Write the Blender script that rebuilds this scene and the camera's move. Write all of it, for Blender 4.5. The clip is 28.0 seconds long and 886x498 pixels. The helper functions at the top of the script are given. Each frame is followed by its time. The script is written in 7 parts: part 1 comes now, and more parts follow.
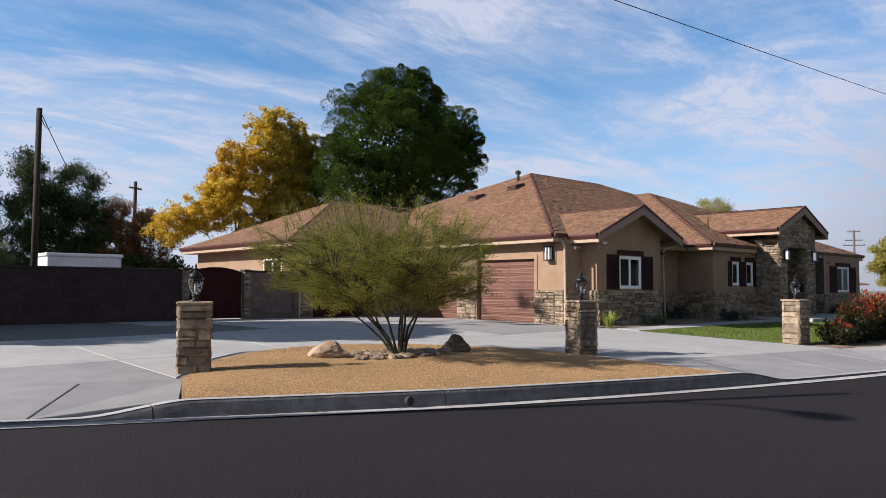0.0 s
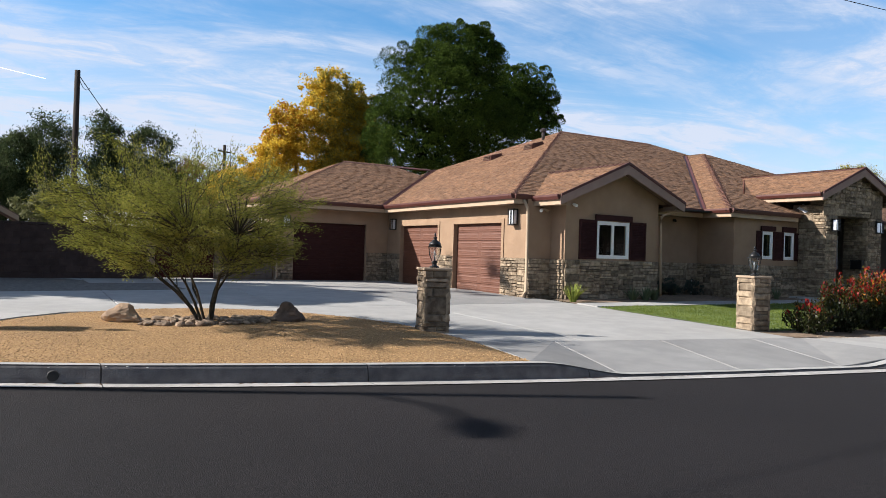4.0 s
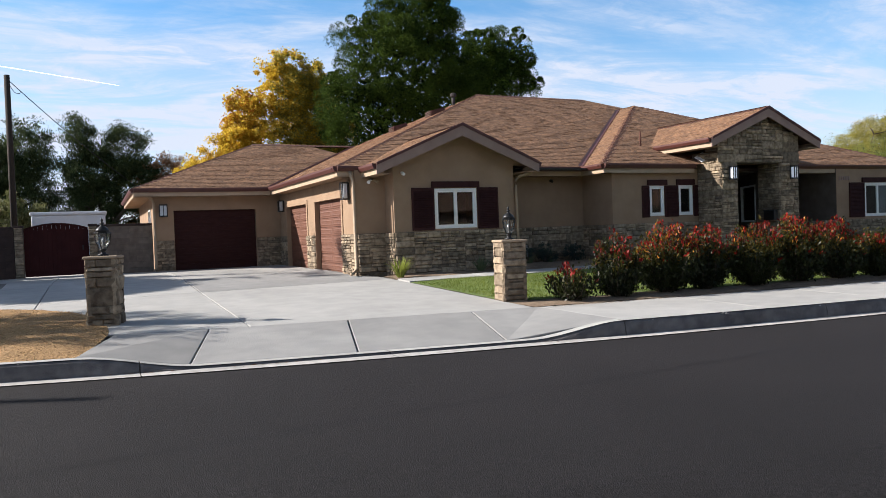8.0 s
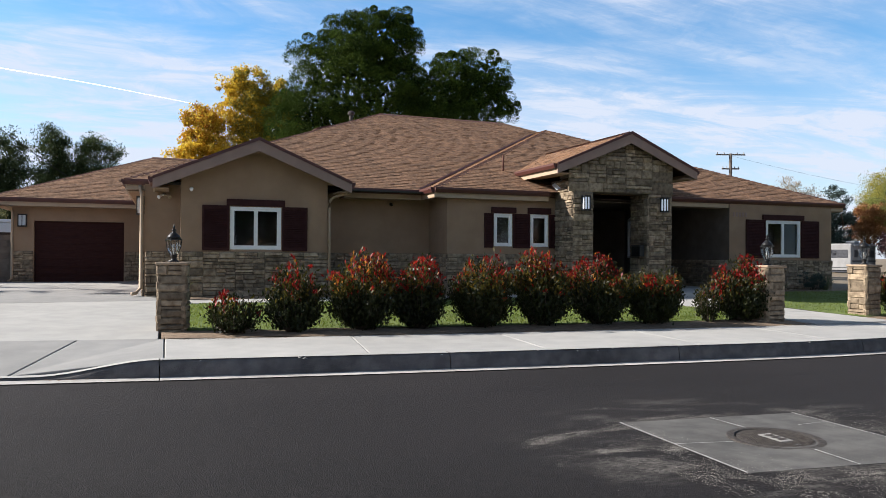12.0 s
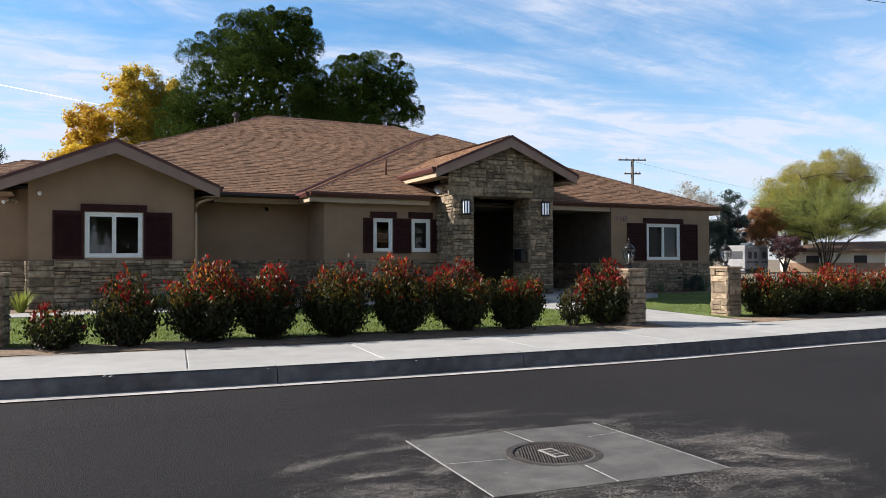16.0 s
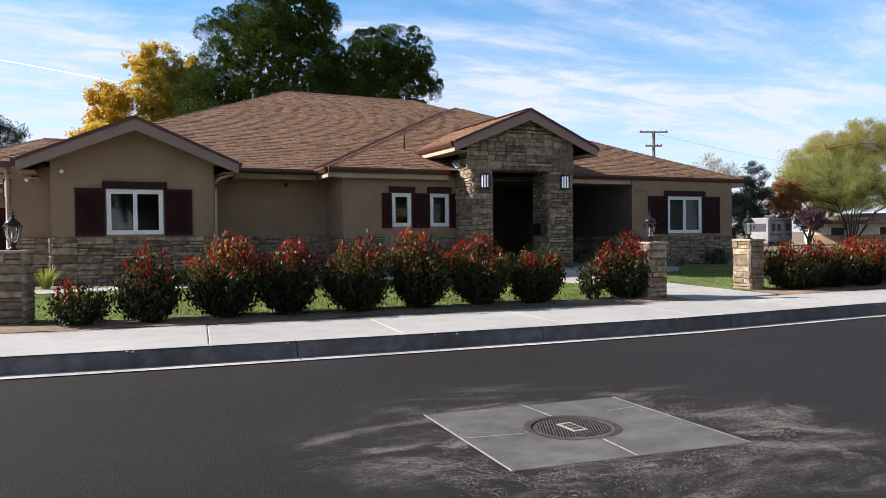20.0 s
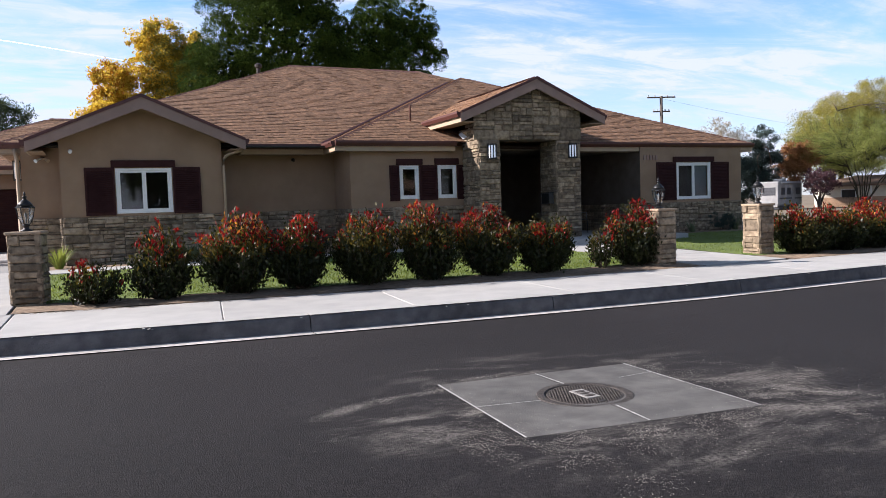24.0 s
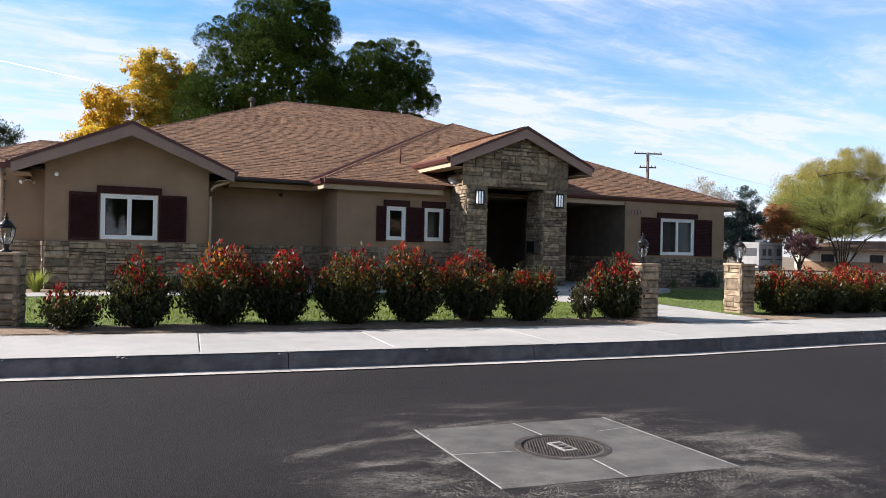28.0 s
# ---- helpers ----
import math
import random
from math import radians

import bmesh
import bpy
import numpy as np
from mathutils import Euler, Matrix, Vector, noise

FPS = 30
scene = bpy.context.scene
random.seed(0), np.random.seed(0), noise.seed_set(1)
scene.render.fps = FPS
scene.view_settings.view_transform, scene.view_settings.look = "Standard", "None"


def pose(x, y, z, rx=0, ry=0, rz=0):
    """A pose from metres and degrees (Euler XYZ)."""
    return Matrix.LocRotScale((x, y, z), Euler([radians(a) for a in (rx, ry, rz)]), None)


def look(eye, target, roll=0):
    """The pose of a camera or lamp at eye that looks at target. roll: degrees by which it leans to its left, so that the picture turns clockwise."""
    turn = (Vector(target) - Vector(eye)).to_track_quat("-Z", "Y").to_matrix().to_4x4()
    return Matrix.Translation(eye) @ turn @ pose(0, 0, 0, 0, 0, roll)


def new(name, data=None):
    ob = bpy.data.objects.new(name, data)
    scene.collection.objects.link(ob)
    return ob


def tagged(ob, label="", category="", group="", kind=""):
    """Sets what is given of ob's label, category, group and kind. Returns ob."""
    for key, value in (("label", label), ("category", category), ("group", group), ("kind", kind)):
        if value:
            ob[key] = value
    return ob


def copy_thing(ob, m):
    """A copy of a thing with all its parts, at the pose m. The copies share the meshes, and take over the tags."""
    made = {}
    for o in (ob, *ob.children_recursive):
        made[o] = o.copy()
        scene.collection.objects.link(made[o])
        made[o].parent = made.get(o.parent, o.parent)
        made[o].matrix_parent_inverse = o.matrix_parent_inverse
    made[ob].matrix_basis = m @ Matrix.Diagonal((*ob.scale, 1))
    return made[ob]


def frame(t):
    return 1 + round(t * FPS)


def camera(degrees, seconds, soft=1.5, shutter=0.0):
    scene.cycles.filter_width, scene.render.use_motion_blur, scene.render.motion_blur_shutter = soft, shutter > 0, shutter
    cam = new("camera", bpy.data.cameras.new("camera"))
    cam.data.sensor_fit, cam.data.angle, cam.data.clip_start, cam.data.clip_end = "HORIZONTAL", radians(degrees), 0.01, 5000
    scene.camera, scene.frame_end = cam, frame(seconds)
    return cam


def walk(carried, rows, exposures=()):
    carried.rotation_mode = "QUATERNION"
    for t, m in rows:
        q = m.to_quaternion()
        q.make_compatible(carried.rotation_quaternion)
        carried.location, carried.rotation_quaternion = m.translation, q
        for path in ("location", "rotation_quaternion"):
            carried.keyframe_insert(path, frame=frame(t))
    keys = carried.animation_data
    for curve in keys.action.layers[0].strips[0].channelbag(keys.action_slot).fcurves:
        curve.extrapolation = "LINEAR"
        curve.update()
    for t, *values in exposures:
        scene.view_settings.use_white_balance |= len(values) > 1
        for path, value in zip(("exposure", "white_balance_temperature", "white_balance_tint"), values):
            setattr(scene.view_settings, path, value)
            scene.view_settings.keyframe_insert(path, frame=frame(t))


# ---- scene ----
cam = camera(61.9, 28.0, 0.8)
PATH = [
    (0, (-16.629, -4.611, 1.522), (-15.31, -3.111, 1.629), 0.3),
    (0.5, (-15.987, -4.991, 1.496), (-14.827, -3.364, 1.563), 0.8),
    (1, (-15.289, -5.206, 1.498), (-14.242, -3.503, 1.538), 3.5),
    (1.5, (-14.683, -5.303, 1.512), (-13.632, -3.601, 1.499), 5.9),
    (2, (-14.093, -5.349, 1.533), (-13.053, -3.64, 1.541), 7.7),
    (2.5, (-13.468, -5.506, 1.54), (-12.423, -3.801, 1.552), 6.1),
    (3, (-12.724, -5.734, 1.558), (-11.738, -3.994, 1.6), 4.2),
    (3.5, (-11.9, -5.972, 1.551), (-10.888, -4.248, 1.577), 2.0),
    (5.5, (-8.955, -7.039, 1.582), (-7.935, -5.319, 1.541), 2.0),
    (6, (-8.132, -7.193, 1.626), (-7.13, -5.464, 1.708), 2.1),
    (6.5, (-7.312, -7.389, 1.578), (-6.307, -5.664, 1.687), -0.2),
    (7, (-6.527, -7.606, 1.547), (-5.619, -5.827, 1.444), -1.2),
    (7.5, (-5.74, -7.877, 1.537), (-4.893, -6.067, 1.445), -0.5),
    (8, (-4.978, -8.136, 1.519), (-4.132, -6.325, 1.467), -2.1),
    (8.5, (-4.112, -8.359, 1.464), (-3.402, -6.494, 1.335), -1.8),
    (9, (-3.413, -8.657, 1.51), (-2.745, -6.772, 1.531), -2.8),
    (9.5, (-2.64, -8.95, 1.506), (-1.894, -7.097, 1.593), -3.6),
    (10, (-1.699, -8.874, 1.421), (-0.967, -7.013, 1.39), -4.8),
    (10.5, (-0.952, -9.075, 1.469), (-0.279, -7.192, 1.459), -3.0),
    (11, (-0.062, -9.314, 1.451), (0.692, -7.462, 1.429), -1.8),
    (11.5, (0.704, -9.409, 1.457), (1.515, -7.581, 1.419), 0.9),
    (12, (1.512, -9.29, 1.435), (2.213, -7.417, 1.453), 0.4),
    (12.5, (2.1, -9.342, 1.445), (2.92, -7.518, 1.452), 1.3),
    (13, (2.41, -9.35, 1.40), (3.291, -7.556, 1.468), 0.0),
    (13.5, (2.707, -9.39, 1.443), (3.632, -7.617, 1.427), -2.2),
    (15.5, (2.729, -9.362, 1.464), (3.599, -7.562, 1.512), 1.6),
    (16, (2.708, -9.336, 1.46), (3.604, -7.548, 1.491), -0.2),
    (16.5, (2.71, -9.312, 1.472), (3.597, -7.52, 1.437), 0.6),
    (17, (2.728, -9.303, 1.458), (3.58, -7.493, 1.443), -0.5),
    (17.5, (2.724, -9.302, 1.465), (3.588, -7.498, 1.488), -0.6),
    (18, (2.703, -9.319, 1.477), (3.565, -7.514, 1.484), -0.4),
    (18.5, (2.722, -9.29, 1.453), (3.556, -7.472, 1.423), -0.8),
    (19, (2.726, -9.318, 1.464), (3.571, -7.505, 1.459), -0.4),
    (19.5, (2.735, -9.306, 1.454), (3.579, -7.494, 1.42), -0.0),
    (20, (2.745, -9.308, 1.456), (3.592, -7.497, 1.419), -0.6),
    (20.5, (2.721, -9.305, 1.47), (3.564, -7.491, 1.454), 0.4),
    (21, (2.723, -9.288, 1.458), (3.571, -7.477, 1.449), 0.5),
    (21.5, (2.723, -9.315, 1.457), (3.566, -7.501, 1.424), -0.9),
    (23.5, (2.707, -9.343, 1.471), (3.532, -7.523, 1.381), -1.6),
    (24, (2.709, -9.34, 1.464), (3.533, -7.522, 1.35), -1.9),
    (24.5, (2.71, -9.337, 1.469), (3.501, -7.505, 1.33), -2.4),
    (25, (2.712, -9.336, 1.47), (3.497, -7.502, 1.334), -3.0),
    (25.5, (2.722, -9.335, 1.463), (3.506, -7.5, 1.325), -3.5),
    (26, (2.718, -9.34, 1.458), (3.504, -7.503, 1.363), -2.6),
    (26.5, (2.702, -9.326, 1.459), (3.51, -7.499, 1.359), -2.2),
    (27, (2.703, -9.339, 1.486), (3.538, -7.523, 1.415), -0.8),
    (27.5, (2.713, -9.33, 1.482), (3.576, -7.526, 1.467), -0.1),
    (28, (2.701, -9.327, 1.469), (3.568, -7.524, 1.471), 1.2),
]
EXPOSURES = [(0.0, 0.66, 5780, 18), (1.0, 0.64, 5740, 18), (2.0, 0.80, 5850, 16), (3.0, 0.88, 5840, 15), (6.0, 0.93, 5700, 11), (7.0, 0.80, 5700, 13), (8.0, 0.99, 5850, 14), (9.0, 1.02, 5900, 13),
             (12.0, 0.98, 5850, 13), (18.5, 1.06, 5850, 15), (20.0, 1.12, 5850, 16), (24.0, 1.16, 5740, 19), (25.0, 1.24, 5760, 19), (28.0, 1.20, 5860, 17)]
walk(cam, [(t, look(eye, target, roll)) for t, eye, target, roll in PATH], EXPOSURES)

# ---------------------------------------------------------------- light
SUN_AZ, SUN_EL = radians(-27), radians(29)      # heading in which the light travels, and the sun's height
SUN_WAY = Vector((math.cos(SUN_AZ) * math.cos(SUN_EL), math.sin(SUN_AZ) * math.cos(SUN_EL), -math.sin(SUN_EL)))
sun = new("sun", bpy.data.lights.new("sun", "SUN"))
sun.data.energy, sun.data.angle, sun.data.color = 5.0, radians(0.6), (1.0, 0.89, 0.72)
sun.rotation_mode = "QUATERNION"
sun.rotation_quaternion = SUN_WAY.to_track_quat("-Z", "Y")
sun.location = (-30, 20, 30)


def sky_world():
    w = bpy.data.worlds.new("sky")
    scene.world = w
    w.use_nodes = True
    nt = w.node_tree
    nt.nodes.clear()
    out, bg = nt.nodes.new("ShaderNodeOutputWorld"), nt.nodes.new("ShaderNodeBackground")
    sky = nt.nodes.new("ShaderNodeTexSky")
    sky.sky_type, sky.sun_disc = "NISHITA", False
    sky.sun_elevation = SUN_EL
    sky.sun_rotation = math.atan2(-SUN_WAY.x, -SUN_WAY.y)
    sky.air_density, sky.dust_density, sky.ozone_density = 1.0, 0.6, 2.0
    bg.inputs["Strength"].default_value = SKY_STRENGTH
    co = nt.nodes.new("ShaderNodeTexCoord")
    sep = nt.nodes.new("ShaderNodeSeparateXYZ")
    nt.links.new(co.outputs["Generated"], sep.inputs[0])
    # cirrus: the view direction laid on a high flat layer, drawn out into streaks
    up = nt.nodes.new("ShaderNodeMath"); up.operation = "MAXIMUM"; up.inputs[1].default_value = 0.03
    nt.links.new(sep.outputs["Z"], up.inputs[0])
    lift = nt.nodes.new("ShaderNodeMath"); lift.operation = "ADD"; lift.inputs[1].default_value = 0.10
    nt.links.new(up.outputs[0], lift.inputs[0])
    dx = nt.nodes.new("ShaderNodeMath"); dx.operation = "DIVIDE"
    dy = nt.nodes.new("ShaderNodeMath"); dy.operation = "DIVIDE"
    nt.links.new(sep.outputs["X"], dx.inputs[0]); nt.links.new(lift.outputs[0], dx.inputs[1])
    nt.links.new(sep.outputs["Y"], dy.inputs[0]); nt.links.new(lift.outputs[0], dy.inputs[1])
    com = nt.nodes.new("ShaderNodeCombineXYZ")
    nt.links.new(dx.outputs[0], com.inputs[0]); nt.links.new(dy.outputs[0], com.inputs[1])

    def streaks(turn, sx, sy, scale, detail, rough, warp):
        m = nt.nodes.new("ShaderNodeMapping")
        m.inputs["Rotation"].default_value[2] = radians(turn)
        m.inputs["Scale"].default_value = (sx, sy, 1)
        nt.links.new(com.outputs[0], m.inputs[0])
        n = nt.nodes.new("ShaderNodeTexNoise")
        n.inputs["Scale"].default_value = scale
        n.inputs["Detail"].default_value = detail
        n.inputs["Roughness"].default_value = rough
        n.inputs["Distortion"].default_value = warp
        nt.links.new(m.outputs[0], n.inputs["Vector"])
        return n.outputs["Fac"]

    def ramp(src, a, b):
        r = nt.nodes.new("ShaderNodeMapRange")
        r.interpolation_type = "SMOOTHSTEP"
        r.inputs["From Min"].default_value, r.inputs["From Max"].default_value = a, b
        nt.links.new(src, r.inputs["Value"])
        return r.outputs[0]

    def op(kind, a, b):
        m = nt.nodes.new("ShaderNodeMath"); m.operation = kind; m.use_clamp = kind != "POWER"
        for i, v in enumerate((a, b)):
            if isinstance(v, (int, float)): m.inputs[i].default_value = v
            else: nt.links.new(v, m.inputs[i])
        return m.outputs[0]

    veil = ramp(streaks(-28, 0.60, 1.0, 0.80, 7, 0.56, 0.7), 0.26, 0.58)
    fine = ramp(streaks(-40, 0.45, 1.15, 1.7, 12, 0.64, 1.3), 0.34, 0.66)
    puff = ramp(streaks(15, 0.8, 1.1, 4.2, 11, 0.66, 0.9), 0.36, 0.66)
    haze = ramp(sep.outputs["Z"], 0.30, 0.02)
    cover = op("ADD", op("MULTIPLY", veil, op("ADD", op("MULTIPLY", fine, op("ADD", op("MULTIPLY", puff, 0.75), 0.42)), 0.26)), op("MULTIPLY", haze, 0.45))
    cover = op("MULTIPLY", cover, ramp(sep.outputs["Z"], 0.66, 0.40))
    cover = op("MULTIPLY", cover, 0.95)
    mix = nt.nodes.new("ShaderNodeMix"); mix.data_type = "RGBA"
    nt.links.new(cover, mix.inputs["Factor"])
    tint = nt.nodes.new("ShaderNodeHueSaturation")
    tint.inputs["Saturation"].default_value, tint.inputs["Hue"].default_value = 1.42, 0.490
    milk = nt.nodes.new("ShaderNodeMapRange")
    milk.inputs["From Min"].default_value, milk.inputs["From Max"].default_value = 0.40, 0.75
    milk.inputs["To Min"].default_value, milk.inputs["To Max"].default_value = 1.32, 0.55
    nt.links.new(sep.outputs["Z"], milk.inputs["Value"])
    nt.links.new(milk.outputs[0], tint.inputs["Saturation"])
    deep = nt.nodes.new("ShaderNodeMapRange")
    deep.inputs["From Min"].default_value, deep.inputs["From Max"].default_value = 0.40, 0.75
    deep.inputs["To Min"].default_value, deep.inputs["To Max"].default_value = 2.1, 0.85
    nt.links.new(sep.outputs["Z"], deep.inputs["Value"])
    nt.links.new(deep.outputs[0], tint.inputs["Value"])
    nt.links.new(sky.outputs[0], tint.inputs["Color"])
    nt.links.new(tint.outputs[0], mix.inputs["A"])
    mix.inputs["B"].default_value = (9.6, 9.9, 10.3, 1)
    # thin cloud and haze scatter forwards: brighter on the sun's side of the sky
    aim = nt.nodes.new("ShaderNodeVectorMath"); aim.operation = "DOT_PRODUCT"
    aim.inputs[1].default_value = -SUN_WAY
    nt.links.new(co.outputs["Generated"], aim.inputs[0])
    glow = nt.nodes.new("ShaderNodeMapRange")
    glow.interpolation_type = "SMOOTHSTEP"
    glow.inputs["From Min"].default_value, glow.inputs["From Max"].default_value = -0.92, -0.42
    glow.inputs["To Min"].default_value, glow.inputs["To Max"].default_value = 0.06, 1.0
    nt.links.new(aim.outputs["Value"], glow.inputs["Value"])
    lit = nt.nodes.new("ShaderNodeVectorMath"); lit.operation = "SCALE"
    nt.links.new(mix.outputs["Result"], lit.inputs[0]); nt.links.new(glow.outputs[0], lit.inputs["Scale"])
    nt.links.new(lit.outputs[0], bg.inputs["Color"])
    nt.links.new(bg.outputs[0], out.inputs[0])


SKY_STRENGTH = 0.0425
sky_world()

# ---------------------------------------------------------------- materials
MATS = {}


def mat(name, c1, c2=None, scale=6.0, rough=0.8, bump=0.0, bscale=None, big=0.0, bigscale=0.35, rnd=0.0, island=0.0,
        metal=0.0, stretch=(1, 1, 1), spec=0.5):
    """A node material in world metres: grain between two colours, large slow stains, bump; rnd and island vary the pieces."""
    m = bpy.data.materials.new(name)
    m.use_nodes = True
    nt = m.node_tree
    b = nt.nodes["Principled BSDF"]
    b.inputs["Roughness"].default_value = rough
    b.inputs["Metallic"].default_value = metal
    b.inputs["Specular IOR Level"].default_value = spec
    geo = nt.nodes.new("ShaderNodeNewGeometry")
    mp = nt.nodes.new("ShaderNodeMapping")
    mp.inputs["Scale"].default_value = stretch
    nt.links.new(geo.outputs["Position"], mp.inputs[0])
    n1 = nt.nodes.new("ShaderNodeTexNoise")
    n1.inputs["Scale"].default_value, n1.inputs["Detail"].default_value = scale, 6
    nt.links.new(mp.outputs[0], n1.inputs["Vector"])
    r1 = nt.nodes.new("ShaderNodeMapRange")
    r1.inputs["From Min"].default_value, r1.inputs["From Max"].default_value = 0.35, 0.65
    nt.links.new(n1.outputs["Fac"], r1.inputs["Value"])
    mx = nt.nodes.new("ShaderNodeMix"); mx.data_type = "RGBA"
    mx.inputs["A"].default_value = (*c1, 1)
    mx.inputs["B"].default_value = (*(c2 or c1), 1)
    nt.links.new(r1.outputs[0], mx.inputs["Factor"])
    col = mx.outputs["Result"]

    def vary(src, lo_v, hi_v, a=0.0, bb=1.0):
        nonlocal col
        r = nt.nodes.new("ShaderNodeMapRange")
        r.inputs["From Min"].default_value, r.inputs["From Max"].default_value = a, bb
        r.inputs["To Min"].default_value, r.inputs["To Max"].default_value = lo_v, hi_v
        nt.links.new(src, r.inputs["Value"])
        h = nt.nodes.new("ShaderNodeHueSaturation")
        nt.links.new(r.outputs[0], h.inputs["Value"])
        nt.links.new(col, h.inputs["Color"])
        col = h.outputs["Color"]

    if big:
        n2 = nt.nodes.new("ShaderNodeTexNoise")
        n2.inputs["Scale"].default_value, n2.inputs["Detail"].default_value = bigscale, 4
        nt.links.new(geo.outputs["Position"], n2.inputs["Vector"])
        vary(n2.outputs["Fac"], 1 - big, 1 + big, 0.3, 0.7)
    if rnd:
        oi = nt.nodes.new("ShaderNodeObjectInfo")
        vary(oi.outputs["Random"], 1 - rnd, 1 + rnd)
    if island:
        vary(geo.outputs["Random Per Island"], 1 - island, 1 + island)
    nt.links.new(col, b.inputs["Base Color"])
    if bump:
        n3 = nt.nodes.new("ShaderNodeTexNoise")
        n3.inputs["Scale"].default_value, n3.inputs["Detail"].default_value = bscale or scale * 3, 5
        nt.links.new(mp.outputs[0], n3.inputs["Vector"])
        bp = nt.nodes.new("ShaderNodeBump")
        bp.inputs["Strength"].default_value, bp.inputs["Distance"].default_value = bump, 0.02
        nt.links.new(n3.outputs["Fac"], bp.inputs["Height"])
        nt.links.new(bp.outputs[0], b.inputs["Normal"])
    MATS[name] = m
    return m


def leafmat(name, c1, c2, rough=0.55, through_w=0.35, gloss=0.25):
    """Leaves: two colours mixed leaf by leaf, with light passing through."""
    m = bpy.data.materials.new(name)
    m.use_nodes = True
    nt = m.node_tree
    b = nt.nodes["Principled BSDF"]
    out = nt.nodes["Material Output"]
    geo = nt.nodes.new("ShaderNodeNewGeometry")
    mx = nt.nodes.new("ShaderNodeMix"); mx.data_type = "RGBA"
    mx.inputs["A"].default_value, mx.inputs["B"].default_value = (*c1, 1), (*c2, 1)
    n = nt.nodes.new("ShaderNodeTexNoise")
    n.inputs["Scale"].default_value, n.inputs["Detail"].default_value = 0.9, 3
    nt.links.new(geo.outputs["Position"], n.inputs["Vector"])
    ad = nt.nodes.new("ShaderNodeMath"); ad.operation = "ADD"
    sb = nt.nodes.new("ShaderNodeMath"); sb.operation = "MULTIPLY_ADD"
    nt.links.new(n.outputs["Fac"], sb.inputs[0]); sb.inputs[1].default_value = 1.6; sb.inputs[2].default_value = -0.8
    nt.links.new(geo.outputs["Random Per Island"], ad.inputs[0]); nt.links.new(sb.outputs[0], ad.inputs[1])
    ad.use_clamp = True
    nt.links.new(ad.outputs[0], mx.inputs["Factor"])
    nt.links.new(mx.outputs["Result"], b.inputs["Base Color"])
    b.inputs["Roughness"].default_value = rough
    b.inputs["Specular IOR Level"].default_value = gloss
    tr = nt.nodes.new("ShaderNodeBsdfTranslucent")
    nt.links.new(mx.outputs["Result"], tr.inputs["Color"])
    ms = nt.nodes.new("ShaderNodeMixShader")
    ms.inputs[0].default_value = through_w
    nt.links.new(b.outputs[0], ms.inputs[1]); nt.links.new(tr.outputs[0], ms.inputs[2])
    nt.links.new(ms.outputs[0], out.inputs["Surface"])
    MATS[name] = m
    return m


def glassmat(name, tint=(0.9, 0.95, 0.95), rough=0.0):
    m = bpy.data.materials.new(name)
    m.use_nodes = True
    b = m.node_tree.nodes["Principled BSDF"]
    b.inputs["Base Color"].default_value = (*tint, 1)
    b.inputs["Transmission Weight"].default_value = 1.0
    b.inputs["Roughness"].default_value = rough
    b.inputs["IOR"].default_value = 1.45
    MATS[name] = m
    return m


def glowmat(name, colour, strength):
    m = bpy.data.materials.new(name)
    m.use_nodes = True
    b = m.node_tree.nodes["Principled BSDF"]
    b.inputs["Base Color"].default_value = (0.8, 0.8, 0.8, 1)
    b.inputs["Emission Color"].default_value = (*colour, 1)
    b.inputs["Emission Strength"].default_value = strength
    MATS[name] = m
    return m


mat("asphalt", (0.0056, 0.0047, 0.0051), (0.0232, 0.0203, 0.0213), 62, 0.93, 0.75, 120, 0.24, 0.30, spec=0.25)
mat("road_patch", (0.066, 0.064, 0.061), (0.108, 0.104, 0.098), 5, 0.9, 0.25, 90, 0.20, 1.6)
mat("grit", (0.261, 0.2436, 0.2175), (0.4002, 0.3741, 0.335), 30, 0.95, 0.3, 80, island=0.3)
mat("gutter", (0.3132, 0.3045, 0.2915), (0.435, 0.4219, 0.4002), 8, 0.9, 0.3, 60, 0.25, 0.8)
# darker than the slabs: the kerb face's shade is put into the colour
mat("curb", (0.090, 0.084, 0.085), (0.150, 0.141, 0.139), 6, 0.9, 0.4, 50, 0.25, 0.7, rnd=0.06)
mat("concrete", (0.346, 0.343, 0.331), (0.392, 0.387, 0.369), 3, 0.9, 0.25, 70, 0.09, 0.6, rnd=0.07)
mat("concrete_apron", (0.236, 0.236, 0.231), (0.274, 0.271, 0.263), 3, 0.9, 0.25, 70, 0.12, 0.6, rnd=0.07)
# white bodywork greyed: the shade of nearby trees is put into the colour
mat("rv_body", (0.22, 0.22, 0.22), (0.29, 0.29, 0.29), 1.5, 0.6, 0.05, 30, 0.15, 0.7)
mat("joint_dirt", (0.10, 0.095, 0.085), (0.20, 0.185, 0.165), 12, 0.95)
mat("gravel_bed", (0.23, 0.128, 0.045), (0.46, 0.285, 0.118), 30, 0.95, 1.0, 60, 0.16, 0.7)
mat("gravel", (0.25, 0.150, 0.062), (0.50, 0.335, 0.165), 30, 0.95, island=0.42)
mat("soil", (0.160, 0.111, 0.070), (0.270, 0.196, 0.131), 9, 0.97, 0.9, 40, 0.2, 0.8)
mat("earth", (0.155, 0.118, 0.076), (0.205, 0.165, 0.112), 0.8, 0.97, 0.5, 12, 0.2, 0.05)
mat("lawn_soil", (0.092, 0.138, 0.02576), (0.138, 0.184, 0.0414), 10, 0.97, 0.8, 40, 0.2, 0.6)
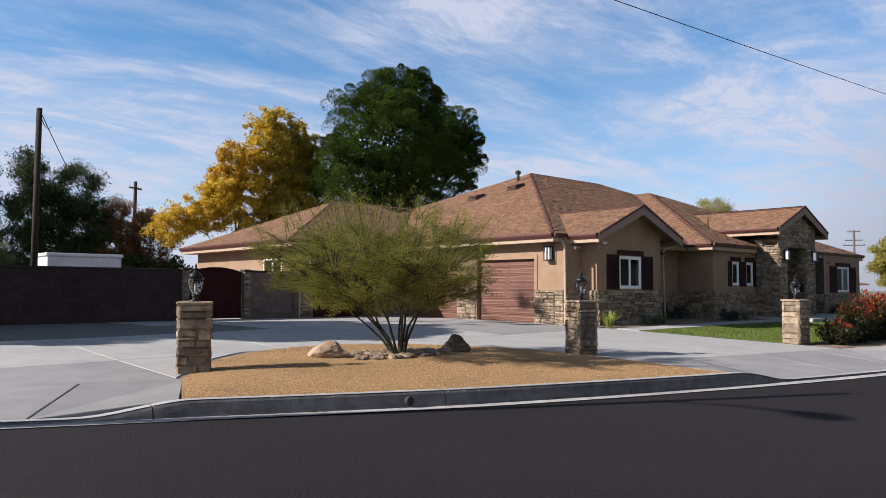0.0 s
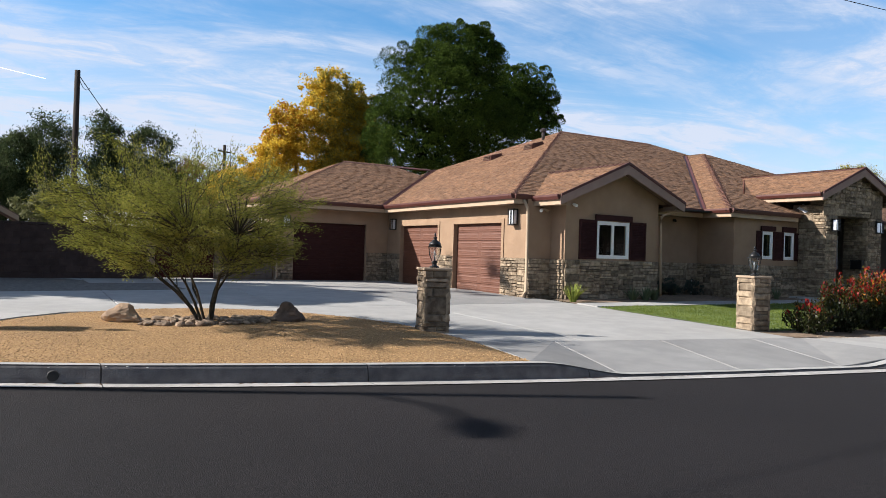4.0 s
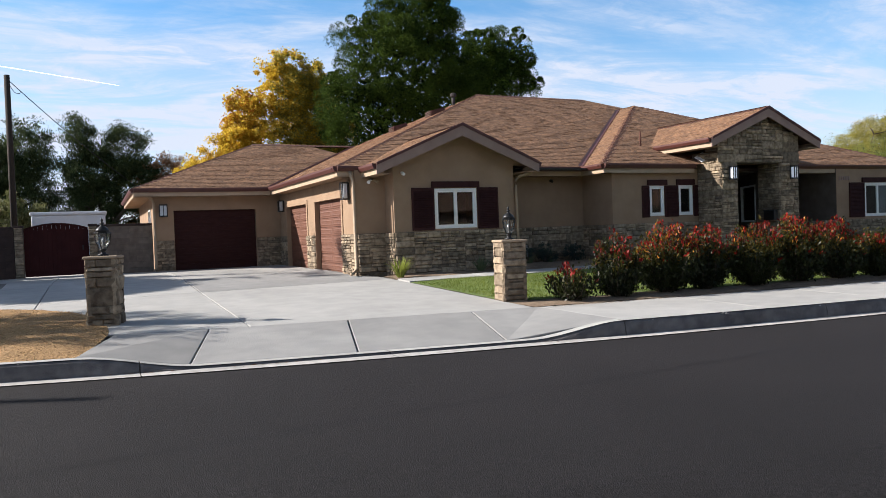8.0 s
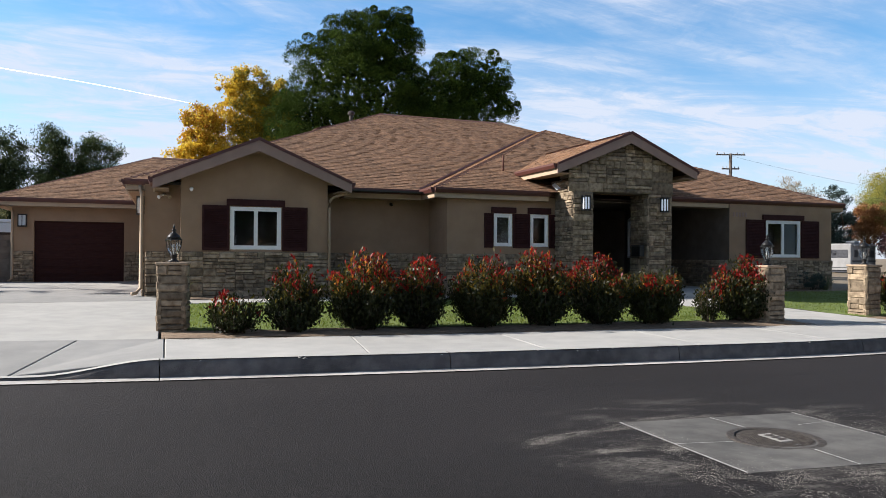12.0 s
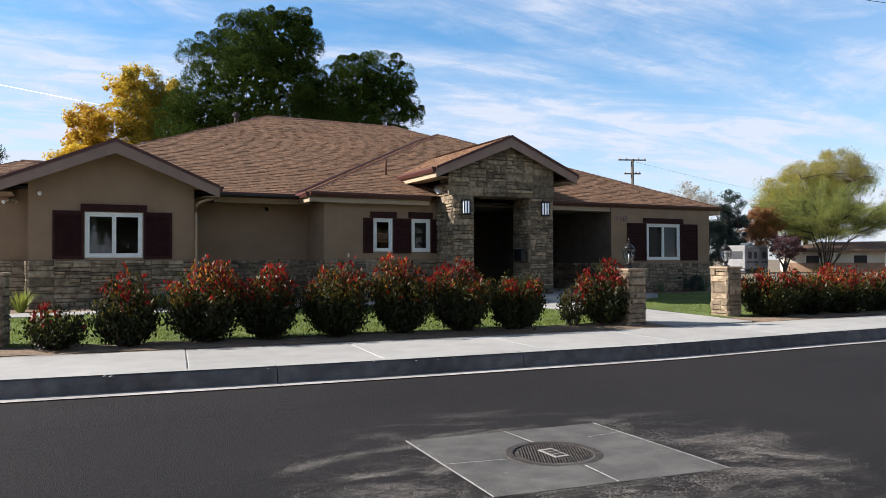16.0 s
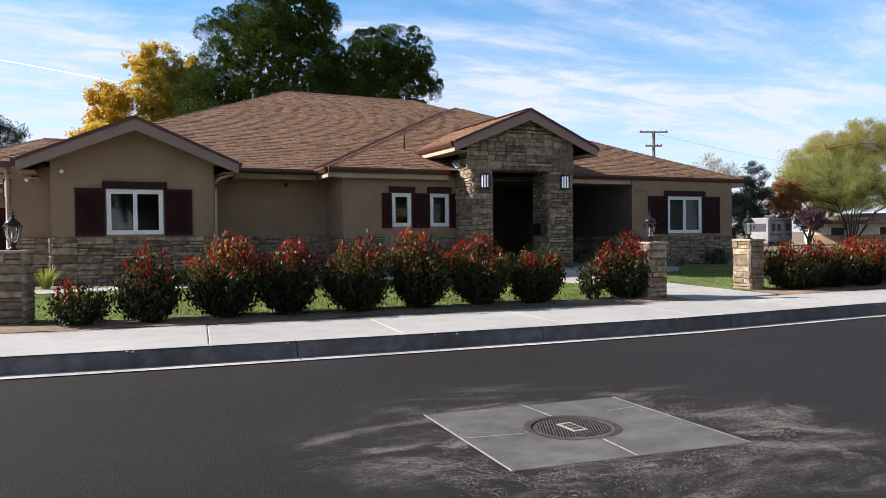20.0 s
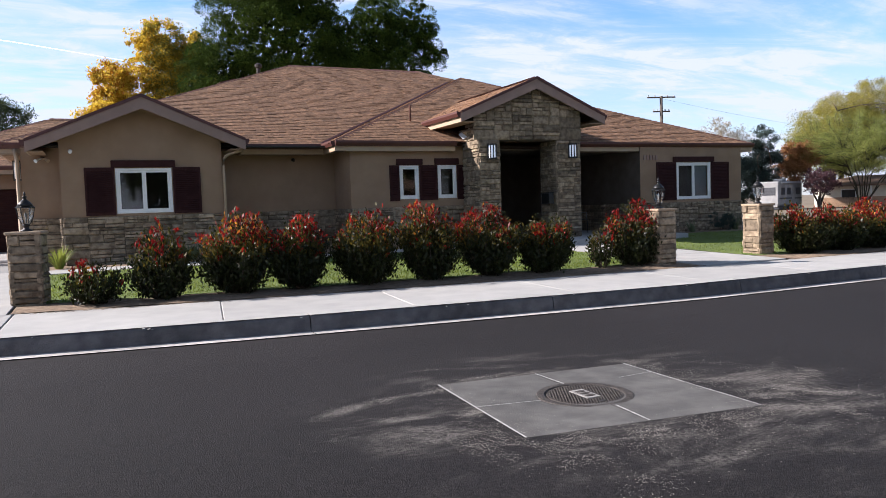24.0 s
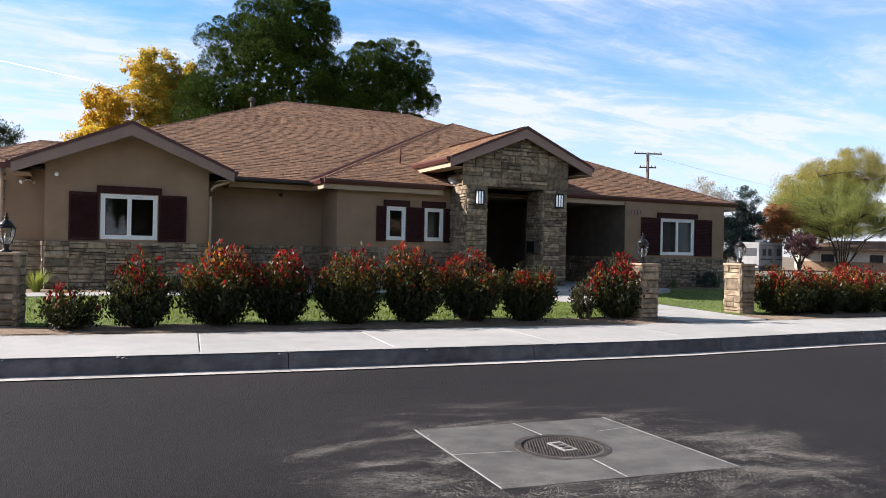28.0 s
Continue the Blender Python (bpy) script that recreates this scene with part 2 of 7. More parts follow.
mat("stucco", (0.268, 0.177, 0.109), (0.312, 0.210, 0.131), 2.0, 0.93, 0.35, 110, 0.06, 0.4)
mat("trim_tan", (0.36, 0.265, 0.175), (0.40, 0.30, 0.20), 4, 0.7, 0.1, 40)
mat("barge", (0.255, 0.170, 0.134), (0.29, 0.196, 0.155), 4, 0.7, 0.1, 40)
mat("maroon", (0.066, 0.0185, 0.014), (0.086, 0.026, 0.019), 5, 0.5, 0.1, 60)
mat("shutter", (0.034, 0.0120, 0.0115), (0.046, 0.0175, 0.0165), 7, 0.75, 0.1, 60, rnd=0.05, spec=0.15)
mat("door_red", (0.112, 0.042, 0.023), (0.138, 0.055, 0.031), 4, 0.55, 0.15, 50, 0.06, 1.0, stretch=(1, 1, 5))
mat("gate_red", (0.034, 0.009, 0.0085), (0.044, 0.012, 0.011), 4, 0.8, 0.1, 50, spec=0.12)
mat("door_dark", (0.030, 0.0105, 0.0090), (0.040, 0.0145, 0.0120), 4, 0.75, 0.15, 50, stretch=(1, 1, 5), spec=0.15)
mat("stone", (0.158, 0.116, 0.075), (0.330, 0.259, 0.175), 9, 0.92, 0.9, 34, 0.14, 3.0, rnd=0.42)
mat("mortar", (0.075, 0.057, 0.043), (0.120, 0.092, 0.070), 14, 0.97, 0.6, 60)
mat("stone_cap", (0.30, 0.22, 0.15), (0.38, 0.29, 0.20), 8, 0.9, 0.5, 40)
mat("block", (0.037, 0.0222, 0.0172), (0.056, 0.0348, 0.0275), 5, 0.95, 0.5, 60, 0.14, 0.8, rnd=0.13)
mat("block_tan", (0.115, 0.088, 0.068), (0.165, 0.128, 0.100), 5, 0.95, 0.5, 60, 0.12, 0.8, rnd=0.12)
mat("block_cap", (0.034, 0.0215, 0.0175), (0.049, 0.032, 0.026), 5, 0.95, 0.4, 60, rnd=0.08)
mat("shingle", (0.132, 0.069, 0.036), (0.254, 0.140, 0.074), 10, 0.95, 0.5, 160, 0.08, 0.6, island=0.27)
mat("shingle_cap", (0.070, 0.028, 0.020), (0.115, 0.050, 0.033), 7, 0.95, 0.4, 150, rnd=0.2, island=0.2)
mat("deck", (0.10, 0.06, 0.04), (0.13, 0.08, 0.055), 5, 0.9)
mat("vinyl", (0.78, 0.77, 0.74), (0.82, 0.81, 0.78), 8, 0.45, 0.03, 60)
# near-black: the dark of unlit rooms is put into the colour
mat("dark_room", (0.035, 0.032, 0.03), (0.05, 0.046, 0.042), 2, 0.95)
mat("blind", (0.16, 0.165, 0.17), (0.20, 0.205, 0.21), 3, 0.8)
mat("black_metal", (0.012, 0.012, 0.013), (0.02, 0.02, 0.02), 20, 0.42, 0.1, 80, metal=0.3)
mat("bark", (0.055, 0.04, 0.028), (0.10, 0.075, 0.055), 14, 0.95, 0.8, 40, stretch=(1, 1, 0.3))
mat("bark_pale", (0.16, 0.13, 0.10), (0.24, 0.20, 0.15), 14, 0.95, 0.6, 40, stretch=(1, 1, 0.3))
mat("bark_green", (0.026, 0.023, 0.013), (0.055, 0.046, 0.026), 14, 0.9, 0.6, 40)
mat("pole_wood", (0.025, 0.018, 0.013), (0.045, 0.033, 0.025), 8, 0.95, 0.5, 40, stretch=(6, 6, 0.4))
mat("pole_wood_far", (0.10, 0.08, 0.07), (0.13, 0.11, 0.09), 8, 0.95)
mat("boulder_tan", (0.30, 0.205, 0.13), (0.42, 0.31, 0.21), 5, 0.95, 0.9, 18, 0.2, 2)
mat("boulder_dark", (0.09, 0.062, 0.045), (0.15, 0.11, 0.085), 6, 0.9, 0.9, 20, 0.2, 2)
mat("cobble", (0.13, 0.088, 0.055), (0.30, 0.225, 0.155), 12, 0.9, 0.5, 50, rnd=0.4)
mat("white_wall", (0.70, 0.71, 0.72), (0.76, 0.77, 0.78), 2, 0.9, 0.2, 80, 0.04, 0.5)
mat("cream_wall", (0.62, 0.56, 0.45), (0.68, 0.62, 0.50), 2, 0.9, 0.2, 80, 0.05, 0.5)
mat("brown_roof", (0.14, 0.085, 0.06), (0.20, 0.13, 0.09), 5, 0.95, 0.5, 30, 0.1, 0.6)
mat("white_metal", (0.66, 0.67, 0.69), (0.74, 0.75, 0.77), 1.5, 0.5, 0.05, 30, 0.08, 0.7)
mat("grey_metal", (0.28, 0.28, 0.28), (0.34, 0.34, 0.34), 10, 0.5, 0.05, 50, metal=0.5)
mat("rv_stripe", (0.03, 0.032, 0.04), (0.05, 0.053, 0.062), 6, 0.5)
mat("tyre", (0.015, 0.015, 0.015), (0.025, 0.025, 0.025), 20, 0.9, 0.3, 60)
mat("wire", (0.02, 0.02, 0.02), None, 5, 0.8)
mat("iron", (0.030, 0.025, 0.023), (0.068, 0.058, 0.050), 25, 0.8, 0.6, 120, 0.2, 4, metal=0.2)
mat("chalk", (0.36, 0.36, 0.35), (0.50, 0.50, 0.485), 20, 0.9)
# emission in place of sunlight on the aircraft trail
glowmat("cloud_white", (0.93, 0.97, 1.0), 1.0)
mat("paver_red", (0.30, 0.19, 0.12), (0.42, 0.28, 0.18), 8, 0.95, 0.5, 30, 0.2, 1.0)
leafmat("pine_needles", (0.008, 0.020, 0.004), (0.082, 0.126, 0.016), 0.7, 0.12, 0.05)
leafmat("yellow_leaves", (0.48, 0.30, 0.015), (0.74, 0.56, 0.060), 0.6, 0.5)
leafmat("amber_leaves", (0.33, 0.130, 0.012), (0.58, 0.30, 0.030), 0.6, 0.4)
leafmat("yellow_green_leaves", (0.21, 0.20, 0.040), (0.42, 0.37, 0.080), 0.65, 0.4, 0.12)
leafmat("rust_leaves", (0.120, 0.058, 0.022), (0.270, 0.140, 0.052), 0.6, 0.25)
leafmat("orange_leaves", (0.20, 0.088, 0.034), (0.34, 0.170, 0.066), 0.6, 0.3)
leafmat("purple_leaves", (0.045, 0.022, 0.028), (0.09, 0.04, 0.045), 0.6, 0.2)
leafmat("dark_leaves", (0.022, 0.038, 0.014), (0.098, 0.124, 0.050), 0.7, 0.30, 0.08)
leafmat("olive_leaves", (0.110, 0.122, 0.045), (0.200, 0.205, 0.085), 0.6, 0.3)
leafmat("grey_leaves", (0.26, 0.22, 0.16), (0.40, 0.35, 0.26), 0.7, 0.3)
leafmat("pale_palo_leaves", (0.18, 0.22, 0.055), (0.32, 0.34, 0.10), 0.65, 0.5, 0.12)
leafmat("conifer_needles", (0.022, 0.036, 0.030), (0.055, 0.078, 0.062), 0.6, 0.12)
leafmat("palo_leaves", (0.122, 0.136, 0.022), (0.285, 0.280, 0.056), 0.65, 0.5, 0.12)
leafmat("shrub_green", (0.009, 0.014, 0.004), (0.034, 0.040, 0.009), 0.45, 0.28)
leafmat("shrub_red", (0.125, 0.006, 0.007), (0.345, 0.023, 0.013), 0.5, 0.45)
# olive of the upper leaves: young growth plus backlit glow put into the colour
leafmat("shrub_olive", (0.034, 0.036, 0.007), (0.120, 0.088, 0.014), 0.5, 0.48)
leafmat("shrub_orange", (0.32, 0.085, 0.012), (0.54, 0.25, 0.03), 0.45, 0.40)
leafmat("grass_blades", (0.092, 0.138, 0.018), (0.21, 0.25, 0.044), 0.6, 0.45)
leafmat("yucca_leaves", (0.16, 0.22, 0.035), (0.34, 0.36, 0.07), 0.5, 0.3)
leafmat("agave_leaves", (0.07, 0.10, 0.05), (0.16, 0.18, 0.09), 0.5, 0.2)
leafmat("palm_leaves", (0.012, 0.018, 0.010), (0.03, 0.038, 0.02), 0.6, 0.15)
glassmat("pane_glass", (0.86, 0.92, 0.92))
glassmat("lamp_glass", (0.93, 0.95, 0.95), 0.04)
mat("frosted_glass", (0.50, 0.53, 0.56), (0.58, 0.61, 0.64), 9, 0.35)
glowmat("lit_glass", (0.8, 0.9, 1.0), 0.16)
# stone-brown walls, deepened further by the porch's shade put into the colour
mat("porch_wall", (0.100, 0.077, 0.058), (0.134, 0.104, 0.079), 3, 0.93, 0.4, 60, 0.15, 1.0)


def dusty(name, centre, inner, outer, colour):
    """Pale dust swept into drifts over a material, round a centre on the ground."""
    nt = MATS[name].node_tree
    b = nt.nodes["Principled BSDF"]
    old = b.inputs["Base Color"].links[0].from_socket
    geo = nt.nodes.new("ShaderNodeNewGeometry")
    mp = nt.nodes.new("ShaderNodeMapping")
    mp.inputs["Rotation"].default_value[2], mp.inputs["Scale"].default_value = radians(-22), (0.62, 1.5, 1.0)
    nt.links.new(geo.outputs["Position"], mp.inputs[0])

    def noisy(scale, detail, warp, lo, hi, src):
        n = nt.nodes.new("ShaderNodeTexNoise")
        n.inputs["Scale"].default_value, n.inputs["Detail"].default_value, n.inputs["Distortion"].default_value = scale, detail, warp
        n.inputs["Roughness"].default_value = 0.62
        nt.links.new(src, n.inputs["Vector"])
        r = nt.nodes.new("ShaderNodeMapRange")
        r.interpolation_type = "SMOOTHSTEP"
        r.inputs["From Min"].default_value, r.inputs["From Max"].default_value = lo, hi
        nt.links.new(n.outputs["Fac"], r.inputs["Value"])
        return r.outputs[0]

    d = nt.nodes.new("ShaderNodeVectorMath"); d.operation = "DISTANCE"
    d.inputs[1].default_value = centre
    nt.links.new(geo.outputs["Position"], d.inputs[0])
    fall = nt.nodes.new("ShaderNodeMapRange")
    fall.interpolation_type = "SMOOTHSTEP"
    fall.inputs["From Min"].default_value, fall.inputs["From Max"].default_value = outer, inner
    nt.links.new(d.outputs["Value"], fall.inputs["Value"])
    f = fall.outputs[0]
    for k in (noisy(1.7, 8, 0.5, 0.47, 0.70, mp.outputs[0]), noisy(46, 3, 0.0, 0.30, 0.62, geo.outputs["Position"])):
        m = nt.nodes.new("ShaderNodeMath"); m.operation = "MULTIPLY"
        nt.links.new(f, m.inputs[0]); nt.links.new(k, m.inputs[1])
        f = m.outputs[0]
    mx = nt.nodes.new("ShaderNodeMix"); mx.data_type = "RGBA"
    nt.links.new(f, mx.inputs["Factor"]); nt.links.new(old, mx.inputs["A"])
    mx.inputs["B"].default_value = (*colour, 1)
    nt.links.new(mx.outputs["Result"], b.inputs["Base Color"])


dusty("asphalt", (5.75, -5.25, 0.1), 1.0, 2.35, (0.185, 0.172, 0.155))


# ---------------------------------------------------------------- mesh building
class M:
    """A mesh gathered as plain lists of corners and faces."""

    def __init__(self):
        self.v, self.f = [], []

    def add(self, verts, faces):
        n = len(self.v)
        self.v += [tuple(p) for p in verts]
        self.f += [tuple(i + n for i in q) for q in faces]
        return self

    def box(self, x0, x1, y0, y1, z0, z1, c=0.0):
        """A box; c: width of its chamfered edges."""
        if not c:
            return self.add([(x, y, z) for z in (z0, z1) for y in (y0, y1) for x in (x0, x1)],
                            [(0, 2, 3, 1), (4, 5, 7, 6), (0, 1, 5, 4), (2, 6, 7, 3), (0, 4, 6, 2), (1, 3, 7, 5)])
        vs, key = [], {}
        for ix, x in enumerate((x0, x1)):
            for iy, y in enumerate((y0, y1)):
                for iz, z in enumerate((z0, z1)):
                    sx, sy, sz = (1, -1)[ix] * c, (1, -1)[iy] * c, (1, -1)[iz] * c
                    for k, p in enumerate(((x, y + sy, z + sz), (x + sx, y, z + sz), (x + sx, y + sy, z))):
                        key[ix, iy, iz, k] = len(vs)
                        vs.append(p)
        fs = []
        for s in (0, 1):
            fs.append([key[s, a, b, 0] for a, b in ((0, 0), (0, 1), (1, 1), (1, 0))])
            fs.append([key[a, s, b, 1] for a, b in ((0, 0), (0, 1), (1, 1), (1, 0))])
            fs.append([key[a, b, s, 2] for a, b in ((0, 0), (0, 1), (1, 1), (1, 0))])
        for a in (0, 1):
            for b in (0, 1):
                fs.append([key[a, b, 0, 0], key[a, b, 1, 0], key[a, b, 1, 1], key[a, b, 0, 1]])
                fs.append([key[a, 0, b, 0], key[a, 1, b, 0], key[a, 1, b, 2], key[a, 0, b, 2]])
                fs.append([key[0, a, b, 1], key[1, a, b, 1], key[1, a, b, 2], key[0, a, b, 2]])
                for d in (0, 1):
                    fs.append([key[a, b, d, 0], key[a, b, d, 1], key[a, b, d, 2]])
        return self.add(vs, fs)

    def tube(self, pts, radii, n=8, cap=True):
        """A round rod through points, with a radius at each."""
        pts = [Vector(p) for p in pts]
        rings = []
        for i, p in enumerate(pts):
            d = (pts[min(i + 1, len(pts) - 1)] - pts[max(i - 1, 0)]).normalized()
            a = d.orthogonal().normalized() if abs(d.z) > 0.95 else d.cross(Vector((0, 0, 1))).normalized()
            b = d.cross(a)
            r = radii[i] if isinstance(radii, (list, tuple)) else radii
            rings.append([p + r * (math.cos(t) * a + math.sin(t) * b) for t in (2 * math.pi * k / n for k in range(n))])
        fs = [(i * n + k, i * n + (k + 1) % n, (i + 1) * n + (k + 1) % n, (i + 1) * n + k) for i in range(len(pts) - 1) for k in range(n)]
        if cap:
            fs += [tuple(range(n)), tuple((len(pts) - 1) * n + k for k in range(n))]
        return self.add([q for ring in rings for q in ring], fs)

    def lathe(self, profile, at, n=12, turn=0.0):
        """A turned shape: (radius, height) from the bottom up."""
        x, y, z = at
        vs = [(x + r * math.cos(turn + 2 * math.pi * k / n), y + r * math.sin(turn + 2 * math.pi * k / n), z + h) for r, h in profile for k in range(n)]
        fs = [(i * n + k, i * n + (k + 1) % n, (i + 1) * n + (k + 1) % n, (i + 1) * n + k) for i in range(len(profile) - 1) for k in range(n)]
        fs += [tuple(range(n)), tuple((len(profile) - 1) * n + k for k in range(n))]
        return self.add(vs, fs)

    def prism(self, poly, z0, z1):
        """A flat outline (x, y) drawn up from z0 to z1; either may be a function of x, y."""
        g = lambda z, x, y: z(x, y) if callable(z) else z
        n = len(poly)
        vs = [(x, y, g(z0, x, y)) for x, y in poly] + [(x, y, g(z1, x, y)) for x, y in poly]
        return self.add(vs, [tuple(range(n))[::-1], tuple(range(n, 2 * n))] + [(i, (i + 1) % n, n + (i + 1) % n, n + i) for i in range(n)])

    def slab(self, pts, thick):
        """A sheet through four or three points, of a thickness downwards."""
        n = len(pts)
        vs = [tuple(p) for p in pts] + [(p[0], p[1], p[2] - thick) for p in pts]
        return self.add(vs, [tuple(range(n)), tuple(range(n, 2 * n))[::-1]] + [(i, n + i, n + (i + 1) % n, (i + 1) % n) for i in range(n)])

    def mesh(self, name, material, smooth=False):
        me = bpy.data.meshes.new(name)
        me.from_pydata(self.v, [], self.f)
        if material:
            me.materials.append(MATS[material])
        if smooth:
            me.polygons.foreach_set("use_smooth", [True] * len(me.polygons))
        me.update()
        return me


def fixed(me):
    bm = bmesh.new()
    bm.from_mesh(me)
    bmesh.ops.recalc_face_normals(bm, faces=bm.faces)
    bm.to_mesh(me)
    bm.free()
    return me


def part(name, m, material, parent=None, label="", smooth=False, fix=True):
    """One mesh object under a thing or a part."""
    me = m.mesh(name, material, smooth) if isinstance(m, M) else m
    if fix and isinstance(m, M):
        fixed(me)
    ob = new(name, me)
    if parent:
        ob.parent = parent
    if label:
        ob["label"] = label
    return ob


def thing(name, at, label, category, group="", kind=""):
    ob = new(name)
    ob.empty_display_size = 0.2
    return tagged(ob, label, category, group, kind)


def structure(name, m, material, label="", smooth=False, fix=True, category=""):
    return tagged(part(name, m, material, None, "", smooth, fix), label, category, "", "structure")


# ---------------------------------------------------------------- the lie of the land
def edge(x):
    """The line of a street that bends."""
    if x < -15:
        return edge(-15) - 0.47 * (x + 15)
    if x > 15:
        return edge(15) + 0.004 * (x - 15) * min(x - 15, 60) / 2
    return -1.4386e-4 * x ** 3 + 7.1555e-3 * x ** 2 - 0.16 * x - 0.0774


def lip(x):
    """Where asphalt meets the gutter, which swings a little at both ends."""
    t = min(1.0, max(0.0, (x - 10.5) / 4)) * 0.26 + min(1.0, max(0.0, (-10 - x) / 3)) * 0.16
    return edge(x) - 0.11 + t


def face(x):
    return lip(x) + 0.26


def back(x):
    """Back of the pavement."""
    return edge(x) + 2.42


def curb_top(x):
    """Height of the kerb, which drops at the two drive entrances."""
    def ramp(a, b):
        t = min(1, max(0, (x - a) / (b - a)))
        return t * t * (3 - 2 * t)
    return 0.028 + 0.167 * min(1, ramp(-14.2, -13.0) * (1 - ramp(-5.25, -3.95)) + ramp(0.1, 1.45))


def yard(x, y):
    d = min(11.0, max(0.0, y - edge(x) - 0.22))
    return 0.155 + 0.040 * math.exp(-d / 0.9) + 0.015 * d + 0.0012 * d * d - (0.42 * min(1, max(0, (x - 26) / 30)))


def road_z(x, y):
    w = lip(x) - y
    return 0.026 * w if w < 5.2 else 0.135 - 0.026 * (w - 5.2)


def grid_mesh(xs, rows, z):
    """A sheet over columns xs and rows y(x), at the height z(x, y)."""
    m = M()
    for r in rows:
        for x in xs:
            y = r(x) if callable(r) else r
            m.v.append((x, y, z(x, y)))
    n = len(xs)
    m.f = [(j * n + i, j * n + i + 1, (j + 1) * n + i + 1, (j + 1) * n + i) for j in range(len(rows) - 1) for i in range(n - 1)]
    return m


def spread(a, b, n):
    return [a + (b - a) * i / (n - 1) for i in range(n)]


WIDE = [-3000, -900, -300, -120, -60] + spread(-40, 40, 81) + [60, 120, 300, 900, 3000]
ROAD_X = [-400, -150, -80, -50] + spread(-40, 40, 161) + [50, 80, 150, 400]


def land(x, y):
    d = y - lip(x)
    if -12.0 < d < 0.4:
        return -0.25
    if d <= -12.0:
        return 0.10
    if d < 2.5 and (x < -12.9 or -6.2 < x < 1.6):
        return -0.02
    return yard(x, y) - 0.05


rows = [lambda x, d=d: lip(x) + d for d in (-3000, -900, -300, -80, -30, -16, -12.01, -11.99, 0.39, 0.41, 1, 2, 3, 4, 5, 6, 7, 8, 9, 10, 11.5, 15, 25, 50, 120, 300, 900, 3000)]
structure("ground", grid_mesh(WIDE, rows, land), "earth", "bare dry earth ground stretching out to the horizon", fix=False, category="ground")
rows = [lambda x, d=d: lip(x) - d for d in (-0.004, 0.8, 2, 3.5, 4.6, 5.2, 5.8, 7, 9, 11.6)][::-1]
structure("road", grid_mesh(ROAD_X, rows, road_z), "asphalt", "dark grey asphalt street with a slight crown", fix=False, category="road")

# gutter and kerb, run along the street in lengths with open joints
JOINTS = [-40, -30, -24, -20, -16.5, -13.45, -10.2, -7.4, -4.6, -1.75, 1.45, 4.9, 8.2, 11.5, 14.8, 18.1, 24, 32, 40]
gutter = tagged(new("gutter"), "", "", "", "structure")
gutter["label"] = "pale worn concrete gutter strip beside the asphalt"
for a, b in zip(JOINTS, JOINTS[1:]):
    xs = spread(a + 0.005, b - 0.005, max(4, int((b - a) / 0.4)))
    m = grid_mesh(xs, [lambda x: lip(x) + 0.004, lambda x: lip(x) + 0.10, lambda x: face(x) + 0.02], lambda x, y: 0.012 if y < lip(x) + 0.05 else 0.006)
    part("gutter_length", m, "gutter", gutter, fix=False)
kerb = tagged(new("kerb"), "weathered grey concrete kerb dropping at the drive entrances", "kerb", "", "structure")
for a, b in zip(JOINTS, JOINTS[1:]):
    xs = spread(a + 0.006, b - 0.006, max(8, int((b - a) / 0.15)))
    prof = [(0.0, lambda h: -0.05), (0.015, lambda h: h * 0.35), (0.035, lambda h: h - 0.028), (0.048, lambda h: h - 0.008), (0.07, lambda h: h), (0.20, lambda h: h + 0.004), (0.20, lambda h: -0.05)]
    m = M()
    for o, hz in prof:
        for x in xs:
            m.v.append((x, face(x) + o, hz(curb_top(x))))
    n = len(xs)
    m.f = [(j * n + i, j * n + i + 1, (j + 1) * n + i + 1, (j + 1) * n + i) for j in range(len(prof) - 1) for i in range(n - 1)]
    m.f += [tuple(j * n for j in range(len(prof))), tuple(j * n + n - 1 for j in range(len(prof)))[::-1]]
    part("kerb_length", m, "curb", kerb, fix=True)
    # tops keep the slab concrete; only the faces carry painted shade
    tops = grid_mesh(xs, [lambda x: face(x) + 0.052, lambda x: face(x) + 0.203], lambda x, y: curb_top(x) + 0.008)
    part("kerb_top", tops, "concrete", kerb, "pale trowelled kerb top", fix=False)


def flat(poly, zf, thick=0.09, gap=0.011):
    """A concrete slab whose corners follow the land, with open joints round it and eased edges."""
    cx, cy = sum(p[0] for p in poly) / len(poly), sum(p[1] for p in poly) / len(poly)
    def inset(p, k):
        d = math.hypot(p[0] - cx, p[1] - cy)
        return cx + (p[0] - cx) * (1 - k * 1.3 / d), cy + (p[1] - cy) * (1 - k * 1.3 / d)
    o, i = [inset(p, gap) for p in poly], [inset(p, gap + 0.012) for p in poly]
    n = len(poly)
    v = [(x, y, zf(x, y) - thick) for x, y in o] + [(x, y, zf(x, y) - 0.006) for x, y in o] + [(x, y, zf(x, y)) for x, y in i]
    f = [tuple(range(2 * n, 3 * n))] + [(k * n + a, k * n + (a + 1) % n, (k + 1) * n + (a + 1) % n, (k + 1) * n + a) for k in (0, 1) for a in range(n)]
    return M().add(v, f)


pavement = tagged(new("pavement"), "pale grey concrete pavement in slabs beside the street", "pavement", "", "structure")
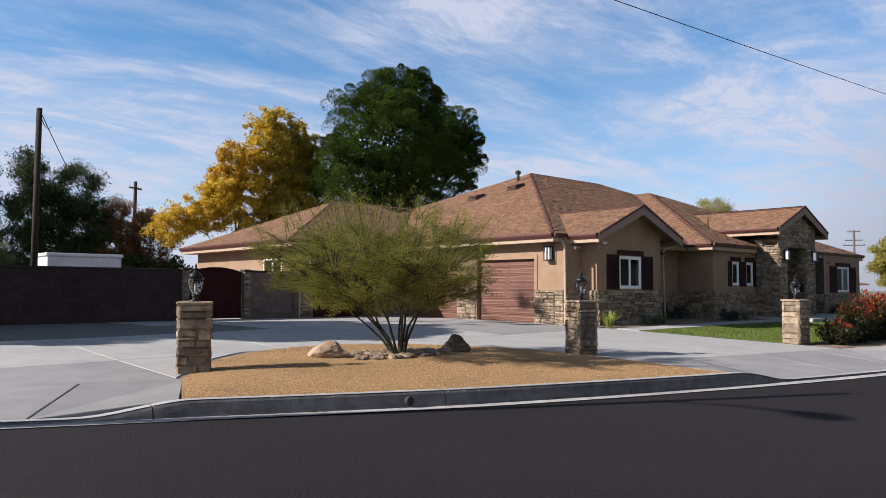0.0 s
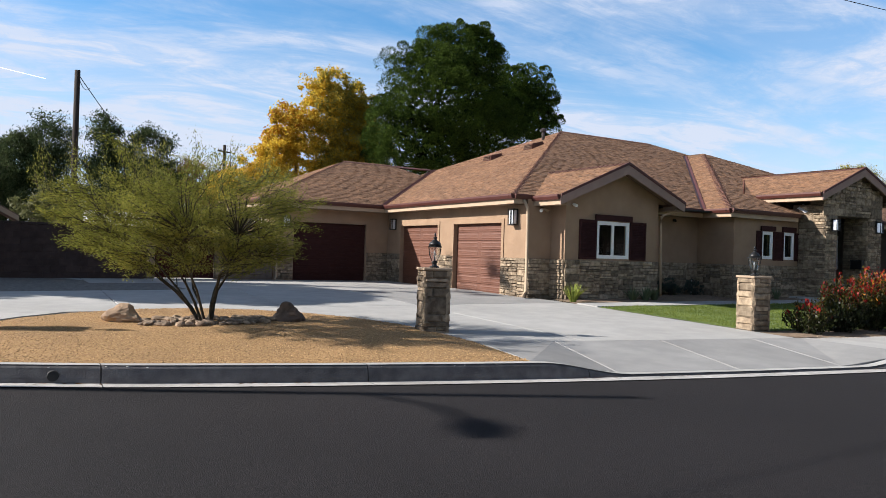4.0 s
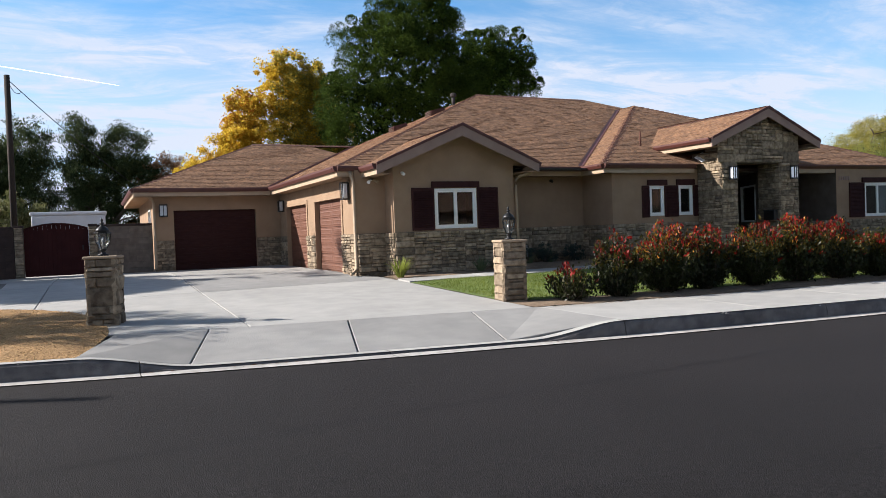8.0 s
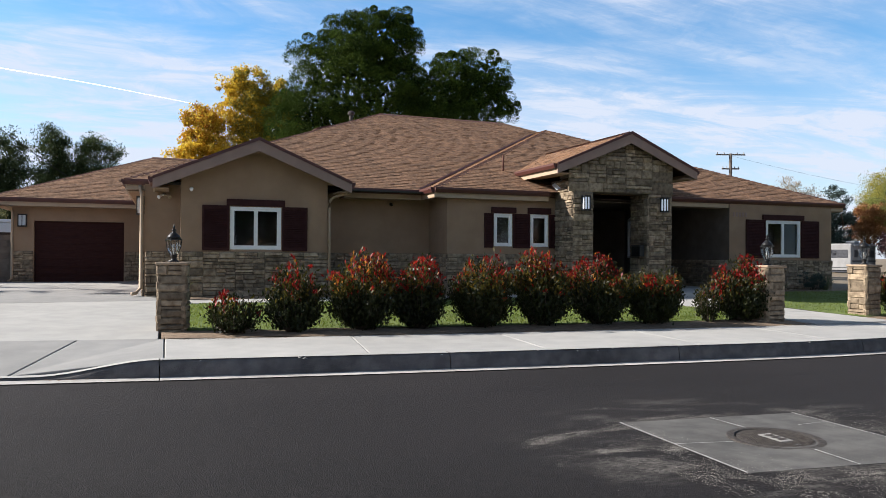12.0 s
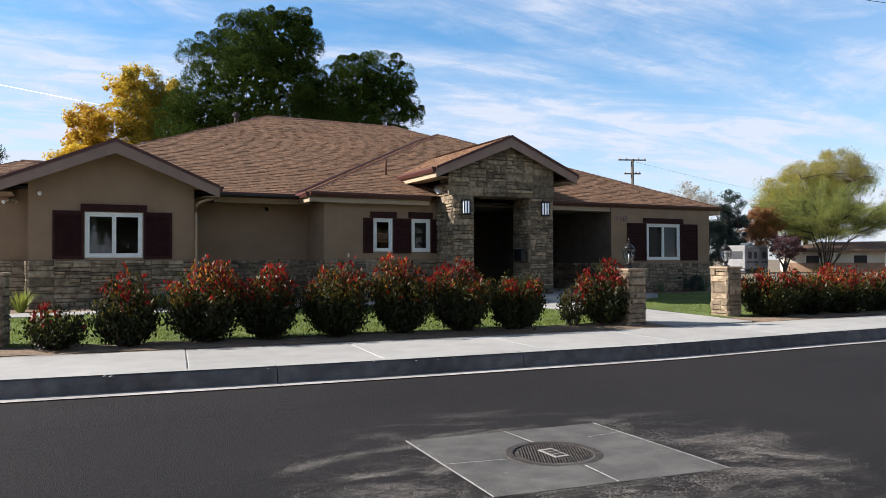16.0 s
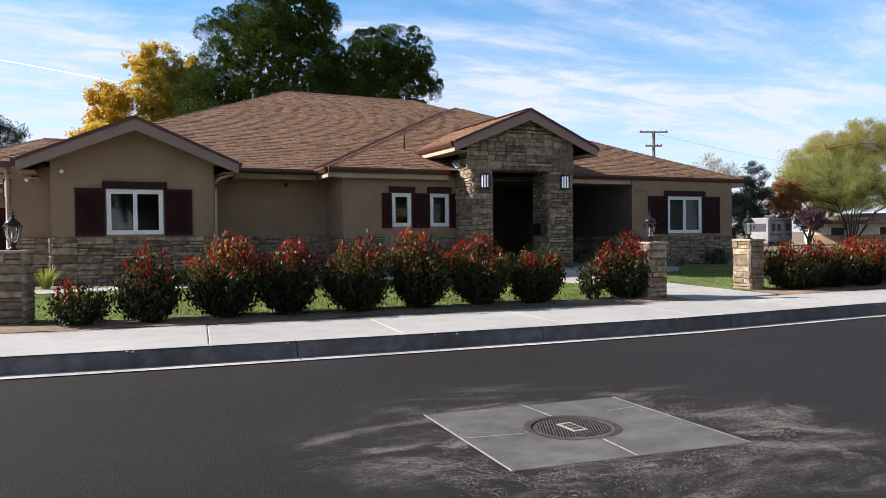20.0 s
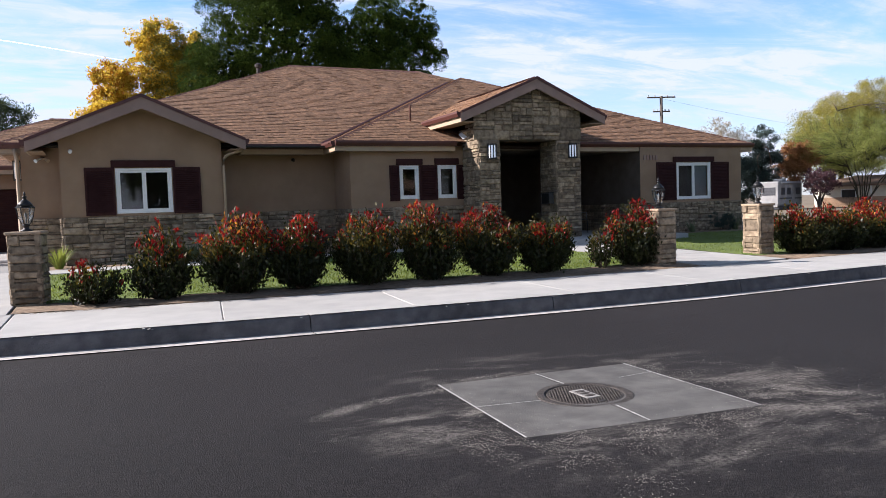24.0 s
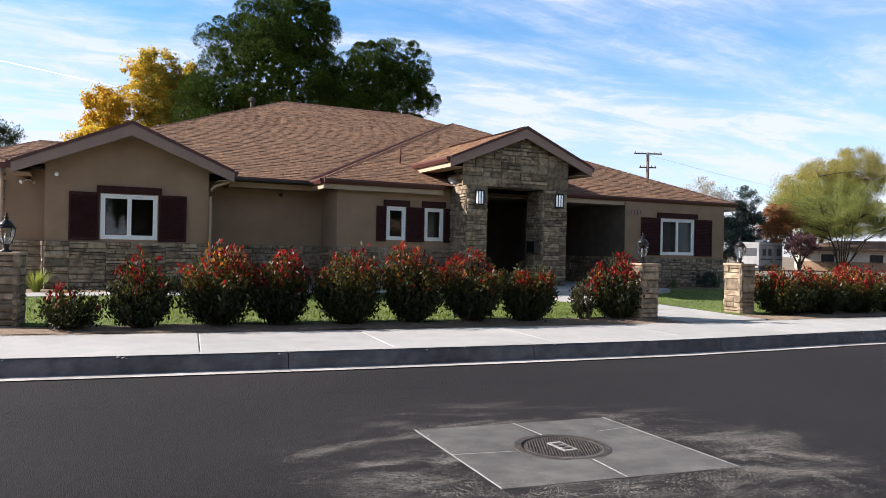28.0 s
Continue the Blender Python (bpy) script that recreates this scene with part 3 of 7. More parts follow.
for a, b in zip([1.5, 3.92, 6.3, 8.7, 11.1, 13.5, 15.9, 18.3, 20.7, 23.1, 25.5, 28, 31], [3.92, 6.3, 8.7, 11.1, 13.5, 15.9, 18.3, 20.7, 23.1, 25.5, 28, 31, 34]):
    mid = (a + b) / 2
    a1, m1, b1 = (x if x < 2 else x - (edge(x + 0.2) - edge(x - 0.2)) * 5.4 for x in (a, mid, b))
    part("slab", flat([(a, face(a) + 0.205), (mid, face(mid) + 0.205), (b, face(b) + 0.205), (b1, back(b1)), (m1, back(m1)), (a1, back(a1))], lambda x, y: yard(x, y) + 0.006, gap=0.004), "concrete", pavement)


def apron_z(x, y):
    t = min(1, max(0, (y - face(x) - 0.2) / (back(x) - face(x) - 0.2)))
    return curb_top(x) + 0.004 + t * (yard(x, back(x)) + 0.006 - curb_top(x))


driveway = tagged(new("driveway"), "broad pale concrete driveway sweeping round a gravel bed", "driveway", "", "structure")
cuts = [(-4.82, -5.29), (-3.56, -4.05), (-1.59, -2.09), (0.35, -0.16), (1.5, 1.5)]    # joints square to the kerb: back, front
lefts = [-27, -24.5, -22, -19.6, -17.0, -14.6]
for a, b in zip(lefts, lefts[1:]):
    part("slab", flat([(a, face(a) + 0.205), (b, face(b) + 0.205), (b + 0.95, back(b + 0.95)), (a + 0.95, back(a + 0.95))], apron_z), "concrete_apron", driveway)
part("slab", flat([(-14.6, face(-14.6) + 0.205), (-13.12, face(-13.12) + 0.205), (-12.42, back(-12.42)), (-13.65, back(-13.65))], apron_z), "concrete_apron", driveway)
for (a, a0), (b, b0) in zip(cuts, cuts[1:]):
    part("slab", flat([(a0, face(a0) + 0.205), (b0, face(b0) + 0.205), (b, back(b)), (a, back(a))], apron_z), "concrete_apron", driveway)
DRIVE_X = [-27, -23, -19, -15.6, -12.4, -9.2, -6.1, -3.0, 1.0]
DRIVE_Y = [8.6, 12.3, 18.36]
for a, b in zip(DRIVE_X, DRIVE_X[1:]):
    for y0, y1 in zip([None] + DRIVE_Y, DRIVE_Y):
        pa, pb = (y0, y0) if y0 else (back(a), back(b))
        q1 = y1 + (2.2 if a < -12 and y1 > 18 else 0)
        bb = b if b < 1 or (y0 or 0) > 9 else 1.42
        if pa > q1 - 0.3 or pb > q1 - 0.3 or (a == -12.4 and not y0):
            continue
        if b == 1.0 and y1 == 12.3:
            poly = [(a, y0), (1.42, y0), (1.42, 9.0), (0.98, 9.75), (0.98, y1), (a, y1)]
        else:
            poly = [(a, pa), (bb, pb if y0 else back(bb)), (bb, q1), (a, q1)]
        part("slab", flat(poly, lambda x, y: yard(x, y) + 0.006), "concrete_apron" if (b == 1.0 and y1 == 12.3) or (a < -15 and not y0) else "concrete", driveway)
part("slab", flat([(-12.4, 6.05), (-11.62, 7.18), (-10.92, 8.02), (-10.15, 8.6), (-12.4, 8.6)], lambda x, y: yard(x, y) + 0.006), "concrete", driveway)
part("slab", flat([(-7.4, 18.36), (-4.9, 18.36), (-4.9, 25.0), (-7.4, 25.0)], lambda x, y: yard(x, y) + 0.006), "concrete", driveway)

# packed bedding that fills the joints between the slabs
bedding = [lambda x: back(x) - 0.02] + [lambda x, k=k: back(x) + (18.3 - back(x)) * k / 8 for k in range(1, 9)]
structure("joint_bedding", grid_mesh(spread(-27, 1.4, 60), bedding, lambda x, y: yard(x, y) - 0.010), "joint_dirt", "grey packed bedding in the slab joints", fix=False, category="bedding")

# the gravel bed inside the drive
BED = [(-13.10, face(-13.10) + 0.21), (-12.38, 5.9), (-11.6, 7.0), (-10.9, 7.85), (-10.0, 8.45), (-8.9, 8.8), (-7.9, 8.75), (-6.9, 8.3), (-6.0, 7.55), (-5.35, 6.6), (-4.95, 5.6), (-4.85, 4.6), (-4.90, 3.3), (-5.08, 2.2), (-5.27, face(-5.27) + 0.21)]
BED += [(x, face(x) + 0.21) for x in (-5.9, -6.5, -7.5, -8.5, -9.5, -10.5, -11.5, -12.4)]


def inside(x, y, poly):
    c = False
    for (x0, y0), (x1, y1) in zip(poly, poly[1:] + poly[:1]):
        if (y0 > y) != (y1 > y) and x < (x1 - x0) * (y - y0) / (y1 - y0) + x0:
            c = not c
    return c


def edge_gap(x, y, poly):
    best = 99
    for (x0, y0), (x1, y1) in zip(poly, poly[1:] + poly[:1]):
        dx, dy = x1 - x0, y1 - y0
        t = min(1, max(0, ((x - x0) * dx + (y - y0) * dy) / (dx * dx + dy * dy)))
        best = min(best, math.hypot(x - x0 - t * dx, y - y0 - t * dy))
    return best


def bed_z(x, y):
    g = edge_gap(x, y, BED)
    return yard(x, y) + 0.012 + 0.075 * (1 - math.exp(-g * 1.3)) + 0.012 * noise.noise((x * 2.1, y * 2.1, 3.0)) * min(1, g * 2)


def gravel_bed():
    m = M()
    cx, cy = -8.8, 5.2
    outline = []
    for (x0, y0), (x1, y1) in zip(BED, BED[1:] + BED[:1]):
        outline += [(x0 + (x1 - x0) * k / 4, y0 + (y1 - y0) * k / 4) for k in range(4)]
    n, rings = len(outline), 22
    for r in range(rings):
        s = 1 - r / rings
        for x, y in outline:
            px, py = cx + (x - cx) * s, cy + (y - cy) * s
            m.v.append((px, py, bed_z(px, py) if r else yard(px, py) + 0.008))
    m.v.append((cx, cy, bed_z(cx, cy)))
    m.f = [(r * n + i, r * n + (i + 1) % n, (r + 1) * n + (i + 1) % n, (r + 1) * n + i) for r in range(rings - 1) for i in range(n)]
    m.f += [((rings - 1) * n + i, (rings - 1) * n + (i + 1) % n, rings * n) for i in range(n)]
    structure("gravel_bed", m, "gravel_bed", "raked bed of golden decomposed granite gravel", True, False, "gravel")
    rng = random.Random(5)
    g = M()
    while len(g.f) < 5 * 15000:
        x, y = rng.uniform(-13.7, -4.8), rng.uniform(1.2, 8.9)
        if not inside(x, y, BED) or (y > 5.0 and rng.random() < 0.45):
            continue
        r = rng.uniform(0.005, 0.015)
        z, a = bed_z(x, y), rng.uniform(0, 3)
        c, s = math.cos(a) * r, math.sin(a) * r
        g.add([(x + c, y + s, z - 0.004), (x - s, y + c, z - 0.004), (x - c, y - s, z - 0.004), (x + s, y - c, z - 0.004), (x + c * 0.2, y, z + r * 0.9)],
              [(0, 1, 4), (1, 2, 4), (2, 3, 4), (3, 0, 4), (0, 3, 2, 1)])
    tagged(part("gravel", g, "gravel", None, fix=False), "loose tan gravel grains over the bed", "gravel", "", "stuff")


gravel_bed()


def leafcloud(points, size, aspect=0.45, lift=0.0, rng=None, jitter=0.4, dirs=None):
    """Many small leaves as bent rhombs at the given points: a mesh."""
    p = np.asarray(points, float)
    n = len(p)
    rng = rng or np.random.RandomState(1)
    d = rng.normal(size=(n, 3)) if dirs is None else np.asarray(dirs, float) + rng.normal(size=(n, 3)) * 0.35
    d[:, 2] += lift
    d /= np.linalg.norm(d, axis=1, keepdims=True) + 1e-9
    s = np.cross(d, rng.normal(size=(n, 3)))
    s /= np.linalg.norm(s, axis=1, keepdims=True) + 1e-9
    ln = size * (1 + jitter * rng.uniform(-1, 1, (n, 1)))
    a, b = p - d * ln * 0.5, p + d * ln * 0.5
    q, r = p + s * ln * aspect * 0.5, p - s * ln * aspect * 0.5
    v = np.stack([a, q, b, r], 1).reshape(-1, 3)
    me = bpy.data.meshes.new("leaves")
    me.vertices.add(4 * n); me.loops.add(4 * n); me.polygons.add(n)
    me.vertices.foreach_set("co", v.ravel())
    me.loops.foreach_set("vertex_index", np.arange(4 * n))
    me.polygons.foreach_set("loop_start", np.arange(n) * 4)
    me.update(calc_edges=True)
    return me


def leafpart(name, me, material, parent=None, label=""):
    me.materials.append(MATS[material])
    ob = new(name, me)
    if parent:
        ob.parent = parent
    if label:
        ob["label"] = label
    return ob


# lawn, soil strip and planting beds
def bed_strip(name, xs, r0, r1, up, material, label, category, n=8):
    rows_ = [lambda x, k=k: (r0(x) if callable(r0) else r0) * (1 - k / (n - 1)) + (r1(x) if callable(r1) else r1) * k / (n - 1) for k in range(n)]
    return structure(name, grid_mesh(xs, rows_, lambda x, y: yard(x, y) + up(x, y)), material, label, True, False, category)


bump = lambda a, h: (lambda x, y: a + h * noise.noise((x * 1.7, y * 1.7, 0.5)))
strip_back = lambda x: back(x) + 0.95
bed_strip("soil_strip", spread(1.45, 12.75, 50), lambda x: back(x) + 0.01, strip_back, bump(0.012, 0.03), "soil", "bare brown soil strip planted with shrubs", "soil")
bed_strip("soil_strip", spread(15.0, 34, 60), lambda x: back(x) + 0.01, strip_back, bump(0.012, 0.03), "soil", "bare brown soil strip planted with shrubs", "soil")
bed_strip("lawn", spread(1.425, 12.75, 50), lambda x: strip_back(x) - 0.05, 7.45, bump(0.02, 0.02), "lawn_soil", "green mown lawn in front of the house", "lawn")
bed_strip("lawn", spread(15.0, 34, 60), lambda x: strip_back(x) - 0.05, 8.0, bump(0.02, 0.02), "lawn_soil", "green mown lawn beside the entrance walk", "lawn")
bed_strip("planting_bed", spread(1.45, 11.35, 40), 8.32, 9.2, bump(0.015, 0.03), "soil", "brown soil planting bed along the house wall", "soil")
bed_strip("planting_bed", spread(5.3, 8.5, 12), 9.2, 10.5, bump(0.015, 0.03), "soil", "brown soil planting bed along the house wall", "soil")
bed_strip("planting_bed", spread(17.7, 24, 22), 8.0, 8.9, bump(0.015, 0.03), "soil", "brown soil planting bed along the house wall", "soil")


def grass(x0, x1, y1, count, seed):
    r = np.random.RandomState(seed)
    x = r.uniform(x0, x1, count)
    lo = np.array([strip_back(t) for t in x])
    y = lo + (y1 - lo) * r.uniform(0, 1, count)
    z = np.array([yard(a, b) + 0.02 + 0.02 * noise.noise((a * 1.7, b * 1.7, 0.5)) for a, b in zip(x, y)])
    me = leafcloud(np.stack([x, y, z + 0.012], 1), 0.046, 0.24, 2.2, r)
    tagged(leafpart("grass", me, "grass_blades"), "short green lawn grass blades", "grass", "", "stuff")


grass(1.5, 12.75, 7.45, 34000, 2)
grass(15.0, 26, 8.0, 16000, 3)

walkway = tagged(new("walkway"), "pale concrete garden walkway leading to the porch", "walkway", "", "structure")
for a, b in zip(spread(1.45, 11.4, 6), spread(1.45, 11.4, 6)[1:]):
    part("slab", flat([(a, 7.5), (b, 7.5), (b, 8.28), (a, 8.28)], lambda x, y: yard(x, y) + 0.03), "concrete", walkway)
for a, b in zip((1.6, 3.2, 4.8), (3.2, 4.8, 6.35)):
    lo = back(13) + 0.01 if a == 1.6 else a
    part("slab", flat([(12.85, lo), (14.95, lo), (14.95, b), (12.85, b)], lambda x, y: yard(x, y) + 0.02), "concrete", walkway)
porch = tagged(new("porch_floor"), "raised concrete porch floor with a shallow step", "porch", "", "structure")
part("slab", M().box(11.3, 17.62, 6.75, 12.58, 0.2, 0.50, 0.012), "concrete", porch)
part("step", M().box(11.9, 15.6, 6.38, 6.745, 0.2, 0.36, 0.012), "concrete", porch)


# ---------------------------------------------------------------- the house
house = thing("house", None, "single-storey tan stucco house with stone base and brown shingle roof", "house")
FLOOR, EAVE, PITCH = 0.42, 3.22, 0.43


def wall(name, axis, at, a, b, z0, z1, holes=(), t=0.2, material="stucco", label="", inward=1):
    """A wall along x (axis 'x', outer face at y = at) or along y; holes are (a, b, z0, z1). One closed shell."""
    a, b = a + 0.003, b - 0.003
    us = sorted({a, b, *(h[0] for h in holes), *(h[1] for h in holes)})
    ws = sorted({z0, z1, *(h[2] for h in holes), *(h[3] for h in holes)})
    solid = lambda i, j: 0 <= i < len(us) - 1 and 0 <= j < len(ws) - 1 and not any(
        h[0] <= us[i] + 1e-6 and h[1] >= us[i + 1] - 1e-6 and h[2] <= ws[j] + 1e-6 and h[3] >= ws[j + 1] - 1e-6 for h in holes)
    lo, hi = (at, at + t) if inward > 0 else (at, at - t)
    m, key = M(), {}
    def vert(i, j, k):
        if (i, j, k) not in key:
            key[i, j, k] = len(m.v)
            d = (lo, hi)[k]
            m.v.append((us[i], d, ws[j]) if axis == "x" else (d, us[i], ws[j]))
        return key[i, j, k]
    for i in range(len(us) - 1):
        for j in range(len(ws) - 1):
            if not solid(i, j):
                continue
            for k in (0, 1):
                m.f.append((vert(i, j, k), vert(i + 1, j, k), vert(i + 1, j + 1, k), vert(i, j + 1, k)))
            for di, dj, e in ((-1, 0, ((0, 0), (0, 1))), (1, 0, ((1, 0), (1, 1))), (0, -1, ((0, 0), (1, 0))), (0, 1, ((0, 1), (1, 1)))):
                if not solid(i + di, j + dj):
                    (p, q), (r, u) = e
                    m.f.append((vert(i + p, j + q, 0), vert(i + r, j + u, 0), vert(i + r, j + u, 1), vert(i + p, j + q, 1)))
    return part(name, m, material, house, label)


BASE = 0.25
wall("wall", "x", 18.38, -3.24, 1.01, BASE, 3.15, [(-2.6, 0.14, BASE, 2.50)])
wall("wall", "y", -3.24, 18.38, 27.0, BASE, 3.15, [(19.5, 20.9, 1.9, 2.6)])
wall("wall", "y", 1.01, 9.85, 18.38, BASE, 3.15, [(11.04, 13.66, BASE, 2.49), (14.66, 17.31, BASE, 2.49)])
wall("wall", "x", 9.85, 1.01, 1.85, BASE, 3.15)
wall("wall", "y", 1.82, 9.24, 9.85, BASE, 3.15)
W1 = (2.945, 4.165, 1.55, 2.59)
wall("wall", "x", 9.24, 1.82, 5.32, BASE, 3.2, [W1])
part("gable_wall", M().add([(1.30, 9.245, 3.2), (5.86, 9.245, 3.2), (3.58, 9.245, 4.15), (1.30, 9.44, 3.2), (5.86, 9.44, 3.2), (3.58, 9.44, 4.15)],
                           [(0, 1, 2), (5, 4, 3), (0, 2, 5, 3), (1, 4, 5, 2), (0, 3, 4, 1)]), "stucco", house)
wall("wall", "y", 5.32, 9.24, 10.5, BASE, 3.2, inward=-1)
wall("wall", "x", 10.5, 5.32, 8.6, BASE, 3.2)
wall("wall", "y", 8.5, 9.08, 10.5, BASE, 3.2)
W2, W3 = (9.86, 10.41, 1.70, 2.595), (10.97, 11.53, 1.70, 2.60)
wall("wall", "x", 9.08, 8.5, 11.9, BASE, 3.2, [W2, W3])
W4 = (19.07, 20.47, 1.45, 2.61)
wall("wall", "x", 8.82, 17.65, 21.8, BASE, 3.2, [W4])
wall("wall", "y", 21.8, 8.82, 26.5, BASE, 3.2, inward=-1)
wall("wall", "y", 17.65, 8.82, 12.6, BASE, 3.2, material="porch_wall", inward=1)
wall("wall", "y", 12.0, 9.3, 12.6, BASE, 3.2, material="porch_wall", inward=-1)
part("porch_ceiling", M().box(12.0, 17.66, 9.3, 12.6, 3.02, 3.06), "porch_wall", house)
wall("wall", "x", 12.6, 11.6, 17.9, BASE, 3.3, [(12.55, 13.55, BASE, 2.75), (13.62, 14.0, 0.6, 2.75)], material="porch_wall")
wall("wall", "x", 26.8, -3.24, 21.8, BASE, 3.2)
# the bays closed behind by added, unseen surfaces, so that the rooms are dark
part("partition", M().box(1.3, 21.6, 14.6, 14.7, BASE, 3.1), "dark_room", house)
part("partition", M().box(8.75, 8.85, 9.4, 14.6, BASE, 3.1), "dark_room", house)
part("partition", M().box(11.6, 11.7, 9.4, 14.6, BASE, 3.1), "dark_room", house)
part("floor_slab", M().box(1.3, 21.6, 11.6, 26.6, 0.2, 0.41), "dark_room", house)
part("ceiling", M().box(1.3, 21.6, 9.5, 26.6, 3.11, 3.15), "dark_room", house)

# ---- stone facing
def unit_stone(seed):
    """One split-faced stone in a unit box, its outline a little out of square."""
    r = random.Random(seed)
    m = M()
    n = 4
    skew = [[(r.uniform(-0.035, 0.012), r.uniform(-0.06, 0.02)) for _ in range(2)] for _ in range(2)]
    for j, z in enumerate((-0.5, -0.36, 0.36, 0.5)):
        for i, x in enumerate((-0.5, -0.42, 0.42, 0.5)):
            rim = i in (0, 3) or j in (0, 3)
            kx, kz = skew[i // 2][j // 2]
            m.v.append((x + math.copysign(kx, x) if i in (0, 3) else x, (0.0 + 0.3 * r.random()) if rim else -0.5 + 0.35 * r.random(), z + math.copysign(kz, z) if j in (0, 3) else z))
    m.f = [(j * n + i, j * n + i + 1, (j + 1) * n + i + 1, (j + 1) * n + i) for j in range(3) for i in range(3)]
    ring = [0, 1, 2, 3, 7, 11, 15, 14, 13, 12, 8, 4]
    b0 = len(m.v)
    m.v += [(m.v[k][0], 1.0, m.v[k][2]) for k in ring]
    m.f += [(ring[(k + 1) % 12], ring[k], b0 + k, b0 + (k + 1) % 12) for k in range(12)]
    return fixed(m.mesh("stone", "stone"))


STONES = [unit_stone(k) for k in range(26)]


def ashlar(w, h, rng, k0=1.0):
    """Splits a panel into stones of uneven size: long low ones, with a few large and upright among them."""
    w, h = w / k0, h / k0
    todo, out = [(0, 0, w, h)], []
    while todo:
        x, z, a, b = todo.pop()
        if a < 0.62 and b < 0.27 and 0.55 < a / b < 6 and (rng.random() < 0.30 or b < 0.125 and a < 0.42 or a < 0.17) or (a < 0.2 and b < 0.2) or (b < 0.08 and a < 0.6):
            out.append((x * k0, z * k0, a * k0, b * k0))
        elif a > 1.0 or b < 0.12 or (a > 0.24 and a > b * rng.uniform(1.6, 4.2)):
            k = rng.uniform(0.28, 0.72) * a
            todo += [(x, z, k, b), (x + k, z, a - k, b)]
        else:
            k = rng.uniform(0.32, 0.68) * b
            todo += [(x, z, a, k), (x, z + k, a, b - k)]
    return out


def facing(parent, x, y, z0, z1, width, turn, seed, depth=0.055, joint=0.013, keep=None, k0=1.0):
    """Stones over a panel that starts at (x, y), runs along its own x by turn degrees and faces its own -y."""
    rng = random.Random(seed)
    rot = Matrix.Rotation(radians(turn), 4, "Z")
    for sx, sz, w, h in ashlar(width, z1 - z0, rng, k0):
        if keep and not keep(sx + w / 2, z0 + sz + h / 2):
            continue
        ob = new("stone", STONES[rng.randrange(len(STONES))])
        ob.parent = parent
        d = depth * rng.uniform(0.75, 1.25)
        ob.matrix_basis = Matrix.Translation((x, y, 0)) @ rot @ Matrix.Translation((sx + w / 2, -d / 2 + 0.004, z0 + sz + h / 2)) @ Matrix.Diagonal((w - joint, d, h - joint, 1))


def wainscot(x, y, width, turn, seed, top=1.49, bottom=0.30):
    rot = Matrix.Rotation(radians(turn), 4, "Z")
    back_ob = part("stone_facing", M().box(0.002, width - 0.002, -0.018, 0.0, bottom - 0.02, top), "mortar", house, "rough tan ledgestone facing with recessed mortar")
    back_ob.matrix_basis = Matrix.Translation((x, y, 0)) @ rot
    rng = random.Random(seed)
    for sx, sz, w, h in ashlar(width, top - bottom, rng, 0.98):
        ob = new("stone", STONES[rng.randrange(len(STONES))])
        ob.parent = back_ob
        d = 0.055 * rng.uniform(0.7, 1.3)
        ob.matrix_basis = Matrix.Translation((sx + w / 2, -0.016 - d / 2, bottom + sz + h / 2)) @ Matrix.Diagonal((w - 0.013, d, h - 0.013, 1))


wainscot(-3.24, 18.38, 0.62, 0, 11)
wainscot(0.16, 18.38, 0.83, 0, 12)
wainscot(1.01, 18.3, 0.97, -90, 13)
wainscot(1.01, 14.64, 0.96, -90, 14)
wainscot(1.01, 11.02, 1.17, -90, 15)
wainscot(1.03, 9.85, 0.78, 0, 16)
wainscot(1.82, 9.82, 0.58, -90, 17)
wainscot(1.82, 9.24, 3.5, 0, 18)
wainscot(5.32, 10.5, 3.18, 0, 19)
wainscot(8.5, 10.48, 1.4, -90, 20)
wainscot(8.5, 9.08, 3.24, 0, 21)
wainscot(17.67, 8.82, 4.13, 0, 22, 1.36)
wainscot(17.65, 12.5, 3.68, -90, 23, 1.36)

# ---- entrance portal in stone
portal = part("portal_core", M().box(11.76, 12.37, 8.12, 9.3, 0.3, 3.55).box(14.20, 14.95, 8.12, 8.98, 0.3, 3.55).box(12.37, 14.20, 8.12, 8.6, 3.2, 3.55)
              .add([(11.62, 8.12, 3.55), (14.99, 8.12, 3.55), (14.99, 8.12, 4.02), (13.22, 8.12, 4.74), (11.62, 8.12, 4.02), (11.62, 8.6, 3.55), (14.99, 8.6, 3.55), (14.99, 8.6, 4.02), (13.22, 8.6, 4.74), (11.62, 8.6, 4.02)],
                   [(0, 1, 2, 3, 4), (9, 8, 7, 6, 5), (0, 4, 9, 5), (1, 6, 7, 2), (2, 7, 8, 3), (3, 8, 9, 4)]), "mortar", house, "stone-faced entrance portal with a gabled top")
facing(portal, 11.76, 8.115, 0.32, 3.2, 0.61, 0, 31)
facing(portal, 14.20, 8.115, 0.32, 3.2, 0.75, 0, 32)
facing(portal, 11.62, 8.115, 3.2, 4.72, 3.36, 0, 33, k0=1.25, keep=lambda u, z: z < 4.66 - abs(u - 1.74) * 0.40)
facing(portal, 11.76, 9.06, 0.32, 3.5, 0.94, -90, 34)
facing(portal, 14.20, 8.97, 0.5, 3.2, 0.85, -90, 35)
facing(portal, 12.37, 8.12, 0.5, 3.2, 1.16, 90, 36)
facing(portal, 14.95, 8.12, 0.32, 3.2, 0.85, 90, 37)

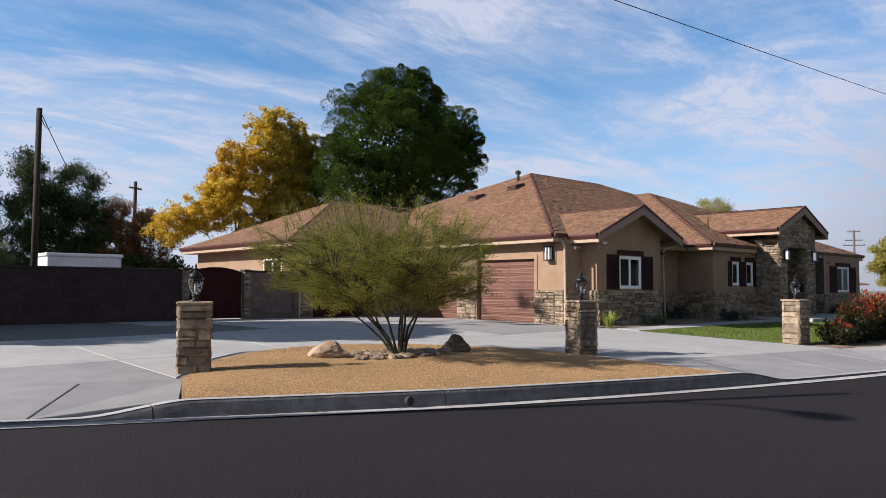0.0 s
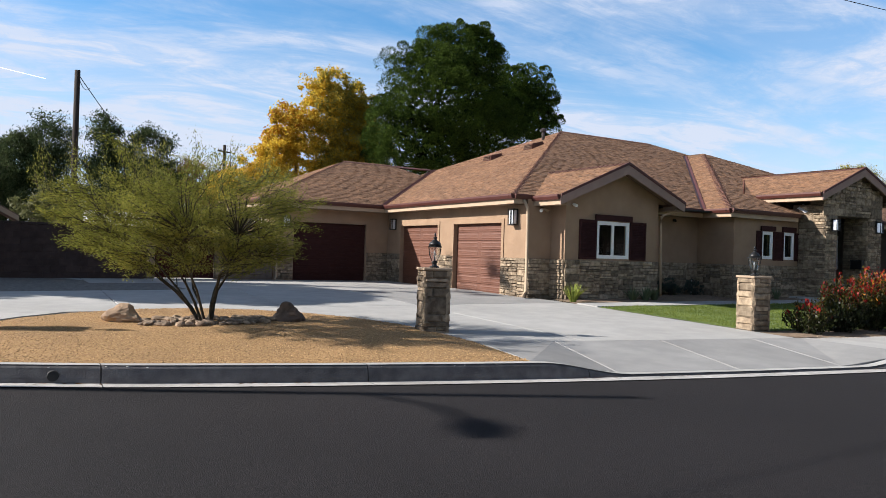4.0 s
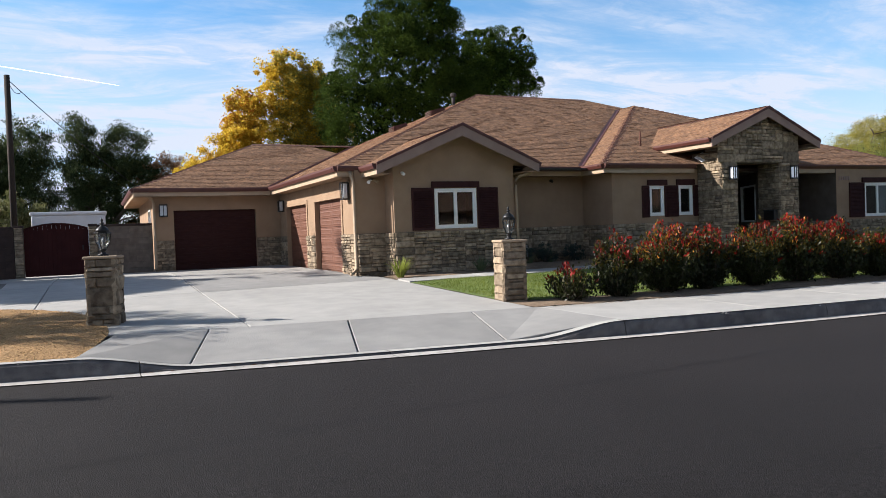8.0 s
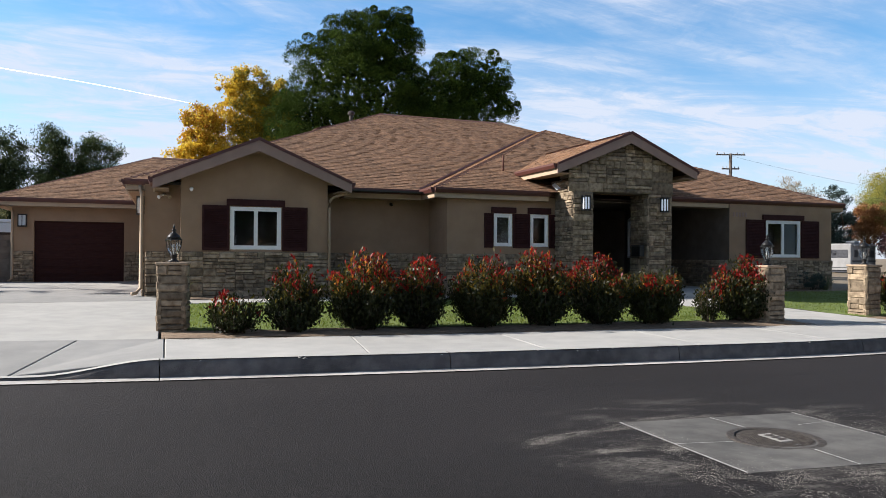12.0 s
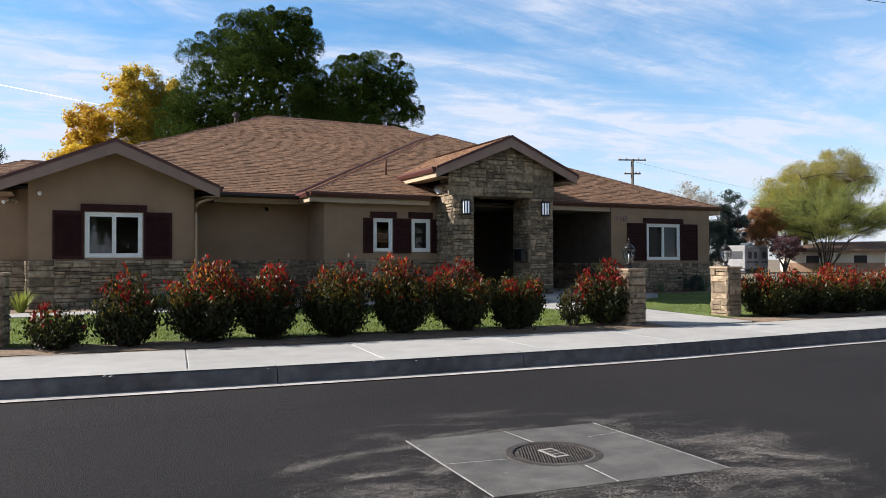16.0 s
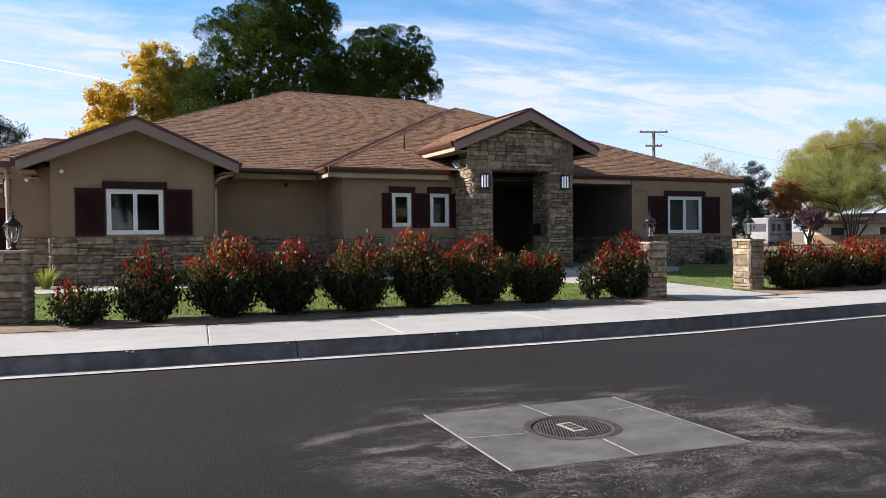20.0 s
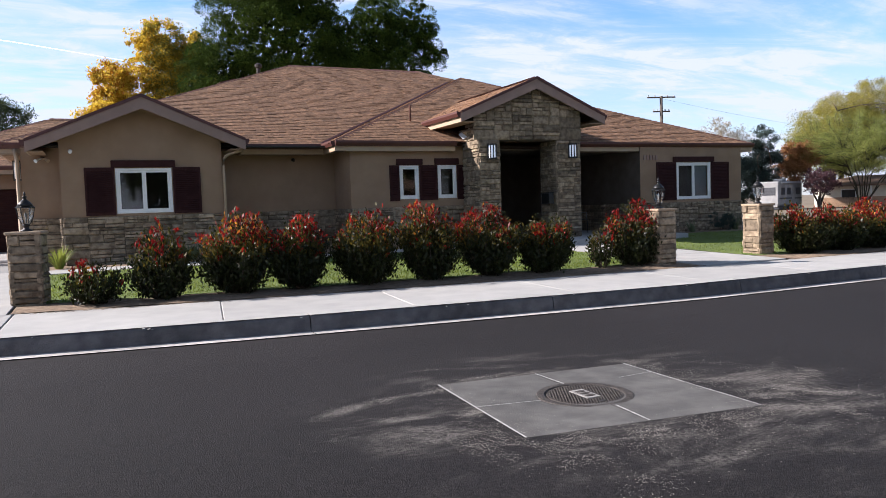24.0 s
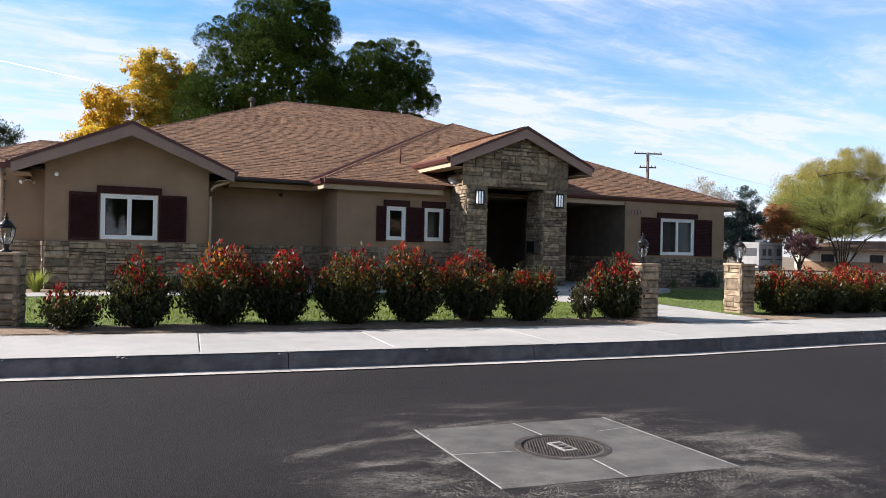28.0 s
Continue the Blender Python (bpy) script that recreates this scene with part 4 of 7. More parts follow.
# ---- roof
def shingled(poly, seed, parent, near=False, step=0.145):
    """Shingle courses over a sloping polygon whose first edge is the eave; near ones are single pieces."""
    pts = [Vector(p) for p in poly]
    u = (pts[1] - pts[0]).normalized()
    nrm = u.cross(pts[2] - pts[0]).normalized()
    if nrm.z < 0:
        nrm = -nrm
    w = nrm.cross(u).normalized()
    if w.z < 0:
        w = -w
    loc = [((p - pts[0]).dot(u), (p - pts[0]).dot(w)) for p in pts]
    def span(v):
        hits = []
        for (a0, b0), (a1, b1) in zip(loc, loc[1:] + loc[:1]):
            if min(b0, b1) - 1e-9 <= v <= max(b0, b1) + 1e-9 and abs(b1 - b0) > 1e-9:
                hits.append(a0 + (a1 - a0) * (v - b0) / (b1 - b0))
        return (min(hits), max(hits)) if len(hits) > 1 else None
    rng = random.Random(seed)
    top = max(b for _, b in loc)
    m = M()
    v = -0.02
    while v < top - 0.02:
        lo, hi = span(max(0.001, v)), span(min(top - 0.001, v + step))
        if not lo or not hi:
            v += step
            continue
        a, b = min(lo[0], lo[0]), lo[1]
        x = a - rng.random() * 0.3
        while x < b:
            wd = rng.uniform(0.12, 0.28)
            x0, x1 = max(x, a), min(x + wd, b)
            x += wd
            if x1 - x0 < 0.02:
                continue
            t = rng.choice((0.008, 0.010, 0.013, 0.018))
            def at(px, pv, k):
                return pts[0] + u * px + w * pv + nrm * k
            k0, k1 = max(x0, hi[0]), min(x1, hi[1])
            if k1 < k0:
                k0 = k1 = (min(max(x0, hi[0]), hi[1]) + min(max(x1, hi[0]), hi[1])) / 2
            m.add([at(x0, v, t), at(x1, v, t), at(k1, v + step + 0.01, 0.004), at(k0, v + step + 0.01, 0.004), at(x0, v, -0.004), at(x1, v, -0.004)],
                  [(0, 1, 2, 3), (4, 5, 1, 0), (0, 3, 4), (1, 5, 2)])
        v += step
    tagged(part("shingles", m, "shingle", parent, "brown and tan laminated asphalt shingles", fix=False), kind="stuff")


def caps(a, b, parent, seed, width=0.17, step=0.2):
    """Ridge or hip caps, piece on piece, from a up to b."""
    a, b = Vector(a), Vector(b)
    d = (b - a).normalized()
    s = d.cross(Vector((0, 0, 1))).normalized()
    up = s.cross(d)
    n = int((b - a).length / step)
    me = fixed(M().add([(-0.02, -width, -0.050), (-0.02, 0, 0.030), (-0.02, width, -0.050), (0.2, -width, -0.062), (0.2, 0, 0.010), (0.2, width, -0.062), (-0.02, -width, -0.07), (-0.02, width, -0.07)],
                       [(0, 1, 4, 3), (1, 2, 5, 4), (0, 6, 7, 2, 1)]).mesh("cap_shingle", "shingle_cap"))
    rot = Matrix((d, -s, up)).transposed().to_4x4()
    for i in range(n):
        ob = new("cap_shingle", me)
        ob.parent = parent
        ob.matrix_basis = Matrix.Translation(a + d * step * i) @ rot


def hip(x0, x1, y0, y1, seed, planes="flrb", ze=EAVE, capped="fl"):
    """A hipped roof over a rectangle: deck, shingles and caps."""
    hw = min(x1 - x0, y1 - y0) / 2
    zt = ze + PITCH * hw
    if x1 - x0 >= y1 - y0:
        a, b = (x0 + hw, (y0 + y1) / 2, zt), (x1 - hw, (y0 + y1) / 2, zt)
    else:
        a, b = ((x0 + x1) / 2, y0 + hw, zt), ((x0 + x1) / 2, y1 - hw, zt)
    c = [(x0, y0, ze), (x1, y0, ze), (x1, y1, ze), (x0, y1, ze)]
    wide = x1 - x0 >= y1 - y0
    f = {"f": [c[0], c[1], b, a] if wide else [c[0], c[1], a], "r": [c[1], c[2], b] if wide else [c[1], c[2], b, a],
         "b": [c[2], c[3], a, b] if wide else [c[2], c[3], b], "l": [c[3], c[0], a] if wide else [c[3], c[0], a, b]}
    deck = M()
    vs = c + [a, b]
    deck.add([(p[0], p[1], p[2] - 0.03) for p in vs] + [(p[0], p[1], p[2] - 0.13) for p in c],
             [(0, 1, 5, 4), (1, 2, 5), (2, 3, 4, 5), (3, 0, 4), (6, 9, 8, 7)] if wide else [(0, 1, 4), (1, 2, 5, 4), (2, 3, 5), (3, 0, 4, 5), (6, 9, 8, 7)])
    roof = part("roof", deck, "deck", house, "hipped roof of brown laminated shingles")
    for k in planes:
        p = f[k]
        if k == "l":
            p = [p[1], p[0], *p[:1:-1]]
        shingled(p, seed + ord(k), roof)
    return roof, c, a, b


R1, c1, a1, b1 = hip(0.58, 23.3, 9.92, 27.3, 100, "fl")
R2, c2, a2, b2 = hip(8.05, 22.35, 8.85, 28.0, 200, "flr")
R3, c3, a3, b3 = hip(-3.85, 8.0, 17.85, 27.45, 300, "fl")
caps(c1[0], a1, R1, 1)
caps(a1, b1, R1, 2)
caps(c2[0], a2, R2, 3, 0.19)
caps(c2[1], a2, R2, 4)
caps(c3[0], a3, R3, 5)
caps(a3, (5.2, a3[1], a3[2]), R3, 6)


def valley(p, q, parent, w=0.11):
    """Metal flashing where two roof planes meet."""
    p, q = Vector(p), Vector(q)
    u, v = Vector((-w, 0, 0.028)), Vector((0, -w, 0.028))
    k = Vector((0, 0, 0.034))
    m = M().add([p + k + Vector((-w, 0, 0)), p + k * 0.6, p + k + Vector((0, -w, 0)), q + k + Vector((-w, 0, 0)), q + k * 0.6, q + k + Vector((0, -w, 0))], [(0, 1, 4, 3), (1, 2, 5, 4)])
    part("valley_flashing", m, "maroon", parent, "dark maroon metal valley flashing", fix=False)


valley((0.58, 17.85, EAVE), (5.38, 22.65, EAVE + PITCH * 4.8), R3)
valley((8.05, 9.92, EAVE), (8.05 + 7.1, 9.92 + 7.1, EAVE + PITCH * 7.1), R2)


def gable_roof(xl, xc, xr, yf, yb, zl, zc, zr, seed, name):
    """A small gable roof whose ridge runs back from the front."""
    t = 0.10
    m = M().add([(xl, yf, zl - 0.03), (xc, yf, zc - 0.03), (xr, yf, zr - 0.03), (xl, yb, zl - 0.03), (xc, yb, zc - 0.03), (xr, yb, zr - 0.03),
                 (xl, yf, zl - t), (xc, yf, zc - t), (xr, yf, zr - t), (xl, yb, zl - t), (xc, yb, zc - t), (xr, yb, zr - t)],
                [(0, 1, 4, 3), (1, 2, 5, 4), (6, 9, 10, 7), (7, 10, 11, 8), (0, 6, 7, 1), (1, 7, 8, 2), (0, 3, 9, 6), (2, 8, 11, 5)])
    roof = part("gable_roof", m, "deck", house, "small gabled roof of brown shingles")
    shingled([(xl, yb, zl), (xl, yf, zl), (xc, yf, zc), (xc, yb, zc)], seed, roof)
    shingled([(xr, yf, zr), (xr, yb, zr), (xc, yb, zc), (xc, yf, zc)], seed + 1, roof)
    caps((xc, yf, zc), (xc, yb, zc), roof, seed)
    # barge boards and dark drip edge
    for xa, za in ((xl, zl), (xr, zr)):
        d = Vector((xa - xc, 0, za - zc)).normalized()
        dn = 0.235
        b = M().add([(xc, yf - 0.03, zc - 0.035), (xa, yf - 0.03, za - 0.035), (xa, yf - 0.03, za - 0.035 - dn), (xc, yf - 0.03, zc - 0.035 - dn - 0.03),
                     (xc, yf + 0.015, zc - 0.035), (xa, yf + 0.015, za - 0.035), (xa, yf + 0.015, za - 0.035 - dn), (xc, yf + 0.015, zc - 0.035 - dn - 0.03)],
                    [(0, 1, 2, 3), (7, 6, 5, 4), (0, 4, 5, 1), (1, 5, 6, 2), (2, 6, 7, 3), (3, 7, 4, 0)])
        part("barge_board", b, "barge", roof, "taupe painted barge board")
        e = M().add([(xc, yf - 0.06, zc + 0.03), (xa, yf - 0.06, za + 0.02), (xa, yf - 0.06, za - 0.045), (xc, yf - 0.06, zc - 0.045),
                     (xc, yf - 0.02, zc + 0.03), (xa, yf - 0.02, za + 0.02), (xa, yf - 0.02, za - 0.045), (xc, yf - 0.02, zc - 0.045)],
                    [(0, 1, 2, 3), (7, 6, 5, 4), (0, 4, 5, 1), (1, 5, 6, 2), (2, 6, 7, 3), (3, 7, 4, 0)])
        part("drip_edge", e, "maroon", roof)
    return roof


G1 = gable_roof(1.2, 3.56, 5.82, 8.73, 15.0, 3.185, 4.20, 3.24, 400, "g1")
G2 = gable_roof(11.12, 13.42, 15.62, 7.85, 14.5, 3.89, 4.85, 3.90, 500, "g2")


def eave(p, q, out, soffit=0.5):
    """Gutter, fascia and soffit along an eave from p to q; out: the way it faces."""
    p, q, o = Vector(p), Vector(q), Vector((*out, 0))
    def strip(name, material, offs, label=""):
        n = len(offs)
        v = [e + o * a + Vector((0, 0, z)) for e in (p, q) for a, z in offs]
        m = M().add(v, [tuple(range(n)), tuple(range(n, 2 * n))[::-1]] + [(i, (i + 1) % n, n + (i + 1) % n, n + i) for i in range(n)])
        part(name, m, material, house, label)
    strip("gutter_rail", "maroon", [(-0.01, -0.13), (0.06, -0.13), (0.10, -0.05), (0.10, 0.005), (0.08, 0.005), (-0.01, -0.02)], "dark maroon metal roof gutter")
    strip("fascia", "trim_tan", [(-0.04, -0.26), (-0.005, -0.26), (-0.005, -0.03), (-0.04, -0.03)], "tan painted fascia board")
    strip("soffit", "stucco", [(-soffit, -0.255), (-0.042, -0.255), (-0.042, -0.235), (-soffit, -0.235)])


eave((0.58, 17.85, EAVE), (0.58, 9.92, EAVE), (-1, 0), 0.45)
eave((0.58, 9.92, EAVE), (1.1, 9.92, EAVE), (0, -1), 0.3)
eave((5.9, 9.92, EAVE), (8.05, 9.92, EAVE), (0, -1), 0.6)
eave((8.05, 9.92, EAVE), (8.05, 8.85, EAVE), (-1, 0), 0.3)
eave((8.05, 8.85, EAVE), (11.42, 8.85, EAVE), (0, -1), 0.5)
eave((15.05, 8.85, EAVE), (22.35, 8.85, EAVE), (0, -1), 0.6)
eave((22.35, 8.85, EAVE), (22.35, 27.0, EAVE), (1, 0), 0.5)
eave((-3.85, 17.85, EAVE), (0.58, 17.85, EAVE), (0, -1), 0.55)
eave((-3.85, 27.4, EAVE), (-3.85, 17.85, EAVE), (-1, 0), 0.6)

# eaves of the two small gables
eave((1.2, 9.95, 3.185), (1.2, 8.74, 3.185), (-1, 0), 0.35)
eave((5.82, 8.74, 3.24), (5.82, 9.95, 3.24), (1, 0), 0.35)
eave((11.12, 10.2, 3.89), (11.12, 7.86, 3.89), (-1, 0), 0.45)
eave((15.62, 7.86, 3.90), (15.62, 10.2, 3.90), (1, 0), 0.5)

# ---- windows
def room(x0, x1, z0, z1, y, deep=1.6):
    """A closed near-black box behind a window, its darkness put into the colour."""
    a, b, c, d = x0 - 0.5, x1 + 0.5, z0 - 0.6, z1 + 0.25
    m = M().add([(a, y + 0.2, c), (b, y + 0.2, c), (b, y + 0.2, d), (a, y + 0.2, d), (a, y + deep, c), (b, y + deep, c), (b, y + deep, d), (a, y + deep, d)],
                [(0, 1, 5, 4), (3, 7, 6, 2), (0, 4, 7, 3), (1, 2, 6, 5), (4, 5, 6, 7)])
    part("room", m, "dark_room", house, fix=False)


for w_, y_ in ((W1, 9.24), (W4, 8.82)):
    room(*w_, y_)
room(W2[0], W2[1], W2[2], W2[3], 9.08, 1.2)
room(W3[0] + 0.45, W3[1], W3[2], W3[3], 9.08, 1.2)


def window(x0, x1, z0, z1, y, lights=2, label="white vinyl window with two panes", blind=False):
    """A vinyl window set in a wall that faces -y."""
    w = part("window", M().box(x0, x1, y - 0.012, y + 0.07, z0, z0 + 0.055, 0.006).box(x0, x1, y - 0.012, y + 0.07, z1 - 0.055, z1, 0.006)
             .box(x0, x0 + 0.055, y - 0.012, y + 0.07, z0 + 0.055, z1 - 0.055, 0.006).box(x1 - 0.055, x1, y - 0.012, y + 0.07, z0 + 0.055, z1 - 0.055, 0.006), "vinyl", house, label)
    n = lights
    step = (x1 - x0 - 0.11) / n
    for i in range(n):
        a, b = x0 + 0.055 + i * step, x0 + 0.055 + (i + 1) * step
        c, d = z0 + 0.055, z1 - 0.055
        part("sash", M().box(a, b, y + 0.004, y + 0.05, c, c + 0.045).box(a, b, y + 0.004, y + 0.05, d - 0.045, d)
             .box(a, a + 0.045, y + 0.004, y + 0.05, c + 0.045, d - 0.045).box(b - 0.045, b, y + 0.004, y + 0.05, c + 0.045, d - 0.045), "vinyl", w)
        g = part("pane", M().box(a + 0.04, b - 0.04, y + 0.022, y + 0.03, c + 0.04, d - 0.04), "pane_glass", w)
        g.visible_shadow = False
        if blind and i:
            part("blind", M().box(a + 0.03, b - 0.03, y + 0.09, y + 0.10, c + 0.02, d - 0.02), "blind", w, "drawn grey roller blind")
    return w


window(*W1, 9.24, 2)
window(*W2, 9.08, 1, "narrow white vinyl window")
window(*W3, 9.08, 1, "narrow white vinyl window")
window(*W4, 8.82, 2, "white vinyl sliding window", True)
part("window", M().box(-3.26, -3.2, 19.5, 20.9, 1.9, 1.96).box(-3.26, -3.2, 19.5, 20.9, 2.54, 2.6).box(-3.26, -3.2, 19.5, 19.56, 1.96, 2.54).box(-3.26, -3.2, 20.84, 20.9, 1.96, 2.54).box(-3.26, -3.2, 20.17, 20.23, 1.96, 2.54), "vinyl", house, "small white side window")


def shutter(x0, x1, z0, z1, y):
    s = part("shutter", M().box(x0, x0 + 0.05, y - 0.045, y - 0.004, z0, z1, 0.004).box(x1 - 0.05, x1, y - 0.045, y - 0.004, z0, z1, 0.004)
             .box(x0 + 0.05, x1 - 0.05, y - 0.045, y - 0.004, z0, z0 + 0.07).box(x0 + 0.05, x1 - 0.05, y - 0.045, y - 0.004, z1 - 0.07, z1)
             .box(x0 + 0.05, x1 - 0.05, y - 0.012, y - 0.004, z0 + 0.07, z1 - 0.07), "shutter", house, "dark brown louvred shutter")
    m = M()
    z = z0 + 0.085
    while z < z1 - 0.10:
        m.add([(x0 + 0.05, y - 0.040, z), (x1 - 0.05, y - 0.040, z), (x1 - 0.05, y - 0.014, z + 0.038), (x0 + 0.05, y - 0.014, z + 0.038),
               (x0 + 0.05, y - 0.034, z - 0.006), (x1 - 0.05, y - 0.034, z - 0.006), (x1 - 0.05, y - 0.010, z + 0.030), (x0 + 0.05, y - 0.010, z + 0.030)],
              [(0, 1, 2, 3), (7, 6, 5, 4), (0, 4, 5, 1)])
        z += 0.046
    part("louvres", m, "shutter", s, fix=False)


def header(x0, x1, z0, z1, y):
    part("window_header", M().box(x0, x1, y - 0.06, y - 0.004, z0, z1, 0.008), "shutter", house, "dark brown wooden board over the window")


shutter(2.30, 2.925, 1.52, 2.61, 9.24); shutter(4.185, 4.81, 1.52, 2.61, 9.24); header(2.86, 4.25, 2.61, 2.77, 9.24)
shutter(9.57, 9.84, 1.66, 2.60, 9.08); shutter(10.43, 10.95, 1.66, 2.60, 9.08); shutter(11.55, 11.80, 1.66, 2.60, 9.08)
header(9.77, 10.52, 2.61, 2.77, 9.08); header(10.88, 11.60, 2.61, 2.78, 9.08)
shutter(18.27, 19.04, 1.43, 2.62, 8.82); shutter(20.50, 21.24, 1.43, 2.62, 8.82); header(18.92, 20.60, 2.63, 2.79, 8.82)

# ---- garage doors
def garage_door(a, b, z1, material, matrix, label, rows_n=8, cols=2):
    """A sectional door in its own plane: x from 0 to its width, facing -y."""
    w, h = b - a, z1 - 0.42
    d = part("garage_door", M().box(0, w, 0.02, 0.06, 0.42, z1), material, house, label)
    d.matrix_basis = matrix
    ph, pw = h / rows_n, w / cols
    for r in range(rows_n):
        part("section", M().box(0.003, w - 0.003, 0.0, 0.03, 0.42 + r * ph + 0.004, 0.42 + (r + 1) * ph - 0.004, 0.006), material, d)
        for c in range(cols):
            x0, x1, za, zb = c * pw + 0.09, (c + 1) * pw - 0.09, 0.42 + r * ph + 0.045, 0.42 + (r + 1) * ph - 0.045
            part("raised_panel", M().add([(x0, 0.001, za), (x1, 0.001, za), (x1, 0.001, zb), (x0, 0.001, zb), (x0 + 0.03, -0.009, za + 0.03), (x1 - 0.03, -0.009, za + 0.03), (x1 - 0.03, -0.009, zb - 0.03), (x0 + 0.03, -0.009, zb - 0.03),
                                          (x0 + 0.05, -0.005, za + 0.05), (x1 - 0.05, -0.005, za + 0.05), (x1 - 0.05, -0.005, zb - 0.05), (x0 + 0.05, -0.005, zb - 0.05)],
                                         [(0, 1, 5, 4), (1, 2, 6, 5), (2, 3, 7, 6), (3, 0, 4, 7), (4, 5, 9, 8), (5, 6, 10, 9), (6, 7, 11, 10), (7, 4, 8, 11), (8, 9, 10, 11)]), material, d)


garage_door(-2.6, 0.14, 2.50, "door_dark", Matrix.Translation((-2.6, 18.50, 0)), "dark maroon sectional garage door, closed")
garage_door(11.04, 13.66, 2.49, "door_red", Matrix.Translation((1.13, 13.66, 0)) @ Matrix.Rotation(radians(-90), 4, "Z"), "reddish-brown panelled garage door, closed")
garage_door(14.66, 17.31, 2.49, "door_red", Matrix.Translation((1.13, 17.31, 0)) @ Matrix.Rotation(radians(-90), 4, "Z"), "reddish-brown panelled garage door, closed")
for y0, y1 in ((11.04, 13.66), (14.66, 17.31)):
    part("door_surround", M().box(0.985, 1.127, y0 - 0.11, y0 + 0.008, 0.40, 2.60, 0.004).box(0.985, 1.127, y1 - 0.008, y1 + 0.11, 0.40, 2.60, 0.004).box(0.985, 1.127, y0 + 0.008, y1 - 0.008, 2.482, 2.60, 0.004), "stucco", house)

# ---- front door in the porch
door = part("front_door", M().box(12.57, 13.53, 12.66, 12.72, 0.50, 2.74, 0.006), "door_dark", house, "dark wooden front door in the shaded porch")
for z0, z1 in ((0.65, 1.25), (1.4, 2.6)):
    part("door_panel", M().box(12.70, 13.40, 12.642, 12.662, z0, z1, 0.01), "door_dark", door)
part("door_knob", M().lathe([(0.0, 0), (0.03, 0.01), (0.03, 0.04), (0.0, 0.06)], (13.46, 12.62, 1.45), 10), "grey_metal", door)
sl = part("sidelight", M().box(13.62, 13.67, 12.63, 12.7, 0.6, 2.75).box(13.95, 14.0, 12.63, 12.7, 0.6, 2.75).box(13.67, 13.95, 12.63, 12.7, 0.6, 0.66).box(13.67, 13.95, 12.63, 12.7, 2.69, 2.75), "vinyl", house, "narrow glazed sidelight beside the front door")
part("pane", M().box(13.66, 13.96, 12.66, 12.67, 0.65, 2.70), "pane_glass", sl).visible_shadow = False

# slanting entry wall with a white-framed window beside the door
WIN_AT = Matrix.Translation((14.42, 9.25, 0)) @ Matrix.Rotation(radians(59), 4, "Z")
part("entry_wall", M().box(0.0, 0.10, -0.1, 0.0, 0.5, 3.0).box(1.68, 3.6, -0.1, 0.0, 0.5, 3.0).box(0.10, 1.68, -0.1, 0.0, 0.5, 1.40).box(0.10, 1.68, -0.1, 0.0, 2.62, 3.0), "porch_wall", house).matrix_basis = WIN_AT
pw = part("window", M().box(0.10, 1.68, -0.06, 0.02, 1.40, 1.46, 0.005).box(0.10, 1.68, -0.06, 0.02, 2.56, 2.62, 0.005).box(0.10, 0.17, -0.06, 0.02, 1.46, 2.56, 0.005).box(1.61, 1.68, -0.06, 0.02, 1.46, 2.56, 0.005), "vinyl", house, "white-framed window in the shaded entry")
pw.matrix_basis = WIN_AT
part("pane", M().box(0.16, 1.62, -0.03, -0.022, 1.45, 2.57), "pane_glass", pw).visible_shadow = False
# near-black backing sheet in place of the unlit room behind the glass
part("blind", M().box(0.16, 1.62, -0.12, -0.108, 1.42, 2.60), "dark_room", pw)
part("roof_flashing", M().add([(11.60, 8.78, 3.30), (11.92, 8.78, 3.42), (11.96, 9.05, 3.62), (11.62, 9.05, 3.44), (11.60, 8.74, 3.27), (11.92, 8.74, 3.39), (11.96, 9.01, 3.59), (11.62, 9.01, 3.41)],
                              [(0, 1, 2, 3), (7, 6, 5, 4), (0, 4, 5, 1), (1, 5, 6, 2), (2, 6, 7, 3), (3, 7, 4, 0)]), "white_metal", house, "pale metal flashing where roof meets portal")

# ---- downspouts, vents, cameras
def pipe(name, pts, r, material, label="", n=8):
    return part(name, M().tube(pts, r, n), material, house, label, True)


pipe("downspout", [(0.90, 9.90, 3.08), (0.92, 9.84, 2.96), (0.94, 9.79, 2.86), (0.95, 9.77, 2.70), (0.94, 9.76, 0.62), (0.85, 9.70, 0.50), (0.75, 9.62, 0.48)], 0.042, "trim_tan", "tan metal downspout")
pipe("downspout", [(5.78, 8.95, 3.06), (5.72, 9.0, 2.98), (5.44, 9.13, 2.88), (5.37, 9.16, 2.80), (5.35, 9.17, 2.60), (5.35, 9.10, 0.5)], 0.035, "trim_tan", "tan metal downspout")
pipe("downspout", [(-3.5, 17.9, 3.05), (-3.3, 18.25, 2.9), (-3.22, 18.30, 2.75), (-3.22, 18.26, 0.6), (-3.3, 18.15, 0.5)], 0.042, "trim_tan", "tan metal downspout")
pipe("roof_vent_pipe", [(8.06, 18.3, 6.25), (8.06, 18.3, 6.80)], 0.07, "iron", "dark metal flue on the roof")
part("vent_cap", M().lathe([(0.07, 0), (0.13, 0.02), (0.13, 0.12), (0.05, 0.17)], (8.06, 18.3, 6.76), 10), "iron", house)
pipe("roof_vent_pipe", [(10.82, 10.54, 3.9), (10.82, 10.54, 4.42)], 0.03, "shingle_cap", "thin brown vent pipe on the roof")
